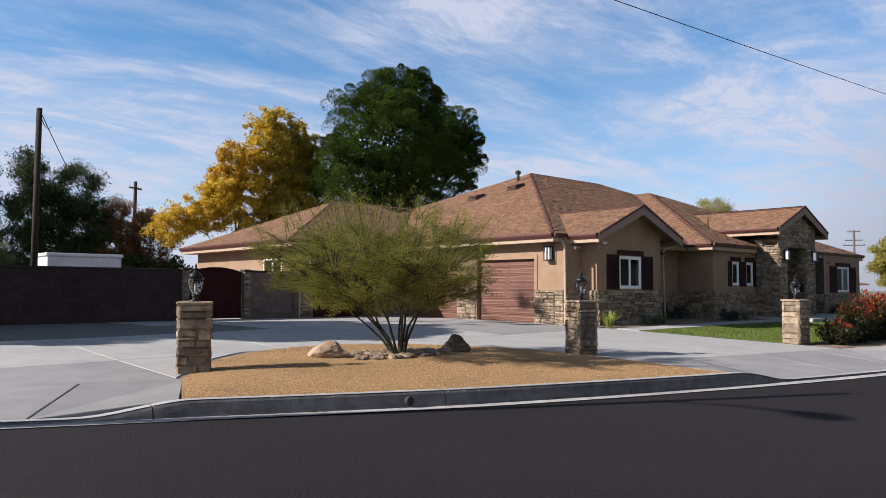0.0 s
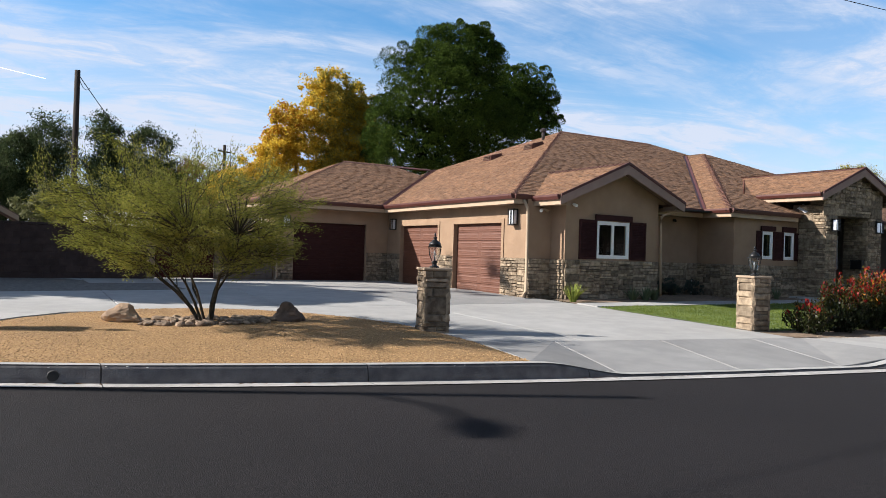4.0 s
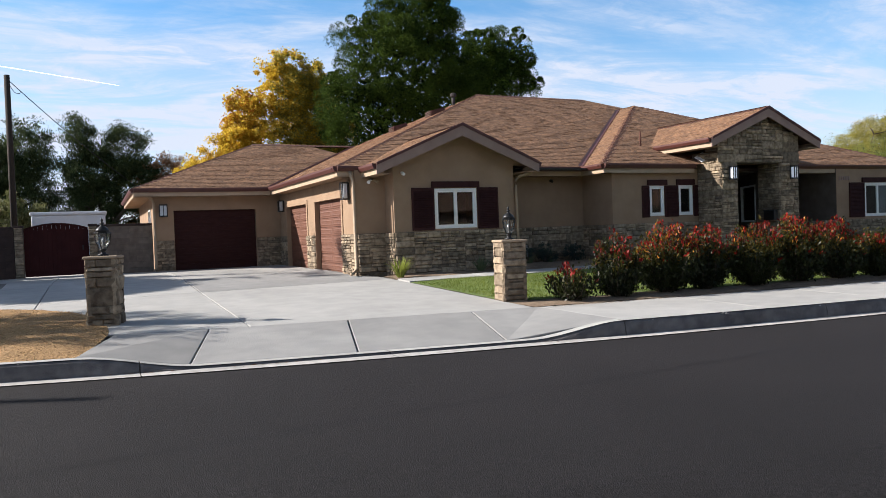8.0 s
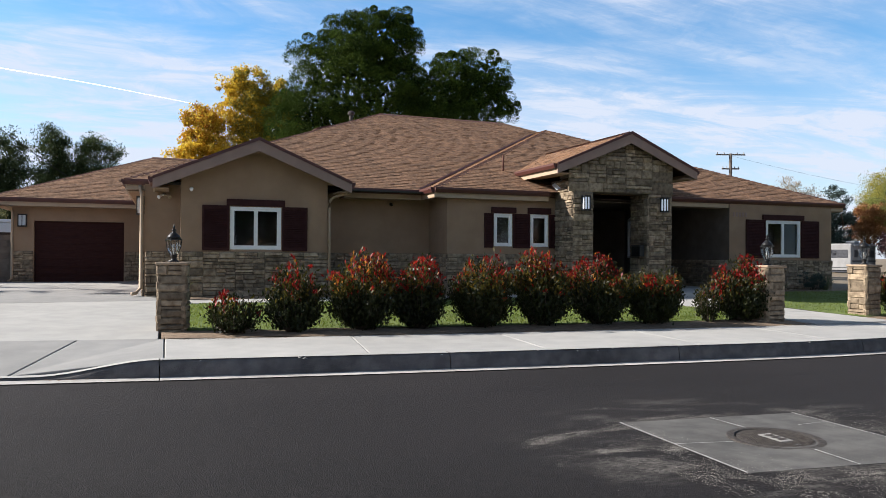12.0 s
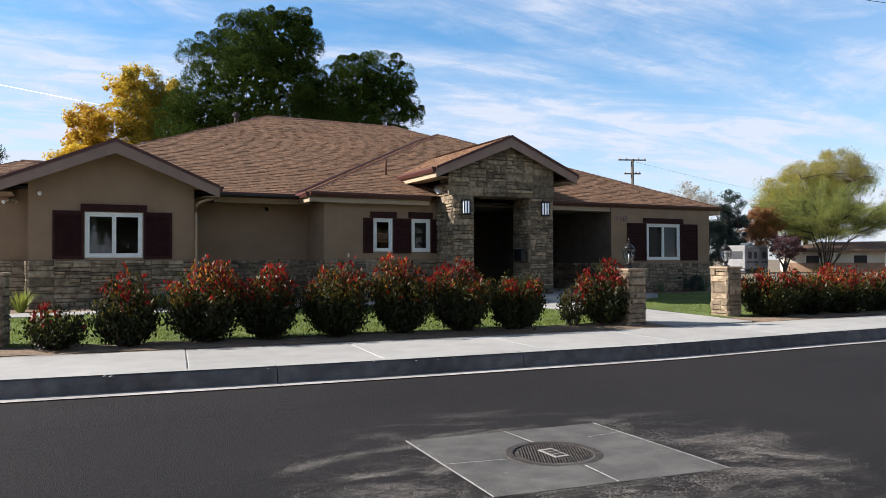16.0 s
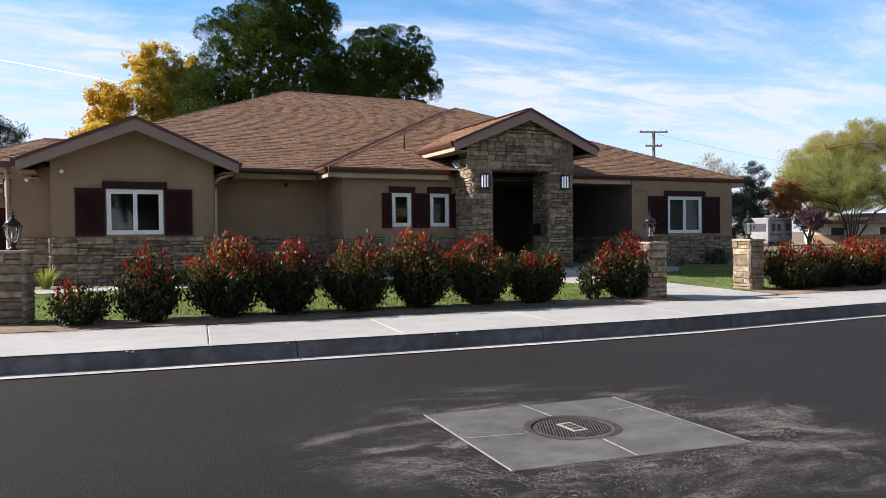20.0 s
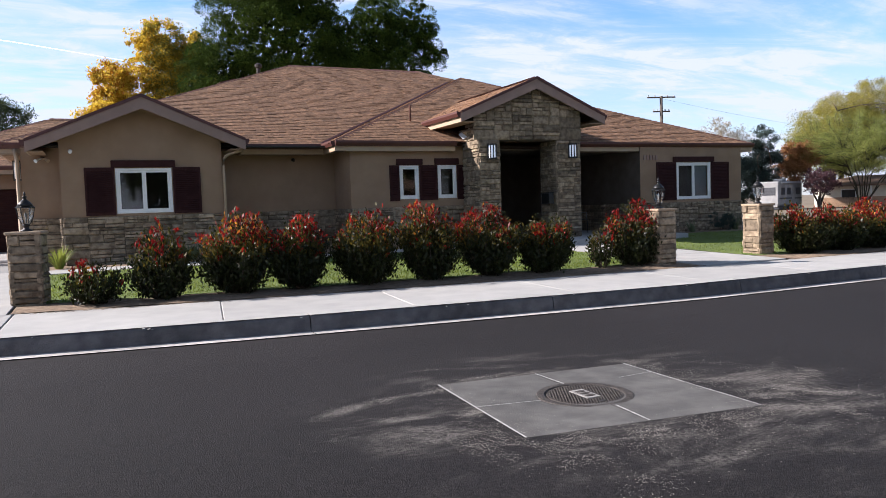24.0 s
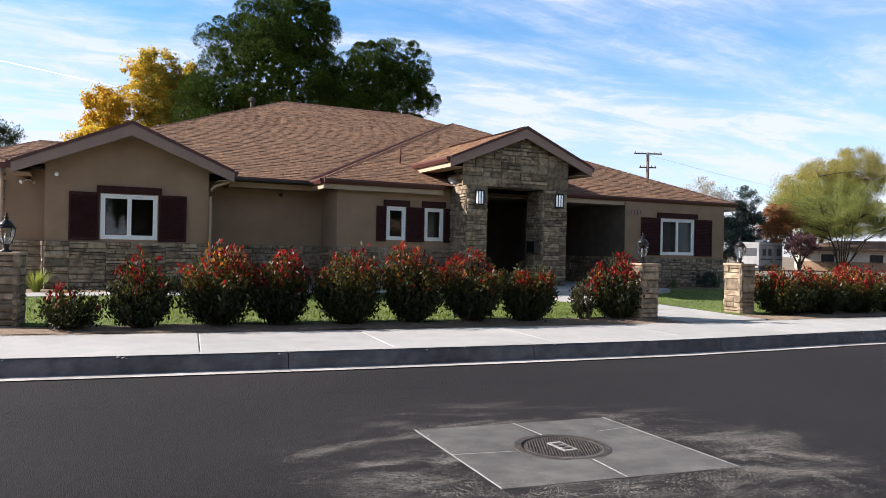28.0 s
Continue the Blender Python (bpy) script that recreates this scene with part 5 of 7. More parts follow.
for vx, vy in ((6.74, 17.2), (5.82, 18.7)):
    z = EAVE + PITCH * (vx - 0.58)
    v = part("roof_vent", M().add([(vx - 0.32, vy - 0.3, z - 0.16), (vx - 0.32, vy + 0.3, z - 0.16), (vx + 0.3, vy + 0.3, z + 0.12), (vx + 0.3, vy - 0.3, z + 0.12), (vx - 0.26, vy - 0.24, z + 0.10), (vx - 0.26, vy + 0.24, z + 0.10), (vx + 0.25, vy + 0.24, z + 0.24), (vx + 0.25, vy - 0.24, z + 0.24)],
                                  [(4, 5, 6, 7), (0, 1, 5, 4), (1, 2, 6, 5), (2, 3, 7, 6), (3, 0, 4, 7)]), "shingle_cap", house, "low brown metal roof vent")
    for k in range(3):
        part("louvre", M().box(vx - 0.33, vx - 0.28, vy - 0.22, vy + 0.22, z - 0.08 + 0.06 * k, z - 0.055 + 0.06 * k), "deck", v)


def wall_lamp(x, y, z, turn, w=0.22, h=0.36):
    """A box lantern on a wall."""
    L = thing("wall_lamp", None, "black square wall lantern with pale frosted panes, on the house wall", "wall lamp", "lanterns on the house walls")
    L.matrix_basis = Matrix.Translation((x, y, z)) @ Matrix.Rotation(radians(turn), 4, "Z")
    part("back_plate", M().box(-0.06, 0.06, -0.02, 0.0, -h / 2, h / 2, 0.004), "black_metal", L)
    d0, d1 = -0.20, -0.03
    part("foot", M().box(-w / 2, w / 2, d0, d1, -h / 2, -h / 2 + 0.03, 0.004), "black_metal", L)
    c = part("cap", M().box(-w / 2, w / 2, d0, d1, h / 2 - 0.03, h / 2, 0.004), "black_metal", L)
    for px in (-w / 2, w / 2 - 0.02, -0.01):
        part("bar", M().box(px, px + 0.02, d0, d0 + 0.02, -h / 2 + 0.03, h / 2 - 0.03), "black_metal", c)
    for px in (-w / 2, w / 2 - 0.02):
        part("bar", M().box(px, px + 0.02, d1 - 0.02, d1, -h / 2 + 0.03, h / 2 - 0.03), "black_metal", c)
    part("diffuser", M().box(-w / 2 + 0.025, w / 2 - 0.025, d0 + 0.03, d1 - 0.03, -h / 2 + 0.04, h / 2 - 0.04, 0.01), "lit_glass" if y < 9 else "frosted_glass", L)
    return L


wall_lamp(12.06, 8.06, 2.88, 0, 0.20, 0.40)
wall_lamp(14.60, 8.06, 2.90, 0, 0.20, 0.40)
wall_lamp(-2.93, 18.38, 2.50, 0, 0.26, 0.42)
wall_lamp(1.01, 10.38, 2.62, -90, 0.26, 0.46)
wall_lamp(1.01, 17.75, 2.55, -90, 0.22, 0.40)


def camera_spot(x, y, z, label="twin-headed pale security floodlight on a dark base under the eave"):
    s = thing("security_light", None, label, "security light")
    s.location = (x, y, z)
    part("base", M().lathe([(0.0, 0), (0.05, 0.005), (0.05, 0.03), (0.0, 0.035)], (0, 0, 0), 10), "black_metal", s)
    for k in (-1, 1):
        part("head", M().tube([(0, -0.02, 0), (0.07 * k, -0.07, -0.02), (0.13 * k, -0.14, -0.07)], [0.015, 0.025, 0.045], 10), "vinyl" if k < 0 else "trim_tan", s)


camera_spot(1.45, 9.81, 2.86)
small = thing("security_camera", None, "small white dome camera under the gable", "camera")
small.location = (2.05, 9.22, 2.98)
part("body", M().tube([(0, 0, 0.02), (0, -0.06, 0), (0, -0.16, -0.03)], [0.03, 0.045, 0.04], 10), "vinyl", small)
dome = thing("security_camera", None, "small dark camera on the recessed wall", "camera")
dome.location = (7.35, 10.49, 2.86)
part("body", M().tube([(0, 0, 0), (0, -0.05, -0.01), (0, -0.10, -0.04)], [0.05, 0.05, 0.03], 10), "black_metal", dome)
box_m = thing("mailbox", None, "black wall mailbox on the portal stone", "mailbox")
box_m.location = (14.02, 8.35, 1.62)
part("body", M().box(-0.1, 0.06, -0.2, 0.2, -0.17, 0.12, 0.01), "black_metal", box_m)
part("lid", M().box(-0.115, 0.06, -0.21, 0.21, 0.122, 0.15, 0.01), "black_metal", box_m)
# house number as plain bars
for k in range(5):
    part("number_bar", M().box(17.78 + k * 0.115, 17.85 + k * 0.115, 8.795, 8.816, 2.70, 2.83), "barge", house)


# ---------------------------------------------------------------- gate pillars and lanterns
def stone_pillar(x, y, turn, w, seed, label):
    z0, z1 = yard(x, y) - 0.06, yard(x, y) + 1.07
    P = thing("stone_pillar", None, label, "pillar", "stone pillars along the front")
    P.matrix_basis = Matrix.Translation((x, y, 0)) @ Matrix.Rotation(radians(turn), 4, "Z")
    h = w / 2
    core = part("core", M().box(-h + 0.04, h - 0.04, -h + 0.04, h - 0.04, z0 - 0.05, z1 - 0.02), "mortar", P)
    rng = random.Random(seed)
    for k, (px, py, t) in enumerate(((-h, -h + 0.04, 0), (h - 0.04, -h, 90), (h, h - 0.04, 180), (-h + 0.04, h, 270))):
        facing(core, px, py, z0, z1 - 0.03, w, t, seed * 10 + k, 0.060, 0.010, None, 1.08)
    part("cap", M().box(-h - 0.02, h + 0.02, -h - 0.02, h + 0.02, z1 - 0.03, z1 + 0.015, 0.012), "stone_cap", P, "flat tan stone cap")
    return z1 + 0.015


def post_lantern():
    """A carriage lantern for a pillar top, built about its foot."""
    L = thing("post_lantern", None, "black carriage lantern with clear glass on a stone pillar", "lantern", "lanterns on the pillars")
    part("base", M().lathe([(0.0, 0), (0.095, 0.0), (0.095, 0.02), (0.045, 0.035), (0.04, 0.07), (0.06, 0.085), (0.06, 0.10), (0.0, 0.105)], (0, 0, 0), 12), "black_metal", L, "", True)
    part("cup", M().lathe([(0.0, 0.10), (0.055, 0.10), (0.07, 0.115), (0.0, 0.12)], (0, 0, 0), 6), "black_metal", L)
    cage = part("rim", M().lathe([(0.0, 0.345), (0.145, 0.345), (0.15, 0.36), (0.12, 0.375), (0.0, 0.38)], (0, 0, 0), 6), "black_metal", L)
    for k in range(6):
        a = 2 * math.pi * k / 6
        part("rib", M().tube([(0.062 * math.cos(a), 0.062 * math.sin(a), 0.11), (0.115 * math.cos(a), 0.115 * math.sin(a), 0.22), (0.138 * math.cos(a), 0.138 * math.sin(a), 0.35)], 0.007, 5), "black_metal", cage)
    part("glass", M().lathe([(0.055, 0.121), (0.106, 0.22), (0.128, 0.344), (0.125, 0.344), (0.103, 0.22), (0.052, 0.121), (0.055, 0.121)], (0, 0, 0), 6), "lamp_glass", L, "", False).visible_shadow = False
    part("roof", M().lathe([(0.125, 0.375), (0.10, 0.42), (0.05, 0.46), (0.028, 0.475), (0.028, 0.50), (0.045, 0.505), (0.03, 0.52), (0.0, 0.53)], (0, 0, 0), 12), "black_metal", L, "", True)
    part("finial", M().lathe([(0.0, 0.52), (0.012, 0.525), (0.022, 0.55), (0.012, 0.575), (0.0, 0.60)], (0, 0, 0), 10), "black_metal", L, "", True)
    part("candle", M().lathe([(0.0, 0.12), (0.016, 0.12), (0.016, 0.21), (0.02, 0.215), (0.024, 0.25), (0.0, 0.29)], (0, 0, 0), 8), "blind", L, "pale candle bulb", True)
    return L


LANTERN = post_lantern()
PILLARS = [(-11.94, 6.52, -24, 0.495, 41, "square pillar of brown ledgestone on the gravel edge, in shade"),
           (-4.90, 4.58, -14, 0.46, 42, "square pillar of dark ledgestone at the drive entrance"),
           (1.62, 3.21, -8, 0.45, 43, "square pillar of tan ledgestone between drive and lawn"),
           (12.32, 1.82, 2, 0.45, 44, "square pillar of tan ledgestone beside the entrance walk"),
           (15.45, 2.32, 3, 0.45, 45, "square pillar of pale tan ledgestone beside the entrance walk")]
for i, (x, y, turn, w, seed, label) in enumerate(PILLARS):
    zt = stone_pillar(x, y, turn, w, seed, label)
    m4 = Matrix.Translation((x, y, zt)) @ Matrix.Rotation(radians(turn + 15), 4, "Z") @ Matrix.Diagonal((0.94, 0.94, 1.0, 1.0))
    if i:
        copy_thing(LANTERN, m4)
    else:
        LANTERN.matrix_basis = m4

# ---------------------------------------------------------------- garden wall and gate
WALL_Y = 18.55
garden_wall = tagged(new("garden_wall"), "tall brown slump-block garden wall with a dark cap", "wall", "", "structure")


def unit_block(seed, material="block"):
    r = random.Random(seed)
    m = M().box(0.0012, 0.3988, 0.0, 0.19, 0.004, 0.196, 0.007)
    m.v = [(x + r.uniform(-0.003, 0.003), y + r.uniform(-0.006, 0.006), z + r.uniform(-0.002, 0.002)) for x, y, z in m.v]
    return fixed(m.mesh("block", material))


BLOCKS = [unit_block(k) for k in range(6)]
TAN_BLOCKS = [unit_block(k, "block_tan") for k in range(6)]


def block_run(x0, x1, y, z0, courses, seed, blocks=None, bed="block"):
    rng = random.Random(seed)
    core = part("mortar", M().box(x0, x1, y + 0.012, y + 0.18, z0 - 0.1, z0 + courses * 0.2), bed, garden_wall)
    for c in range(courses):
        x = x0 - (0.2 if c % 2 else 0)
        while x < x1 - 0.02:
            a, b = max(x, x0), min(x + 0.4, x1)
            if b - a > 0.05:
                ob = new("block", (blocks or BLOCKS)[rng.randrange(6)])
                ob.parent = garden_wall
                ob.matrix_basis = Matrix.Translation((a, y, z0 + c * 0.2)) @ Matrix.Diagonal(((b - a) / 0.4, 1, 1, 1))
            x += 0.4
    x = x0
    while x < x1 - 0.02:
        b = min(x + 0.42, x1)
        part("cap_block", M().box(x + 0.003, b - 0.003, y - 0.03, y + 0.22, z0 + courses * 0.2 + 0.002, z0 + courses * 0.2 + 0.075, 0.01), "block_cap", garden_wall)
        x = b


block_run(-14.6, -7.35, WALL_Y, 0.43, 8, 3)
block_run(-21.0, -14.9, WALL_Y - 0.25, 0.43, 7, 5)
block_run(-5.0, -3.28, WALL_Y, 0.43, 8, 4, TAN_BLOCKS, "block_tan")
gp = tagged(new("gate_pier"), "stone-faced pier beside the side gate", "pier", "", "structure")
for k, px in enumerate((-7.33, -5.22)):
    part("core", M().box(px, px + 0.24, WALL_Y - 0.05, WALL_Y + 0.2, 0.3, 2.06), "mortar", gp)
    facing(gp, px, WALL_Y - 0.05, 0.42, 2.06, 0.24, 0, 60 + k)
    part("cap", M().box(px - 0.02, px + 0.26, WALL_Y - 0.12, WALL_Y + 0.22, 2.062, 2.13, 0.01), "block_cap", gp)
part("core", M().box(-14.9, -14.6, WALL_Y - 0.35, WALL_Y + 0.25, 0.3, 2.5), "block", garden_wall, "taller block pier at the wall's corner")
part("side_wall", M().add([(-14.8, 18.8, 0.3), (-12.3, 30.5, 0.3), (-12.1, 30.5, 0.3), (-14.6, 18.8, 0.3), (-14.8, 18.8, 2.5), (-12.3, 30.5, 2.75), (-12.1, 30.5, 2.75), (-14.6, 18.8, 2.5)],
                          [(0, 3, 2, 1), (4, 5, 6, 7), (0, 1, 5, 4), (1, 2, 6, 5), (2, 3, 7, 6), (3, 0, 4, 7)]), "block", garden_wall, "taller neighbouring block wall running back")


def gate():
    g = thing("side_gate", None, "dark maroon solid gate with an arched top, closed", "gate")
    x0, x1, z0 = -7.06, -5.25, 0.50
    n = 14
    for k in range(n):
        a, b = x0 + (x1 - x0) * k / n, x0 + (x1 - x0) * (k + 1) / n
        top = lambda x: 2.02 + 0.16 * (1 - ((x - (x0 + x1) / 2) / ((x1 - x0) / 2)) ** 2)
        part("board", M().add([(a + 0.003, WALL_Y + 0.06, z0), (b - 0.003, WALL_Y + 0.06, z0), (b - 0.003, WALL_Y + 0.06, top(b)), (a + 0.003, WALL_Y + 0.06, top(a)),
                               (a + 0.003, WALL_Y + 0.09, z0), (b - 0.003, WALL_Y + 0.09, z0), (b - 0.003, WALL_Y + 0.09, top(b)), (a + 0.003, WALL_Y + 0.09, top(a))],
                              [(0, 1, 2, 3), (7, 6, 5, 4), (0, 4, 5, 1), (1, 5, 6, 2), (2, 6, 7, 3), (3, 7, 4, 0)]), "gate_red", g)
    part("back_panel", M().box(x0 - 0.02, x1 + 0.02, WALL_Y + 0.092, WALL_Y + 0.11, z0 + 0.005, 1.99), "gate_red", g)
    pts = [(x0 + (x1 - x0) * k / 16, WALL_Y + 0.04, 2.0 + 0.16 * (1 - (k / 8 - 1) ** 2)) for k in range(17)]
    part("top_rail", M().tube(pts, 0.035, 6), "gate_red", g)
    part("handle", M().box(-5.42, -5.38, WALL_Y - 0.02, WALL_Y + 0.055, 1.3, 1.46, 0.006), "black_metal", g)


gate()

# ---------------------------------------------------------------- boulders, cobbles, road fittings
def boulder(name, x, y, r, seed, material, label):
    bm = bmesh.new()
    bmesh.ops.create_icosphere(bm, subdivisions=4, radius=1)
    for v in bm.verts:
        p = v.co.copy()
        k = 1 + 0.24 * noise.noise(p * 1.1 + Vector((seed, 0, 0))) + 0.09 * noise.noise(p * 3.1 + Vector((0, seed, 0))) + 0.03 * noise.noise(p * 9)
        for ax in (Vector((0.8, 0.3, 0.5)), Vector((-0.5, 0.6, 0.6)), Vector((0.1, -0.9, 0.4)), Vector((-0.8, -0.4, 0.3))):
            d = p.dot(ax.normalized())
            if d > 0.62:
                k *= 0.62 / d * 0.75 + 0.25
        v.co = Vector((p.x * r[0], p.y * r[1], p.z * r[2])) * k
    me = bpy.data.meshes.new(name)
    bm.to_mesh(me)
    bm.free()
    me.materials.append(MATS[material])
    ob = tagged(new(name, me), label, "boulder")
    ob.location = (x, y, bed_z(x, y) + r[2] * 0.45)
    ob.rotation_euler[2] = seed
    return ob


boulder("boulder", -9.5, 6.5, (0.40, 0.27, 0.20), 2.2, "boulder_tan", "rough tan boulder resting on the gravel")
boulder("boulder", -6.95, 6.0, (0.30, 0.25, 0.205), 5.7, "boulder_dark", "smooth dark brown boulder resting on the gravel")
cob_mesh = []
for k in range(6):
    bm = bmesh.new()
    bmesh.ops.create_icosphere(bm, subdivisions=2, radius=1)
    for v in bm.verts:
        v.co *= 1 + 0.28 * noise.noise(v.co * 1.5 + Vector((k * 3.1, 0, 0)))
        v.co.z *= 0.62
    me = bpy.data.meshes.new("cobble")
    bm.to_mesh(me)
    bm.free()
    me.materials.append(MATS["cobble"])
    cob_mesh.append(me)
rng = random.Random(8)
TREE_X, TREE_Y = -8.3, 6.05
for k in range(170):
    a, q = rng.uniform(0, 6.283), math.sqrt(rng.uniform(0.03, 1))
    x, y = TREE_X + 0.05 + 1.12 * q * math.cos(a), TREE_Y + 0.55 * q * math.sin(a)
    r = rng.uniform(0.03, 0.085)
    ob = tagged(new("cobble", cob_mesh[k % 6]), "rounded river cobble ringing the tree foot", "cobble", "cobbles round the tree")
    ob.matrix_basis = Matrix.Translation((x, y, bed_z(x, y) + r * 0.35)) @ Matrix.Rotation(rng.uniform(0, 6), 4, "Z") @ Matrix.Diagonal((r * rng.uniform(0.9, 1.4), r, r * rng.uniform(0.7, 1.1), 1))

patch_z = lambda x, y: road_z(x, y) + 0.0025
patch = tagged(new("utility_patch"), "grey concrete patch round a manhole in the road", "road patch", "", "structure")
PC = [(4.825, -5.735), (6.452, -5.927), (6.62, -4.33), (4.974, -4.169)]
mid = lambda a, b: ((a[0] + b[0]) / 2, (a[1] + b[1]) / 2)
part("panel", M().prism([PC[0], mid(PC[0], PC[1]), mid(PC[3], PC[2]), PC[3]], lambda x, y: patch_z(x, y) - 0.03, patch_z), "road_patch", patch)
part("panel", M().prism([(mid(PC[0], PC[1])[0] + 0.012, mid(PC[0], PC[1])[1]), PC[1], PC[2], (mid(PC[3], PC[2])[0] + 0.012, mid(PC[3], PC[2])[1])], lambda x, y: patch_z(x, y) - 0.03, patch_z), "road_patch", patch)


def chalk_line(a, b, w=0.012):
    d = Vector((b[0] - a[0], b[1] - a[1], 0)).normalized()
    s = Vector((-d.y, d.x, 0)) * w / 2
    m = M()
    n = 14
    r = random.Random(int(a[0] * 100))
    for k in range(n):
        p, q = (Vector((a[0] + (b[0] - a[0]) * t, a[1] + (b[1] - a[1]) * t, 0)) for t in (k / n, (k + 1) / n))
        e, f = s * r.uniform(0.5, 1.2), s * r.uniform(0.5, 1.2)
        m.add([(*(u + o).xy, patch_z(u.x, u.y) + 0.003) for u, o in ((p, e), (q, f), (q, -f), (p, -e))], [(0, 3, 2, 1)])
    part("painted_line", m, "chalk", patch, "worn white painted line", fix=False)


chalk_line(PC[0], PC[3])
chalk_line(PC[1], PC[2])
chalk_line(mid(PC[0], PC[1]), (5.70, -5.42))
chalk_line((5.78, -4.72), mid(PC[3], PC[2]))
chalk_line((4.90, -4.95), (5.36, -5.04), 0.007)
chalk_line((6.25, -4.75), (6.58, -4.72), 0.006)
mh = thing("manhole_cover", None, "round rusty iron manhole cover set in the road", "manhole cover")
MX, MY = 5.70, -5.07
mh.location = (MX, MY, patch_z(MX, MY))
part("ring", M().lathe([(0.275, 0.0), (0.285, 0.008), (0.335, 0.008), (0.34, 0.0)], (0, 0, 0), 40), "iron", mh)
lid = part("lid", M().lathe([(0.0, 0.0), (0.268, 0.0), (0.266, 0.006), (0.0, 0.007)], (0, 0, 0), 40), "iron", mh)
tread = M()
for i in range(-11, 12):
    for k in range(-11, 12):
        x, y = i * 0.0225 + (0.011 if k % 2 else 0), k * 0.0215
        if 0.02 < x * x + y * y < 0.0625 or (abs(x) > 0.07 and x * x + y * y < 0.0625):
            tread.add([(x - 0.007, y - 0.007, 0.0055), (x + 0.007, y - 0.007, 0.0055), (x + 0.007, y + 0.007, 0.0055), (x - 0.007, y + 0.007, 0.0055), (x - 0.004, y - 0.004, 0.0115), (x + 0.004, y - 0.004, 0.0115), (x + 0.004, y + 0.004, 0.0115), (x - 0.004, y + 0.004, 0.0115)],
                      [(4, 5, 6, 7), (0, 1, 5, 4), (1, 2, 6, 5), (2, 3, 7, 6), (3, 0, 4, 7)])
tagged(part("tread", tread, "iron", lid, "raised studs of the tread", fix=False), kind="stuff")
plate = part("name_plate", M().box(-0.055, 0.055, -0.11, 0.11, 0.006, 0.012), "gutter", lid, "worn pale raised plate")
for k in range(3):
    part("raised_bar", M().box(-0.035, 0.035, -0.08 + 0.06 * k, -0.045 + 0.06 * k, 0.012, 0.016), "iron", plate)
# raised black bar: the slot's dark recess is put into its colour
part("lifting_slot", M().box(-0.02, 0.02, -0.22, -0.19, 0.006, 0.010), "black_metal", lid)


def grit_scatter():
    """Pale drifts of fine grit on the asphalt round the patch."""
    r = random.Random(12)
    g = M()
    trails = [([(3.92, -4.66), (4.15, -4.50), (4.45, -4.40), (4.95, -4.36)], 0.045, 2300), ([(4.25, -4.92), (4.5, -5.05), (4.85, -5.12)], 0.05, 900),
              ([(4.92, -4.15), (4.82, -4.9), (4.72, -5.8)], 0.06, 1500), ([(4.72, -5.85), (5.3, -5.98), (5.9, -6.03), (6.5, -6.02)], 0.055, 2600),
              ([(4.5, -5.55), (4.62, -5.9), (4.8, -6.15), (5.15, -6.2)], 0.085, 2300), ([(5.75, -6.2), (6.05, -6.28), (6.35, -6.26)], 0.035, 500),
              ([(6.48, -5.92), (6.8, -5.72), (7.1, -5.55), (7.6, -5.35)], 0.06, 2200), ([(6.75, -5.75), (7.05, -5.85), (7.2, -6.15)], 0.05, 1100),
              ([(6.72, -4.5), (6.68, -5.1), (6.58, -5.85)], 0.06, 1100), ([(6.6, -6.0), (6.8, -6.3), (6.85, -6.6)], 0.05, 500),
              ([(4.3, -4.6), (4.6, -5.6), (5.6, -6.3), (6.9, -6.2), (7.3, -5.2), (6.9, -4.4)], 0.16, 5200), ([(5.0, -4.08), (5.7, -4.12)], 0.05, 350), ([(5.05, -3.62), (5.25, -3.58)], 0.05, 140), ([(3.85, -5.2), (4.0, -5.05)], 0.04, 160), ([(5.1, -6.5), (4.9, -6.7)], 0.06, 400)]
    for line, w, count in trails:
        for k in range(count):
            u = r.random() * (len(line) - 1)
            i = int(u)
            f = u - i
            thick = w * (1.1 + 1.5 * abs(noise.noise((u * 2.3, w * 40, 1.0))))
            x = line[i][0] * (1 - f) + line[i + 1][0] * f + r.gauss(0, thick)
            y = line[i][1] * (1 - f) + line[i + 1][1] * f + r.gauss(0, thick * 0.8)
            if noise.noise((x * 5, y * 5, 2.0)) < -0.12 + r.gauss(0, 0.12):
                continue
            z, q = road_z(x, y) + 0.004, r.uniform(0.0012, 0.0042)
            g.add([(x - q, y - q, z), (x + q, y - q * 0.6, z), (x, y + q, z), (x, y, z + q * 0.22)], [(0, 1, 3), (1, 2, 3), (2, 0, 3)])
    tagged(part("road_grit", g, "grit", None, fix=False), "pale loose grit drifted over the asphalt", "grit", "", "stuff")


grit_scatter()
# closed black disc: the darkness inside the open pipe is put into its colour
drain = tagged(part("kerb_drain", M().tube([(-10.66, face(-10.66) - 0.012, 0.085), (-10.66, face(-10.66) + 0.10, 0.095)], 0.058, 14), "wire"), "round black drain pipe end in the kerb face", "drain")

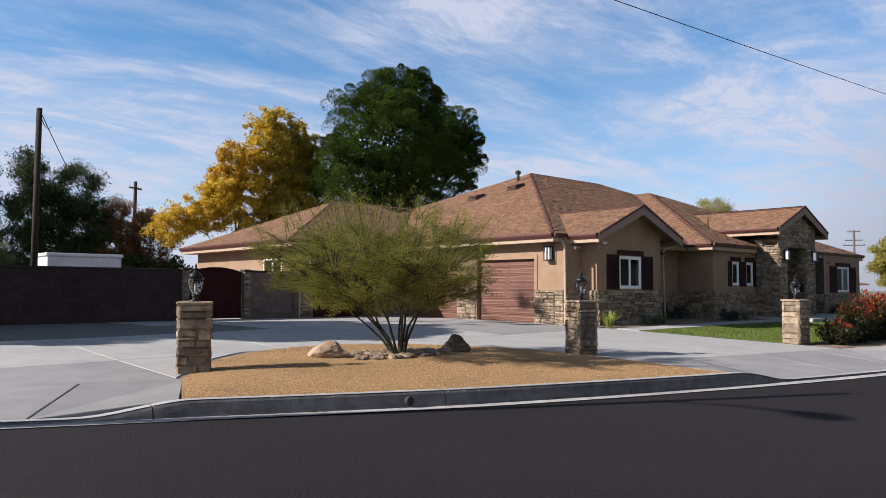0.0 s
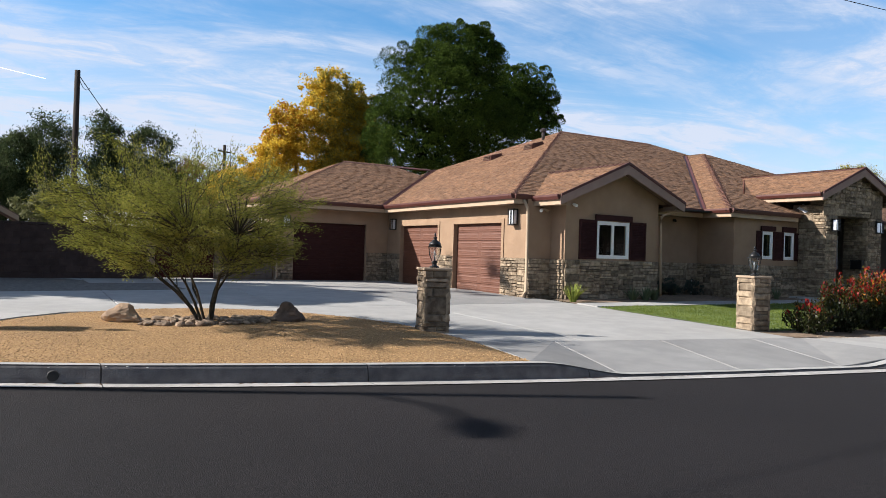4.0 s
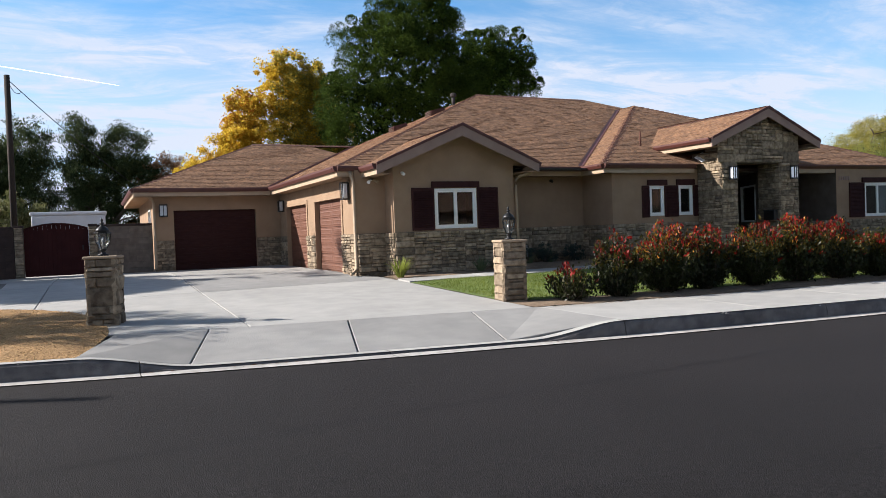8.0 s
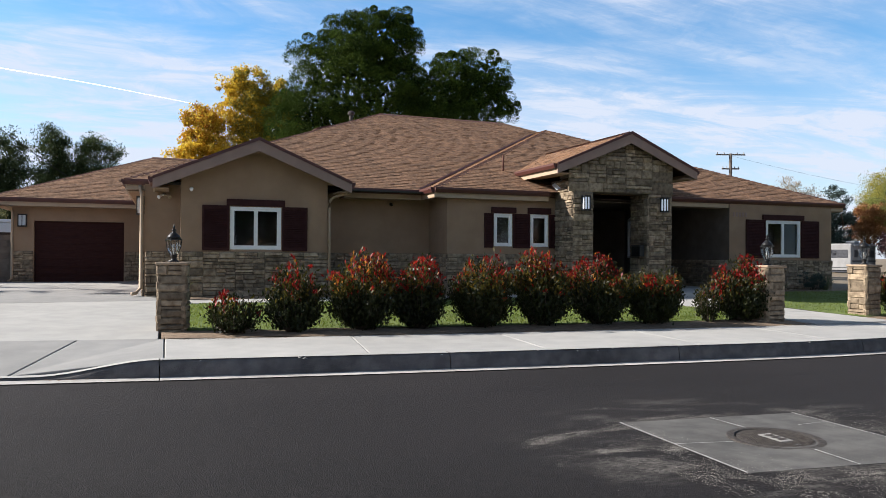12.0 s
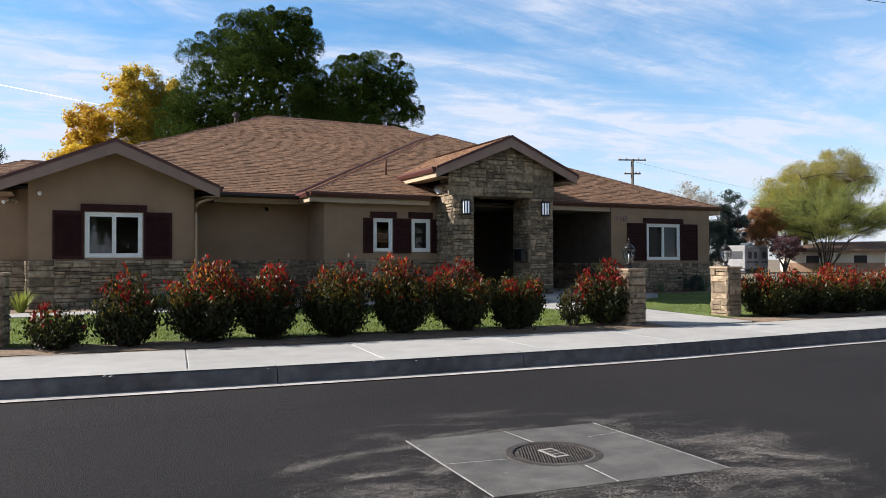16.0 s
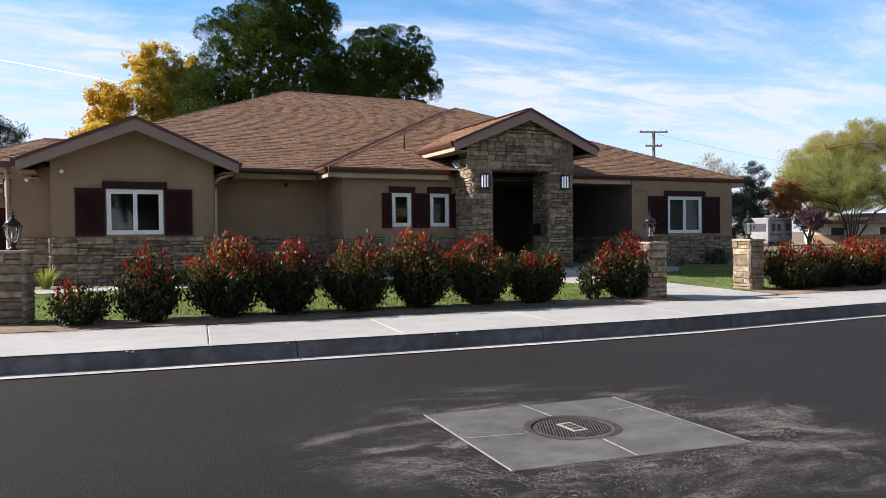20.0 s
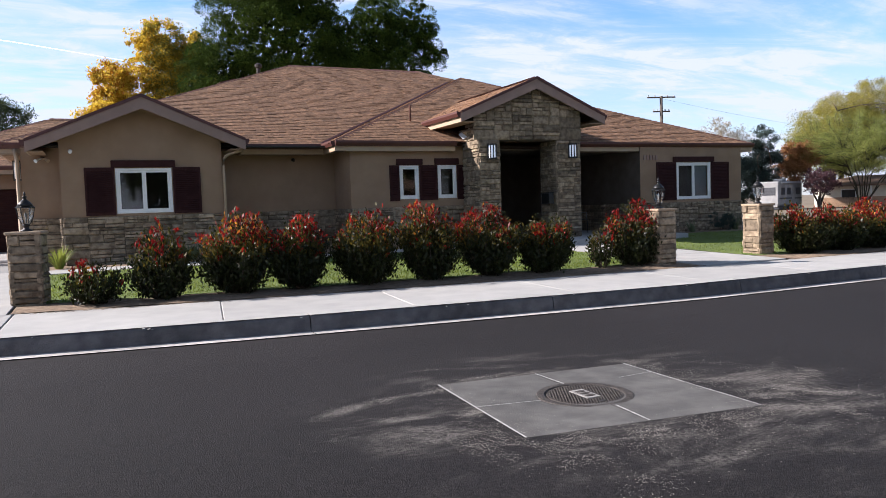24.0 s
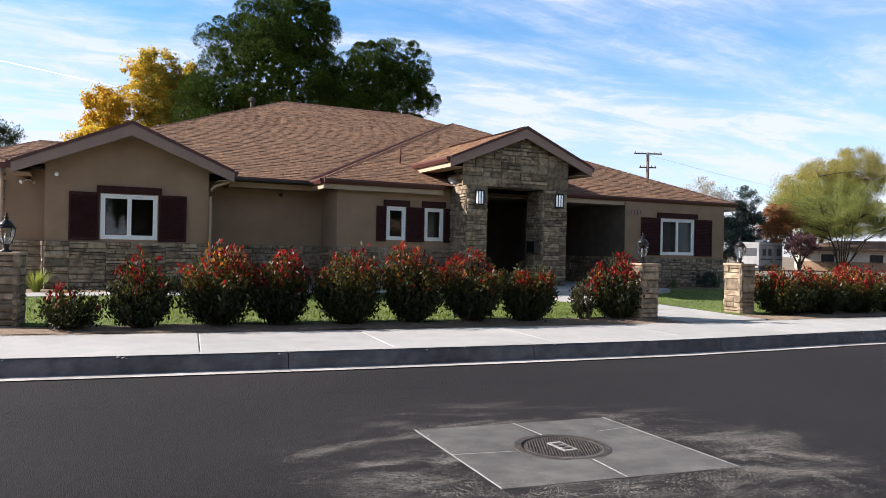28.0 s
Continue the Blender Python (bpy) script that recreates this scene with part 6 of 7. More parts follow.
# ---------------------------------------------------------------- planting
def limbs(base, top, r0, n, seed, spread_r, kinks=4, splits=5):
    """A trunk that forks: returns the wood as a mesh and the ends of its branches."""
    rg = random.Random(seed)
    m, ends = M(), []
    base, top = Vector(base), Vector(top)
    for k in range(n):
        a = 2 * math.pi * (k + rg.random() * 0.7) / n
        tip = top + Vector((math.cos(a), math.sin(a), 0)) * spread_r * rg.uniform(0.5, 1.0) + Vector((0, 0, rg.uniform(-0.25, 0.2) * (top - base).z))
        pts, p = [base.copy()], base
        for i in range(1, kinks + 1):
            t = i / kinks
            q = base.lerp(tip, t) + Vector((rg.gauss(0, 1), rg.gauss(0, 1), rg.gauss(0, 0.4))) * (top - base).length * 0.035
            q.z = base.z + (tip.z - base.z) * t ** 0.85
            pts.append(q)
        m.tube(pts, [r0 * (1 - 0.8 * i / kinks) for i in range(kinks + 1)], 6)
        ends.append(pts[-1])
        for s in range(splits):
            i = rg.randrange(max(1, kinks // 2), kinks + 1)
            o = pts[i]
            e = o + Vector((rg.gauss(0, 1), rg.gauss(0, 1), rg.uniform(0.0, 0.9))) * spread_r * 0.33
            m.tube([o, o.lerp(e, 0.5) + Vector((0, 0, 0.05 * spread_r)), e], [r0 * 0.3, r0 * 0.2, r0 * 0.08], 5)
            ends.append(e)
    return m, ends


def clump_points(centres, radii, per, seed, squash=0.8, shell=0.5):
    r = np.random.RandomState(seed)
    out = []
    for c, q in zip(centres, radii):
        d = r.normal(size=(per, 3))
        d /= np.linalg.norm(d, axis=1, keepdims=True)
        k = q * (shell + (1 - shell) * r.uniform(0, 1, (per, 1))) ** 0.8
        p = d * k
        p[:, 2] *= squash
        out.append(p + np.asarray(c))
    return np.concatenate(out), r


def blob_centres(lobes, count, seed, shell=0.62):
    """Clump centres spread through ellipsoid lobes (centre, radii), towards their outside."""
    r = np.random.RandomState(seed)
    w = np.array([a * b * c for _, (a, b, c) in lobes]) ** 0.67
    out = []
    for (c, rad), n in zip(lobes, (count * w / w.sum()).astype(int)):
        d = r.normal(size=(n, 3))
        d /= np.linalg.norm(d, axis=1, keepdims=True)
        out.append(np.asarray(c) + d * np.asarray(rad) * (shell + (1 - shell) * r.uniform(0, 1, (n, 1))))
    return np.concatenate(out)


def tree(name, base, height, trunk_r, lobes, clumps, per, leaf, material, label, seed, clump_r=(0.5, 0.9), aspect=0.5, bark="bark", extra=None, shell=0.5, forks=4, lift=0.0, tufts=False):
    """A tree: forked trunk and a crown of leaf clumps filling the lobes."""
    T = thing(name, None, label, "tree")
    T.location = base
    rel = [((c[0] - base[0], c[1] - base[1], c[2] - base[2]), rad) for c, rad in lobes]
    top = Vector((sum(c[0] for c, _ in rel) / len(rel), sum(c[1] for c, _ in rel) / len(rel), height * 0.62))
    wood, ends = limbs((0, 0, -0.1), top, trunk_r, forks, seed, max(r[0] for _, r in rel) * 0.6)
    wood.tube([(0, 0, -0.15), (0.02, 0, 0.2), (top.x * 0.2, top.y * 0.2, height * 0.3)], [trunk_r * 1.35, trunk_r * 1.1, trunk_r * 0.95], 9)
    part("trunk", wood, bark, T, "", True, False)
    cs = blob_centres(rel, clumps, seed, 0.45)
    r = np.random.RandomState(seed + 1)
    pts, rr = clump_points(cs, r.uniform(*clump_r, len(cs)), per, seed + 2, 0.8, shell)
    out = None
    if tufts:
        out = pts - np.repeat(cs, per, axis=0)
        out /= np.linalg.norm(out, axis=1, keepdims=True) + 1e-9
    leafpart("crown", leafcloud(pts, leaf, aspect, lift, rr, 0.4, out), material, T)
    if extra:
        for mat_name, sel, cnt in extra:
            cs2 = np.array([c for c in cs if sel(c + np.array(base))])
            if len(cs2):
                p2, r2 = clump_points(cs2, r.uniform(*clump_r, len(cs2)), cnt, seed + 9, 0.8, shell)
                leafpart("crown", leafcloud(p2, leaf, aspect, lift, r2), mat_name, T)
    return T


def pine(name, base, height, trunk_r, lobes, clumps, per, needle, material, label, seed):
    """A dense pine: billowing lobes closed by many rounded clumps of outward needles over a darker inside."""
    T = thing(name, None, label, "tree")
    T.location = base
    rel = [(np.array(c) - np.array(base), np.array(rad)) for c, rad in lobes]
    wood, _ = limbs((0, 0, -0.1), (sum(c[0] for c, _ in rel) / len(rel), sum(c[1] for c, _ in rel) / len(rel), height * 0.62), trunk_r, 5, seed, 2.6)
    wood.tube([(0, 0, -0.15), (0.1, 0, 1.5), (0.2, 0, height * 0.4)], [trunk_r * 1.3, trunk_r * 1.1, trunk_r], 9)
    part("trunk", wood, "bark", T, "", True, False)
    r = np.random.RandomState(seed)
    w = np.array([np.prod(rad) ** 0.67 for _, rad in rel])
    cs, rs, inner = [], [], []
    for (c, rad), n in zip(rel, (clumps * w / w.sum()).astype(int)):
        d = r.normal(size=(n, 3))
        d /= np.linalg.norm(d, axis=1, keepdims=True)
        p = c + d * rad * r.uniform(0.70, 1.06, (n, 1))
        deep = np.min([np.linalg.norm((p - c2) / r2, axis=1) for c2, r2 in rel], axis=0)
        keep = deep > 0.70
        cs.append(p[keep])
        rs.append(r.uniform(0.30, 0.92, keep.sum()) * (1.0 if rad[0] > 2.0 else 0.72))
        q = r.normal(size=(n * 5, 3))
        q /= np.linalg.norm(q, axis=1, keepdims=True)
        inner.append(c + q * rad * r.uniform(0.30, 0.72, (n * 5, 1)))
    cs, rs = np.concatenate(cs), np.concatenate(rs)
    n = len(cs)
    d = r.normal(size=(n, per, 3))
    d[:, :, 2] += 0.35
    d /= np.linalg.norm(d, axis=2, keepdims=True)
    p = cs[:, None, :] + d * rs[:, None, None] * (0.72 + 0.28 * r.uniform(0, 1, (n, per, 1))) * np.array([1, 1, 0.78])
    way = d + np.array([0, 0, 0.55])
    leafpart("crown", leafcloud(p.reshape(-1, 3), needle, 0.24, 0.0, r, 0.5, way.reshape(-1, 3) * 0.6), material, T)
    leafpart("inner_foliage", leafcloud(np.concatenate(inner), 0.42, 0.5, 0.0, r, 0.3), material, T)
    return T


# the tall pine behind the house
pine("pine_tree", (13.2, 34.0, 0.4), 15, 0.42,
     [((11.9, 33.5, 11.2), (4.1, 3.8, 4.0)), ((12.2, 33.4, 13.2), (2.6, 2.6, 2.3)), ((13.5, 33.2, 13.6), (1.9, 2.4, 2.6)), ((14.8, 33.7, 15.5), (0.9, 0.9, 1.0)), ((10.0, 33.5, 8.6), (3.2, 2.7, 2.8)), ((14.4, 34.0, 8.8), (3.6, 3.0, 2.8)),
      ((17.0, 35.2, 11.7), (1.8, 1.9, 2.0)), ((19.5, 36.5, 13.6), (1.4, 1.8, 1.9)), ((22.3, 37.4, 13.5), (1.6, 1.8, 2.0)), ((20.9, 37.0, 12.4), (1.8, 1.8, 1.8)), ((20.2, 36.8, 10.9), (2.6, 2.0, 1.7)), ((23.7, 37.4, 11.8), (0.8, 0.9, 0.8)), ((22.6, 37.2, 9.9), (0.9, 1.0, 0.8))],
     1150, 640, 0.112, "pine_needles", "tall dense dark green pine behind the house", 21)
tree("yellow_tree", (4.2, 38.5, 0.4), 11, 0.22,
     [((3.5, 37.8, 9.2), (1.1, 1.5, 1.5)), ((6.0, 37.8, 10.5), (1.9, 1.8, 2.6)), ((7.8, 38.0, 9.0), (2.2, 1.6, 3.0)), ((9.4, 38.6, 8.0), (1.6, 1.3, 2.6)), ((8.3, 38.2, 11.0), (1.2, 1.2, 1.6)), ((3.0, 38.4, 7.4), (1.5, 1.6, 1.6)), ((0.5, 39.8, 5.3), (1.5, 1.4, 1.2)), ((2.1, 39.0, 6.0), (1.5, 1.5, 1.4)), ((5.0, 38.4, 6.8), (3.0, 2.0, 2.4))],
     900, 130, 0.135, "yellow_leaves", "golden yellow autumn tree behind the garage", 22, (0.20, 0.62), 0.6, "bark_pale",
     extra=[("yellow_green_leaves", lambda p: p[0] > 5.2 and p[2] < 12.6, 150), ("amber_leaves", lambda p: p[0] < 4.0 and p[2] > 8.2, 70)], shell=0.0, forks=7)
# dark trees over the garden wall
tree("dark_tree", (-4.4, 47.0, 0.3), 9, 0.3, [((-5.8, 47, 8.5), (1.0, 1.2, 1.5)), ((-3.3, 47, 7.5), (2.0, 2.0, 2.0)), ((-5.4, 47, 6.0), (1.8, 2.0, 2.0)), ((-2.4, 47, 5.2), (1.7, 2.0, 2.3)), ((-4.4, 47, 3.2), (3.6, 2.0, 2.4))], 330, 330, 0.17, "dark_leaves", "tall dark grey-green tree beyond the garden wall", 23, (0.45, 1.0), 0.26, shell=0.05, lift=1.0)
tree("dark_tree", (-9.6, 47.5, 0.3), 8.6, 0.3, [((-9.0, 47.5, 7.6), (1.6, 1.8, 2.0)), ((-10.6, 47.5, 6.4), (1.8, 2.0, 1.9)), ((-9.6, 47.5, 4.4), (3.0, 2.0, 2.6)), ((-12.4, 47.5, 4.2), (2.4, 2.0, 2.4))], 320, 330, 0.17, "dark_leaves", "dark grey-green tree beyond the garden wall", 24, (0.45, 1.0), 0.26, shell=0.05, lift=1.0)
tree("dark_tree", (-17.0, 49.0, 0.3), 6.5, 0.3, [((-16.2, 49, 5.0), (4.0, 2.2, 2.0)), ((-20, 49, 4.6), (3.8, 2.2, 2.2)), ((-24, 49, 4.2), (3.4, 2.2, 2.2)), ((-17.5, 49, 2.8), (6.0, 2.2, 2.4))], 330, 300, 0.19, "dark_leaves", "dark hedge-like trees behind the neighbouring house", 25, (0.45, 0.85), 0.3, shell=0.15, lift=0.6)
tree("olive_bush", (-9.3, 42.0, 0.3), 4.2, 0.12, [((-9.3, 42, 3.2), (1.6, 1.2, 1.4)), ((-8.7, 42, 2.0), (1.9, 1.2, 1.5))], 80, 150, 0.22, "olive_leaves", "pale olive-green bush beyond the garden wall", 26, (0.3, 0.6), 0.3, shell=0.1, lift=1.2)
tree("rust_tree", (0.4, 47.0, 0.3), 7.0, 0.2, [((0.4, 47, 5.6), (2.4, 1.8, 2.0)), ((-1.0, 47, 4.2), (2.0, 1.6, 2.0)), ((1.8, 47, 4.2), (2.0, 1.6, 2.2)), ((0.2, 47, 2.6), (3.4, 1.6, 1.8))], 220, 230, 0.16, "rust_leaves", "rust-brown thinning autumn tree", 27, (0.35, 0.75), 0.35, shell=0.1, lift=0.8)
tree("dark_bush", (0.6, 43.0, 0.3), 3.4, 0.15, [((0.2, 43, 2.2), (2.3, 1.3, 1.5)), ((2.4, 43, 2.0), (1.6, 1.2, 1.3))], 80, 130, 0.22, "dark_leaves", "dark green bush beyond the garden wall", 28, (0.35, 0.7), 0.5)
# the tree whose shade lies across the drive
tree("broad_tree", (-18.4, 19.6, 0.3), 10.5, 0.28, [((-18.8, 18.2, 5.2), (2.3, 3.0, 1.4)), ((-18.5, 18.9, 7.4), (2.2, 3.9, 1.9)), ((-18.9, 19.4, 8.5), (1.6, 3.0, 1.5))], 270, 130, 0.36, "olive_leaves", "tall broad tree standing behind the garden wall", 29, (0.4, 0.8), 0.5)

# far side of the cross street
tree("grey_tree", (62.0, 50.0, 0.0), 10.0, 0.25, [((62.2, 50, 7.3), (3.4, 2.4, 2.4)), ((60.5, 50, 5.2), (2.8, 2.2, 2.2))], 120, 110, 0.24, "grey_leaves", "bare greyish winter tree far behind", 31, (0.5, 1.0), 0.2, shell=0.1, lift=1.2)
tree("conifer", (67.2, 49.0, 0.0), 9.0, 0.25, [((67.6, 49, 6.4), (1.7, 1.8, 2.6)), ((67.0, 49, 3.4), (2.9, 2.2, 3.0)), ((64.4, 49, 3.2), (2.4, 2.0, 3.0))], 170, 320, 0.22, "conifer_needles", "dark bluish conifer far behind the house", 32, (0.45, 0.85), 0.25, shell=0.1)
tree("orange_tree", (71.6, 48.5, 0.0), 8.0, 0.2, [((72.2, 48.5, 5.6), (2.0, 2.0, 1.9)), ((71.2, 48.5, 4.2), (1.8, 2.0, 1.7))], 120, 150, 0.19, "orange_leaves", "orange-red autumn tree across the far street", 33, (0.4, 0.85), 0.5, shell=0.1)
tree("yellow_green_tree", (88.0, 57.0, 0.0), 17, 0.22, [((85.6, 57, 9.0), (3.2, 3.2, 3.2)), ((91.0, 57, 11.2), (4.2, 4, 3.8)), ((97.5, 57, 13.2), (4.4, 4, 3.8)), ((91, 57, 7.5), (9.5, 4, 3.6))], 330, 520, 0.16, "yellow_green_leaves", "large yellowing green tree across the far street", 34, (0.8, 1.9), 0.45,
     extra=[("grey_leaves", lambda p: p[2] > 12.4, 90)], shell=0.1, lift=0.5)
tree("yellow_green_tree", (86.0, 27.5, -0.4), 8, 0.3, [((86.0, 27.5, 5.0), (4.5, 3.0, 3.2)), ((91.0, 27.0, 4.6), (4.0, 3.0, 3.4))], 170, 280, 0.22, "yellow_green_leaves", "broad yellowing tree far up the street", 36, (0.5, 1.0), 0.45, shell=0.1)
tree("purple_tree", (69.6, 44.0, 0.0), 4.4, 0.14, [((69.8, 44, 2.7), (2.2, 1.8, 1.4))], 80, 70, 0.2, "purple_leaves", "small dark purple-leaved tree by the far drive", 35, (0.35, 0.6), 0.4, shell=0.1)


def palo_verde(base, scale, seed, leaves, label, wide=2.05, high=2.75, low=0.85, material="palo_leaves", lean=0.0):
    """A many-stemmed feathery desert tree: splayed stems, arching branches to every part of a broad airy dome, fine twigs and tiny leaves."""
    T = thing("palo_verde_tree", None, label, "tree")
    T.location = base
    rg, dice = random.Random(seed), random.Random(seed + 50)
    wood, twigs, pts, dirs = M(), M(), [], []
    def twig(o, d, ln, count):
        d = d.normalized()
        e = o + d * ln
        twigs.tube([o, o.lerp(e, 0.5) + Vector((0, 0, 0.04 * ln)), e], [0.006 * scale, 0.004 * scale, 0.0015 * scale], 3, False)
        for k in range(count):
            p = o.lerp(e, dice.random() ** 0.8) + Vector((dice.gauss(0, 1), dice.gauss(0, 1), dice.gauss(0, 0.8))) * 0.05 * scale
            pts.append(p)
            dirs.append(d)
    stems = []
    for k in range(10):
        a = 2 * math.pi * (k + 0.6 * rg.random()) / 10
        out = rg.uniform(0.25, 0.85)
        R, H = wide * out * 0.82, (high - 0.9 * out) * rg.uniform(0.72, 0.88)
        stem = [Vector((0.07 * math.cos(a), 0.07 * math.sin(a), -0.08)) * scale]
        for i in range(1, 8):
            t = i / 7
            stem.append((Vector((math.cos(a) * (0.07 + R * t ** 1.1), math.sin(a) * (0.07 + R * t ** 1.1), H * t ** 0.9)) + Vector((rg.gauss(0, 1), rg.gauss(0, 1), 0.3 * rg.gauss(0, 1))) * 0.06 * t) * scale)
        wood.tube(stem, [0.026 * scale * (1 - 0.84 * i / 7) for i in range(8)], 7)
        stems.append(stem)
    mid = (low + high) * 0.5 - 0.12
    for k in range(250):
        a, q, f = rg.uniform(0, 6.283), rg.random() ** 0.42, rg.uniform(-1, 1)
        ring = math.sqrt(1 - f * f)
        tip = Vector((math.cos(a) * wide * q * ring, math.sin(a) * wide * q * ring, mid + f * q * ((high - mid) if f > 0 else (mid - low)))) * scale * rg.uniform(0.9, 1.06)
        near = [p for st in stems for p in st[2:7] if p.z < tip.z - 0.05 * scale] or [st[2] for st in stems]
        o = min(near, key=lambda p: (p - tip).length)
        run = tip - o
        wood.tube([o, o.lerp(tip, 0.5) + Vector((0, 0, 0.10 * run.length)), tip], [0.012 * scale, 0.008 * scale, 0.003 * scale], 4, False)
        away = Vector((tip.x, tip.y, 0)) / (wide * scale)
        for s in range(5):
            r = o.lerp(tip, rg.uniform(0.55, 1.0)) + Vector((0, 0, 0.05 * run.length))
            twig(r, away * 1.1 + Vector((rg.gauss(0, 0.5), rg.gauss(0, 0.5), rg.uniform(-0.15, 0.75))), rg.uniform(0.26, 0.52) * scale, leaves)
    for k in range(60):
        a, q = rg.uniform(0, 6.283), wide * 0.92 * math.sqrt(rg.random())
        z = mid + (high - mid) * math.sqrt(max(0.0, 1 - (q / wide) ** 2)) * 0.92
        twig(Vector((q * math.cos(a), q * math.sin(a), z)) * scale, Vector((math.cos(a) * 0.5 * q / wide + rg.gauss(0, 0.15), math.sin(a) * 0.5 * q / wide + rg.gauss(0, 0.15), 1)), rg.uniform(0.22, 0.5) * scale, leaves * 2 // 3)
    shear = lambda p: (p[0] + lean * min(1.7, max(0.0, p[2])), p[1], p[2])
    wood.v, twigs.v, pts = [shear(p) for p in wood.v], [shear(p) for p in twigs.v], [shear(p) for p in pts]
    part("wood", wood, "bark_green", T, "", True, False)
    part("brushwood", twigs, "bark_green", T, "", False, False)
    leafpart("foliage", leafcloud(pts, 0.034 * scale, 0.28, 0.0, np.random.RandomState(seed), 0.5, dirs), material, T)
    return T


palo_verde((TREE_X, TREE_Y, bed_z(TREE_X, TREE_Y) - 0.02), 1.0, 3, 112, "feathery multi-stemmed palo verde in the gravel bed", 2.15, 2.68, 0.74, lean=-0.32)
palo_verde((77.6, 45.0, -0.05), 3.2, 4, 150, "large feathery palo verde in a front garden across the street", 2.5, 3.0, 1.1, "pale_palo_leaves")


def shrub(x, y, h, w, seed, red, orange, label, thin=1.0):
    """An upright evergreen shrub, narrow at its foot, with red young growth on top."""
    S = thing("shrub", None, label, "shrub", "red-tipped shrubs along the lawn")
    S.location = (x, y, yard(x, y))
    w *= 1.05
    rg = random.Random(seed)
    wood, sets, ways = M(), [[], [], [], []], [[], [], [], []]
    def leaf(kind, p, d):
        sets[kind].append(p)
        ways[kind].append(d)
    lean = rg.uniform(0, 6.283)
    for k in range(int(52 * thin + 10)):
        a = rg.uniform(0, 6.283)
        q = math.sqrt(rg.random())
        c, sn = math.cos(a), math.sin(a)
        tip = Vector((c * q * w * 0.42, sn * q * w * 0.42, h * (1 + 0.10 * math.cos(a - lean) * q) * (1 - 0.30 * q ** 3) * (rg.uniform(0.72, 1.0) if rg.random() < 0.8 else rg.uniform(0.98, 1.09))))
        if rg.random() < 0.42:
            tip = Vector((c * w * rg.uniform(0.38, 0.54), sn * w * rg.uniform(0.38, 0.54), h * rg.uniform(0.38, 0.78)))
            q = 1.0
        b0 = Vector((c * 0.04, sn * 0.04, -0.03))
        m1 = b0.lerp(tip, 0.40) + Vector((c, sn, 0)) * w * 0.13 * q
        wood.tube([b0, m1, tip], [0.012, 0.007, 0.003], 4, False)
        tall = tip.z / h
        ruddy = rg.random() < red * 1.25 and tall > 0.70
        for s in range(int(140 * thin)):
            t = 0.20 + 0.80 * rg.random() ** 0.75
            p = (b0.lerp(m1, t * 2) if t < 0.5 else m1.lerp(tip, t * 2 - 1)) + Vector((rg.gauss(0, 1), rg.gauss(0, 1), rg.gauss(0, 0.8))) * (0.03 + 0.035 * w) * min(1, 0.4 + t)
            d = (tip - m1).normalized() + Vector((rg.gauss(0, 0.6), rg.gauss(0, 0.6), rg.gauss(0, 0.4)))
            if ruddy and t > 0.76 and rg.random() < (t - 0.71) * 2.3:
                leaf(2 if rg.random() < orange else 1, p, d)
            elif tall * t > 0.52 and rg.random() < 0.46 + 0.5 * orange:
                leaf(3, p, d)
            else:
                leaf(0, p, d)
        if ruddy:
            for s in range(6):
                leaf(2 if rg.random() < orange else 1, tip + Vector((rg.gauss(0, 1), rg.gauss(0, 1), rg.uniform(-1.0, 2.2))) * 0.028, Vector((rg.gauss(0, 0.5), rg.gauss(0, 0.5), 1)))
        elif rg.random() < red * 0.4:
            for s in range(8):
                leaf(1, tip + Vector((rg.gauss(0, 1), rg.gauss(0, 1), rg.uniform(-0.5, 1.5))) * 0.026, Vector((c, sn, 0.6)))
    part("wood", wood, "bark", S, "", False, False)
    rs = np.random.RandomState(seed)
    for kind, (name, material, lab) in enumerate((("foliage", "shrub_green", ""), ("young_leaves", "shrub_red", "bright red young leaves"), ("young_leaves", "shrub_orange", "orange-yellow young leaves"), ("upper_foliage", "shrub_olive", "olive-green upper leaves"))):
        if len(sets[kind]) > 3:
            leafpart(name, leafcloud(sets[kind], 0.074, 0.40, 0.1 if kind in (0, 3) else 0.3, rs, 0.4, ways[kind]), material, S, lab)
    return S


SHRUBS = [(2.50, 2.62, 0.66, 0.84, 0.30, 0.05, 0.40), (3.43, 2.55, 1.08, 0.88, 0.30, 0.05, 0.7), (4.55, 2.55, 1.24, 1.06, 0.55, 0.30, 1.0), (5.56, 2.55, 1.18, 0.92, 0.50, 0.05, 1.0),
          (6.64, 2.42, 1.22, 1.04, 0.45, 0.22, 1.0), (7.72, 2.28, 1.28, 0.98, 0.50, 0.32, 1.0), (8.80, 2.20, 1.18, 1.06, 0.55, 0.10, 1.0), (9.92, 2.08, 1.10, 0.92, 0.30, 0.15, 1.0),
          (11.22, 2.12, 0.84, 0.56, 0.25, 0.05, 0.3), (11.86, 2.00, 1.16, 1.0, 0.40, 0.05, 1.0),
          (16.45, 2.02, 1.0, 1.2, 0.40, 0.16, 1.0), (17.5, 2.0, 0.96, 1.2, 0.5, 0.16, 1.0), (18.7, 2.0, 1.0, 1.3, 0.6, 0.16, 1.0), (20.0, 2.05, 1.0, 1.3, 0.6, 0.16, 1.0), (21.3, 2.1, 0.96, 1.3, 0.6, 0.16, 1.0), (22.6, 2.15, 1.0, 1.2, 0.30, 0.16, 1.0)]
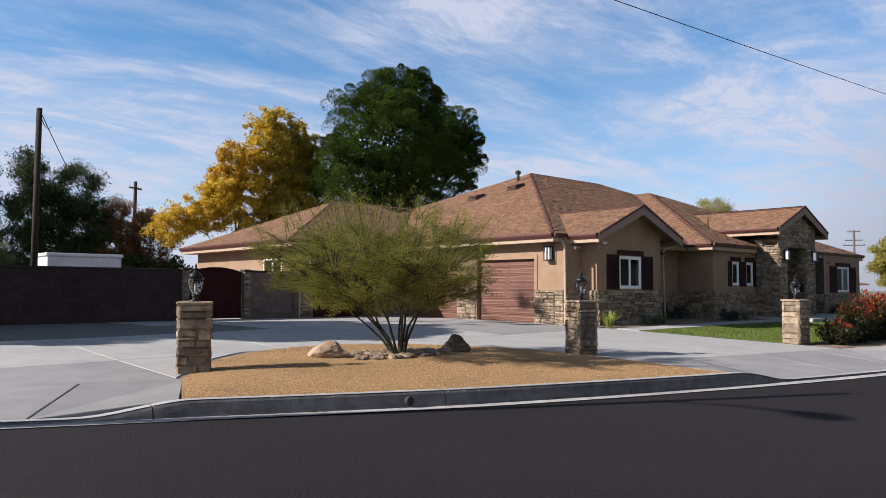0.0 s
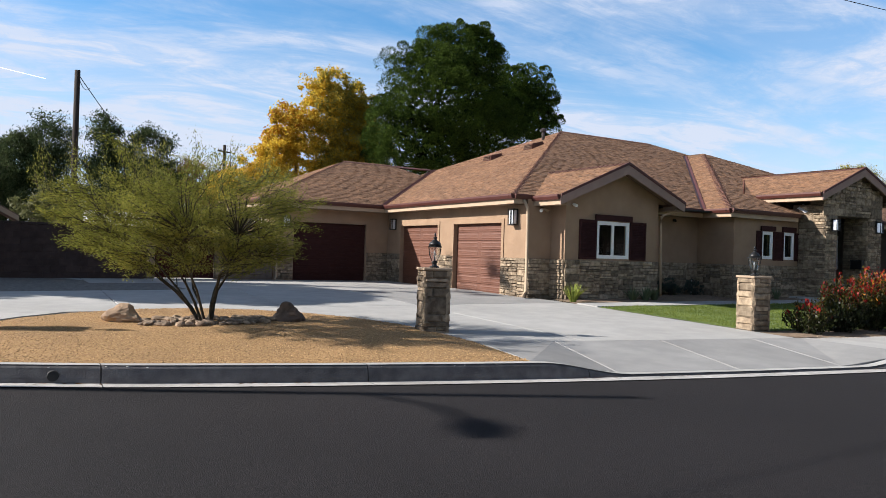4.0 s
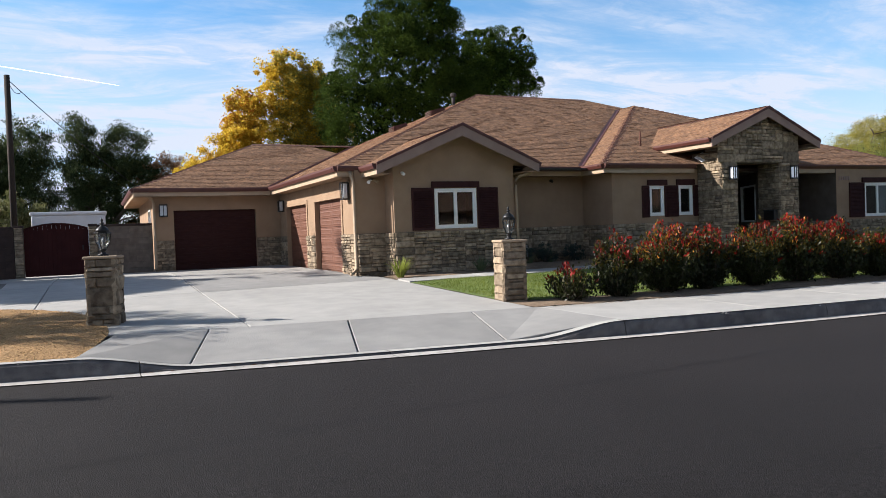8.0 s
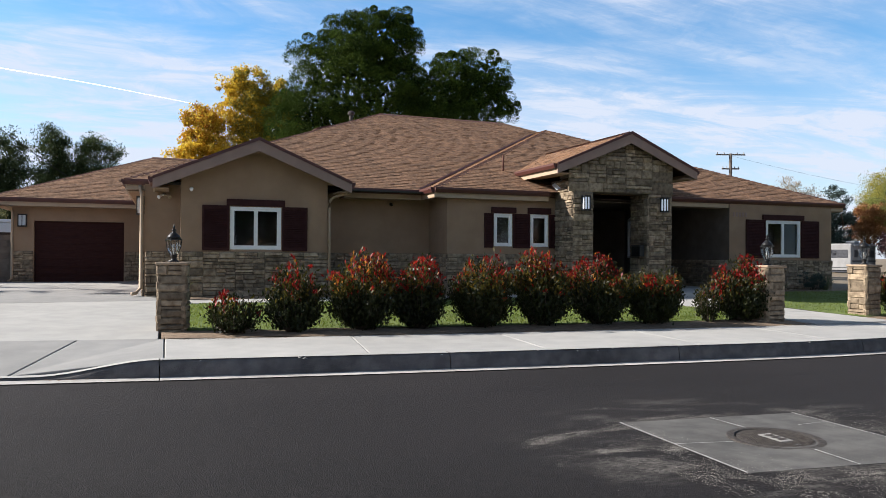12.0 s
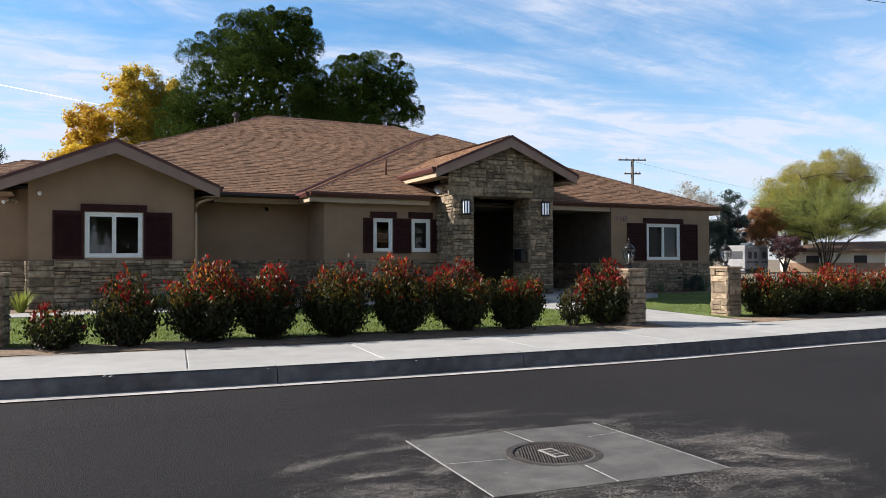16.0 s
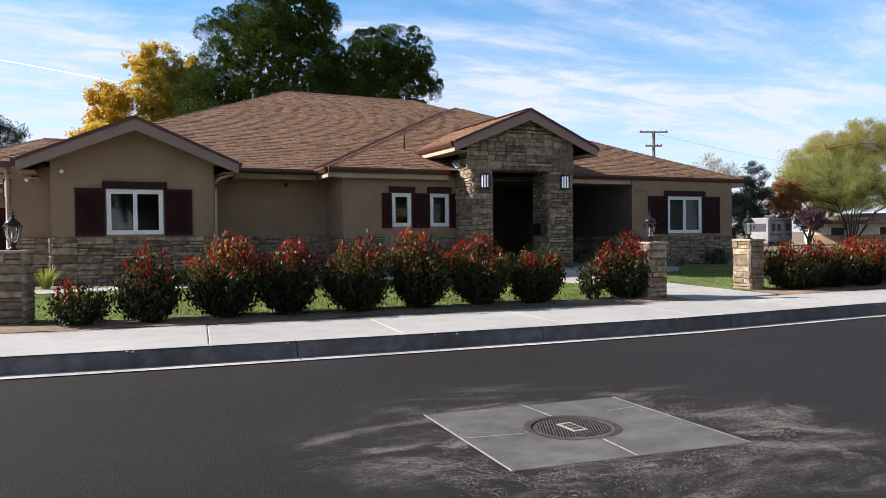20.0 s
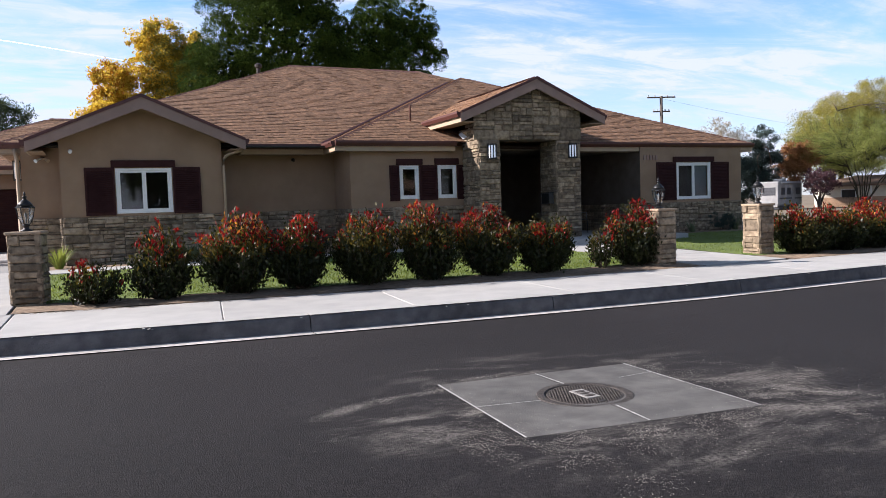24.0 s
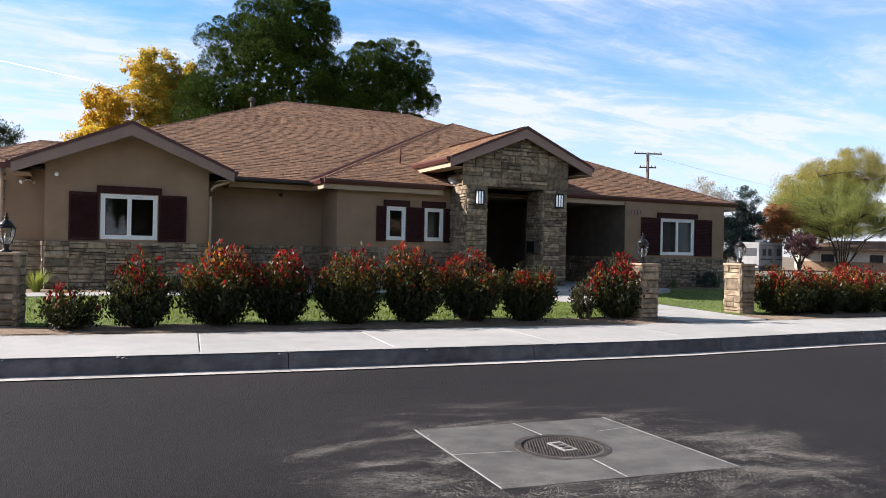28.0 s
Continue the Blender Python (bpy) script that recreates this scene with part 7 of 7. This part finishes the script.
for k, (x, y, h, w, red, orange, thin) in enumerate(SHRUBS):
    lab = "small green shrub with a few red tips in the soil strip" if h < 0.9 else "upright dark green shrub tipped with red young leaves" if orange < 0.2 else "upright green shrub tipped with red and orange leaves"
    shrub(x, y, h, w, 70 + k, red, orange, lab, thin)


def rosette(name, x, y, h, count, seed, material, label, wide=0.03):
    """A tuft of sword-shaped leaves, each a piece of its own."""
    rg = random.Random(seed)
    T = thing(name, None, label, "plant")
    T.location = (x, y, yard(x, y))
    for k in range(count):
        m = M()
        a, out = rg.uniform(0, 6.283), rg.uniform(0.1, 0.75)
        ln = h * rg.uniform(0.7, 1.1)
        c, s = math.cos(a), math.sin(a)
        w = wide * rg.uniform(0.7, 1.2)
        rowp = []
        for t in (0, 0.35, 0.7, 1.0):
            r = 0.05 + ln * out * t ** 1.3
            z = ln * t * (1 - 0.30 * out * t) - 0.02
            ww = w * (1 - t ** 2) + 0.001
            rowp.append([(c * r - s * ww, s * r + c * ww, z), (c * r + c * 0.3 * ww, s * r + s * 0.3 * ww, z - 0.3 * ww), (c * r + s * ww, s * r - c * ww, z)])
        m.add([p for rr in rowp for p in rr], [q for i in range(3) for q in ((3 * i, 3 * i + 1, 3 * i + 4, 3 * i + 3), (3 * i + 1, 3 * i + 2, 3 * i + 5, 3 * i + 4))])
        part("leaf", m, material, T, "", False, False)
    return T


rosette("yucca", 1.72, 8.72, 0.54, 90, 1, "yucca_leaves", "bright yellow-green tuft of sword leaves by the wall", 0.016)
for k, (x, y, h) in enumerate(((4.05, 8.9, 0.42), (4.5, 8.85, 0.46), (4.95, 8.95, 0.40))):
    rosette("agave", x, y, h, 26, 5 + k, "agave_leaves", "grey-green spiky agave in the planting bed", 0.035)
for k, (x, y, h) in enumerate(((6.2, 10.0, 0.5), (7.0, 10.1, 0.45), (9.2, 8.8, 0.4), (10.3, 8.8, 0.45), (18.4, 8.5, 0.5), (19.4, 8.5, 0.45), (21.2, 8.5, 0.6))):
    rosette("flax", x, y, h, 34, 15 + k, "agave_leaves", "dull green strappy plant in the planting bed", 0.014)

for k, (x, y, w, h) in enumerate(((5.85, 9.95, 0.45, 0.62), (6.75, 10.05, 0.42, 0.55), (7.75, 10.0, 0.40, 0.50), (9.0, 8.72, 0.34, 0.42), (18.2, 8.45, 0.42, 0.55), (20.6, 8.45, 0.5, 0.62))):
    tree("low_bush", (x, y, yard(x, y)), h, 0.015, [((x, y, yard(x, y) + h * 0.55), (w, 0.30, h * 0.48)), ((x + 0.25 * w, y - 0.05, yard(x, y) + h * 0.42), (w * 0.8, 0.26, h * 0.40))],
         40, 70, 0.05, "conifer_needles", "low dark grey-green bush against the stone base", 140 + k, (0.06, 0.14), 0.3, shell=0.1, lift=0.8)
for k, x in enumerate((6.30, 7.98)):
    tap = thing("hose_tap", None, "pale upright pipe with a hose tap by the wall", "tap", "taps along the house wall")
    tap.location = (x, 10.25, yard(x, 10.25))
    part("pipe", M().tube([(0, 0, -0.05), (0, 0, 0.52)], 0.014, 8), "white_metal", tap)
    part("spout", M().tube([(0, 0, 0.50), (0, -0.06, 0.50), (0, -0.09, 0.46)], [0.016, 0.016, 0.012], 8), "black_metal", tap)
    part("handle", M().lathe([(0.0, 0), (0.03, 0.0), (0.03, 0.012), (0.0, 0.014)], (0, 0, 0.54), 10), "black_metal", tap)

# ---------------------------------------------------------------- poles, wires, neighbours
def utility_pole(x, y, z, h, r, material, label, arms=()):
    P = thing("utility_pole", None, label, "utility pole")
    P.location = (x, y, z)
    part("pole", M().tube([(0, 0, -0.3), (0, 0, h * 0.5), (0, 0, h)], [r * 1.25, r * 1.1, r], 10), material, P, "", True)
    for az, half, turn in arms:
        c, s = math.cos(radians(turn)), math.sin(radians(turn))
        part("crossarm", M().tube([(-half * c, -half * s, az), (half * c, half * s, az)], 0.07, 6), material, P)
        for t in (-0.9, -0.45, 0.45, 0.9):
            part("insulator", M().lathe([(0.0, 0), (0.05, 0.0), (0.05, 0.14), (0.0, 0.16)], (t * half * c, t * half * s, az + 0.06), 8), "grey_metal", P)
    return P


def wire(name, a, b, sag, r, label):
    a, b = Vector(a), Vector(b)
    pts = [a.lerp(b, t) - Vector((0, 0, 4 * sag * t * (1 - t))) for t in spread(0, 1, 25)]
    return tagged(part(name, M().tube(pts, r, 5), "wire"), label, "cable")


utility_pole(-8.52, 32.4, 0.3, 9.3, 0.125, "pole_wood", "dark weathered wooden utility pole beyond the wall")
wire("service_wire", (-8.40, 32.4, 9.3), (-1.3, 45.6, 4.3), 0.25, 0.020, "black service wire hanging from the pole")
wire("service_wire", (-8.40, 32.38, 9.1), (-7.95, 32.7, 8.9), 0.22, 0.014, "short wire loop at the pole top")
utility_pole(5.5, 61.2, 0.3, 10.4, 0.14, "pole_wood", "dark utility pole with a crossarm behind the trees", [(9.8, 0.75, 30)])
utility_pole(50.0, 45.0, 0.0, 11.0, 0.14, "pole_wood_far", "brown utility pole with two crossarms behind the roof", [(10.9, 1.35, -20), (9.6, 0.8, -20)])
utility_pole(95.0, 35.0, -0.4, 10.4, 0.15, "pole_wood_far", "brown utility pole with three crossarms far up the street", [(10.2, 0.8, -60), (9.0, 1.1, -60), (8.3, 1.4, -60)])
utility_pole(-30, -1.25, 0.1, 6.5, 0.13, "pole_wood", "wooden utility pole down the street")
utility_pole(60, 5.94, -0.2, 12.4, 0.13, "pole_wood", "wooden utility pole up the street")
tagged(part("street_wire", M().tube([(-30, -1.2, 5.7), (-18, 1.6, 5.95), (-8, 3.02, 6.52), (0, 3.37, 7.16), (10, 3.79, 7.97), (20, 4.22, 8.78), (40, 5.08, 10.39), (60, 5.94, 12.0)], 0.008, 6), "wire"), "thin overhead cable along the street", "cable")
wire("far_wire", (50, 45, 10.8), (110, 60, 9.5), 0.8, 0.008, "thin far overhead cable")

# street lamp up the street
lamp = thing("street_lamp", None, "street lamp on a wooden pole beside the kerb", "street lamp")
LX, LY = -20.2, 7.35
lamp.location = (LX, LY, 0.15)
part("pole", M().tube([(0, 0, -0.2), (0, 0, 9.3)], [0.13, 0.09], 10), "pole_wood", lamp)
part("arm", M().tube([(0, 0, 7.6), (-0.25, -0.7, 8.0), (-0.5, -1.5, 8.1)], 0.04, 8), "grey_metal", lamp)
part("head", M().tube([(-0.42, -1.2, 8.10), (-0.52, -1.6, 8.10), (-0.64, -2.0, 8.06)], [0.07, 0.15, 0.09], 10), "grey_metal", lamp)

# white neighbouring house and shed
nb = thing("neighbour_house", None, "white stucco neighbouring house with a brown gabled roof", "house")
nb.location = (-16.0, 32.0, 0.3)
part("wall", M().add([(-8, 0, 0), (4.3, 0, 0), (4.3, 0, 2.4), (0.2, 0, 4.75), (-8, 0, 4.75), (-8, 8, 0), (4.3, 8, 0), (4.3, 8, 2.4), (0.2, 8, 4.75), (-8, 8, 4.75)],
                     [(0, 1, 2, 3, 4), (9, 8, 7, 6, 5), (1, 6, 7, 2), (0, 4, 9, 5)]), "white_wall", nb)
part("roof", M().add([(5.3, -0.8, 2.35), (5.3, 9, 2.35), (0.6, 9, 5.05), (0.6, -0.8, 5.05), (5.3, -0.8, 2.2), (5.3, 9, 2.2), (0.6, 9, 4.9), (0.6, -0.8, 4.9)],
                     [(0, 1, 2, 3), (7, 6, 5, 4), (0, 3, 7, 4), (1, 5, 6, 2), (0, 4, 5, 1)]), "brown_roof", nb)
part("roof", M().add([(0.6, -0.8, 5.05), (0.6, 9, 5.05), (-9, 9, 5.3), (-9, -0.8, 5.3), (0.6, -0.8, 4.9), (0.6, 9, 4.9), (-9, 9, 5.1), (-9, -0.8, 5.1)],
                     [(0, 1, 2, 3), (7, 6, 5, 4), (0, 3, 7, 4), (1, 5, 6, 2), (0, 4, 5, 1)]), "brown_roof", nb)
part("barge_board", M().add([(5.3, -0.82, 2.3), (0.6, -0.82, 5.0), (0.6, -0.82, 4.75), (5.3, -0.82, 2.08)], [(0, 1, 2, 3)]).add([(0.6, -0.82, 5.0), (-9, -0.82, 5.2), (-9, -0.82, 4.98), (0.6, -0.82, 4.75)], [(0, 1, 2, 3)]), "trim_tan", nb)
shed = thing("trailer", None, "white flat-topped trailer standing beyond the garden wall", "trailer")
shed.location = (-6.2, 33.0, 0.3)
part("body", M().box(-1.65, 1.65, 0, 2.2, 0.3, 2.62, 0.03), "white_metal", shed)
part("roof", M().box(-1.72, 1.72, -0.06, 2.26, 2.625, 2.80, 0.04), "white_metal", shed)
for k in range(7):
    part("rib", M().box(-1.5 + k * 0.5, -1.46 + k * 0.5, -0.02, -0.002, 0.4, 2.6), "white_metal", shed)
for k in (-0.7, 0.7):
    part("wheel", M().tube([(k, -0.05, 0.33), (k, 0.2, 0.33)], 0.33, 16), "tyre", shed)


def travel_trailer():
    T = thing("travel_trailer", None, "white travel trailer with grey windows parked far off", "trailer")
    T.matrix_basis = Matrix.Translation((67.0, 45.2, -0.25)) @ Matrix.Rotation(radians(20), 4, "Z")
    part("body", M().box(-3.2, 3.0, 0, 2.4, 0.7, 3.15, 0.12), "rv_body", T)
    part("stripe", M().box(-3.1, 2.9, -0.012, -0.002, 1.35, 1.5), "rv_stripe", T)
    for x0, x1 in ((-2.6, -1.7), (-1.1, -0.2), (1.2, 2.4)):
        part("window", M().box(x0, x1, -0.02, -0.003, 1.8, 2.5), "rv_stripe", T)
    part("window", M().box(-3.22, -3.203, 0.35, 2.05, 1.75, 2.55), "rv_stripe", T)
    part("bumper", M().box(-3.32, -3.21, 0.1, 2.3, 0.55, 0.75, 0.02), "grey_metal", T)
    part("door", M().box(0.2, 0.85, -0.03, -0.003, 0.9, 2.75, 0.01), "rv_body", T)
    part("awning", M().tube([(-2.9, -0.1, 2.95), (2.7, -0.1, 2.95)], 0.07, 8), "grey_metal", T)
    part("air_conditioner", M().box(-0.6, 0.6, 0.7, 1.6, 3.155, 3.45, 0.08), "rv_body", T)
    for k in (-0.6, 0.4):
        part("wheel", M().tube([(k, -0.03, 0.38), (k, 0.25, 0.38)], 0.38, 14), "tyre", T)
    part("skirt", M().box(-3.2, 3.0, 0.05, 2.3, 0.35, 0.69), "rv_stripe", T)


travel_trailer()


def far_house():
    H = thing("far_house", None, "low cream house with brick base across the far street", "house")
    H.matrix_basis = Matrix.Translation((76.3, 49.4, -0.1)) @ Matrix.Rotation(radians(-48), 4, "Z")
    part("wall", M().box(0, 22, 0, 8, 0, 2.4), "cream_wall", H)
    part("brick_base", M().box(-0.05, 22, -0.06, 0, 0, 1.15), "paver_red", H)
    part("roof", M().add([(-0.7, -1.3, 2.35), (22.7, -1.3, 2.35), (22.7, 9, 2.35), (-0.7, 9, 2.35), (4, 4, 3.6), (18, 4, 3.6), (-0.7, -1.3, 2.55), (22.7, -1.3, 2.55), (22.7, 9, 2.55), (-0.7, 9, 2.55)],
                         [(0, 3, 2, 1), (6, 7, 5, 4), (7, 8, 5), (8, 9, 4, 5), (9, 6, 4), (0, 1, 7, 6), (1, 2, 8, 7), (2, 3, 9, 8), (3, 0, 6, 9)]), "brown_roof", H)
    for x in (2.2, 7.0, 11.5):
        w = part("window", M().box(x, x + 1.5, -0.04, -0.004, 0.95, 2.05), "vinyl", H)
        part("pane", M().box(x + 0.08, x + 1.42, -0.06, -0.042, 1.03, 1.97), "dark_room", w)
    for x in (5.0, 10.0, 14.5):
        part("porch_post", M().box(x, x + 0.14, -1.1, -0.96, 0, 2.34), "vinyl", H)


far_house()
def patio_chair(x, y, z, turn):
    C = thing("patio_chair", None, "dark metal patio chair standing in the shaded porch", "chair")
    C.matrix_basis = Matrix.Translation((x, y, z)) @ Matrix.Rotation(radians(turn), 4, "Z")
    part("seat", M().box(-0.24, 0.24, -0.23, 0.23, 0.42, 0.45, 0.008), "black_metal", C)
    rest = part("backrest", M().tube([(-0.23, 0.22, 0.44), (-0.23, 0.27, 0.86), (0.0, 0.29, 0.92), (0.23, 0.27, 0.86), (0.23, 0.22, 0.44)], 0.014, 6), "black_metal", C)
    for k in range(4):
        part("slat", M().box(-0.15 + 0.09 * k, -0.12 + 0.09 * k, 0.235, 0.255, 0.46, 0.86), "black_metal", rest)
    for px in (-0.22, 0.22):
        for py in (-0.21, 0.21):
            part("leg", M().tube([(px, py, 0.42), (px * 1.06, py * 1.08, 0.0)], 0.014, 6), "black_metal", C)
        part("armrest", M().tube([(px, -0.2, 0.43), (px, -0.2, 0.64), (px, 0.24, 0.66)], 0.012, 6), "grey_metal", C)


patio_chair(15.95, 9.75, 0.502, 20)

# crumbs of concrete along the kerb's edge and soil spilled on the slabs
def crumbs():
    r = random.Random(44)
    m, d = M(), M()
    for k in range(40):
        x = r.uniform(1.6, 22) if k % 3 else r.uniform(-12.8, -5.8)
        y, q = face(x) + r.uniform(0.036, 0.058), r.uniform(0.003, 0.013)
        z = curb_top(x) - r.uniform(0.0, 0.02)
        m.add([(x - q * 1.6, y - 0.008, z - q * 0.5), (x + q * 1.4, y - 0.010, z - q * 0.4), (x + q, y, z + q * 0.45), (x - q, y + 0.004, z + q * 0.4), (x, y - 0.016, z)],
              [(0, 1, 4), (1, 2, 4), (2, 3, 4), (3, 0, 4)])
    for k in range(2600):
        x = r.uniform(1.7, 12.6)
        y = back(x) - abs(r.gauss(0, 0.06 if k % 2 else 0.03)) + 0.01 - (0.12 * r.random() if x < 3.2 else 0)
        z, q = yard(x, y) + 0.007, r.uniform(0.003, 0.010)
        d.add([(x - q, y - q, z), (x + q, y - q * 0.6, z), (x, y + q, z), (x, y, z + q * 0.5)], [(0, 1, 3), (1, 2, 3), (2, 0, 3)])
    lit = M()
    for k in range(190):
        x = r.choice((-11.7, -10.6, -10.55, -8.6, -8.1, -4.6, -3.2, 0.4, 6.5, 12.0)) + r.gauss(0, 0.22)
        y, a, ln = face(x) + r.gauss(-0.03, 0.022), r.uniform(0, 3.14), r.uniform(0.008, 0.034)
        c, sn, z = math.cos(a) * ln, math.sin(a) * ln * 0.5, 0.008
        lit.add([(x - c, y - sn, z), (x + sn * 0.5, y - c * 0.2, z + 0.006), (x + c, y + sn, z + 0.004), (x - sn * 0.5, y + c * 0.2, z + 0.009)], [(0, 1, 2, 3)])
    tagged(part("leaf_litter", lit, "rust_leaves", None, fix=False), "dry brown leaf litter caught along the gutter", "litter", "", "stuff")
    tagged(part("kerb_crumbs", m, "gutter", None, fix=False), "pale chips of concrete along the kerb edge", "crumbs", "", "stuff")
    tagged(part("spilled_soil", d, "soil", None, fix=False), "brown soil crumbs spilled onto the pavement edge", "soil", "", "stuff")


crumbs()

# contrail, high and far; its own glow stands in for sunlight
def sky_point(az, el, far=3800.0):
    a, e = radians(az), radians(el)
    return Vector((math.sin(a) * math.cos(e), math.cos(a) * math.cos(e), math.sin(e))) * far


ca, cb, cc = sky_point(-14.0, 12.3), sky_point(-5.0, 11.75), sky_point(1.8, 10.95)
structure("contrail", M().add([ca, cb, cc, cc + Vector((0, 0, 2)), cb + Vector((0, 0, 4)), ca + Vector((0, 0, 5))], [(0, 1, 4, 5), (1, 2, 3, 4)]), "cloud_white", "thin white aircraft trail high in the sky", fix=False, category="contrail")


def palm(x, y, h, seed, big=1.0):
    """A fan palm with a shaggy skirt of dead leaves below its crown."""
    P = thing("palm_tree", None, "tall fan palm with a shaggy skirt of dead fronds", "palm")
    P.location = (x, y, yard(x, y))
    rg = random.Random(seed)
    part("trunk", M().tube([(0, 0, -0.2), (0.03, 0, h * 0.5), (0, 0, h)], [0.24, 0.19, 0.17], 12), "bark", P, "", True)
    for k in range(64):
        a = rg.uniform(0, 6.283)
        dead = k < 38
        z0 = h - rg.uniform(0.1, 2.2) * big if dead else h + rg.uniform(-0.1, 0.3)
        el = rg.uniform(-1.25, -0.75) if dead else rg.uniform(-0.5, 1.1)
        ln = (rg.uniform(0.5, 0.8) if dead else rg.uniform(0.9, 1.3)) * big
        d = Vector((math.cos(a) * math.cos(el), math.sin(a) * math.cos(el), math.sin(el)))
        o = Vector((0.12 * math.cos(a), 0.12 * math.sin(a), z0))
        e = o + d * ln
        side = Vector((-math.sin(a), math.cos(a), 0))
        m = M().tube([o, e], [0.014, 0.008], 4)
        for i in range(17):
            f = (i - 8) / 8
            w = (d + side * f * 1.2 + Vector((0, 0, -0.25 * abs(f) - (0.45 if dead else 0.2)))).normalized()
            t = e + w * rg.uniform(0.5, 0.75) * big
            q = (side * 0.018 + Vector((0, 0, 0.012))) * big
            m.add([e, e.lerp(t, 0.4) + q, t, e.lerp(t, 0.4) - q], [(0, 1, 2, 3)])
        part("frond", m, "palm_dead" if dead else "palm_leaves", P, "", False, False)


leafmat("palm_dead", (0.035, 0.024, 0.016), (0.07, 0.05, 0.03), 0.8, 0.15)
palm(-15.55, 20.6, 8.75, 7, 1.5)

# ---------------------------------------------------------------- the far side of the street, behind the viewer: unseen, added to block sky light and fill reflections
def street_house(x, y, w, seed):
    H = thing("street_house", None, "low stucco house with a brown hipped roof across the street", "house", "houses across the street")
    H.location = (x, y, 0.1)
    part("wall", M().box(-w / 2, w / 2, -9, 0, 0, 2.8), "cream_wall" if seed % 2 else "stucco", H)
    part("roof", M().add([(-w / 2 - 0.6, -9.6, 2.75), (w / 2 + 0.6, -9.6, 2.75), (w / 2 + 0.6, 0.6, 2.75), (-w / 2 - 0.6, 0.6, 2.75), (-w / 2 + 4.4, -4.5, 5.2), (w / 2 - 4.4, -4.5, 5.2)],
                         [(0, 1, 5, 4), (1, 2, 5), (2, 3, 4, 5), (3, 0, 4), (3, 2, 1, 0)]), "brown_roof", H)
    for k in (-0.3, 0.05, 0.32):
        wn = part("window", M().box(k * w - 0.7, k * w + 0.7, 0.002, 0.05, 0.9, 2.1), "vinyl", H)
        part("pane", M().box(k * w - 0.62, k * w + 0.62, 0.052, 0.06, 0.98, 2.02), "dark_room", wn)
    part("garage_door", M().box(-w * 0.48, -w * 0.48 + 2.6, 0.003, 0.06, 0, 2.1), "white_metal", H)


for k, (x, y, w) in enumerate(((-27, -14, 15), (-6, -23, 17), (16, -23.5, 17), (38, -22, 16))):
    street_house(x, y, w, k)
for k, (x, y, h) in enumerate(((-17, -15.5, 8), (-12, -27, 10), (5, -17.5, 8), (6, -31, 11), (27, -18, 9), (26, -31, 10), (47, -19, 9), (-38, -16, 9))):
    tree("street_tree", (x, y, 0.1), h, 0.2, [((x, y, h * 0.66), (3.4, 3.2, h * 0.30)), ((x + 1.5, y, h * 0.5), (2.6, 2.4, h * 0.22))], 60, 60, 0.42, "dark_leaves", "leafy street tree across the road", 80 + k, (0.6, 1.1), 0.5)
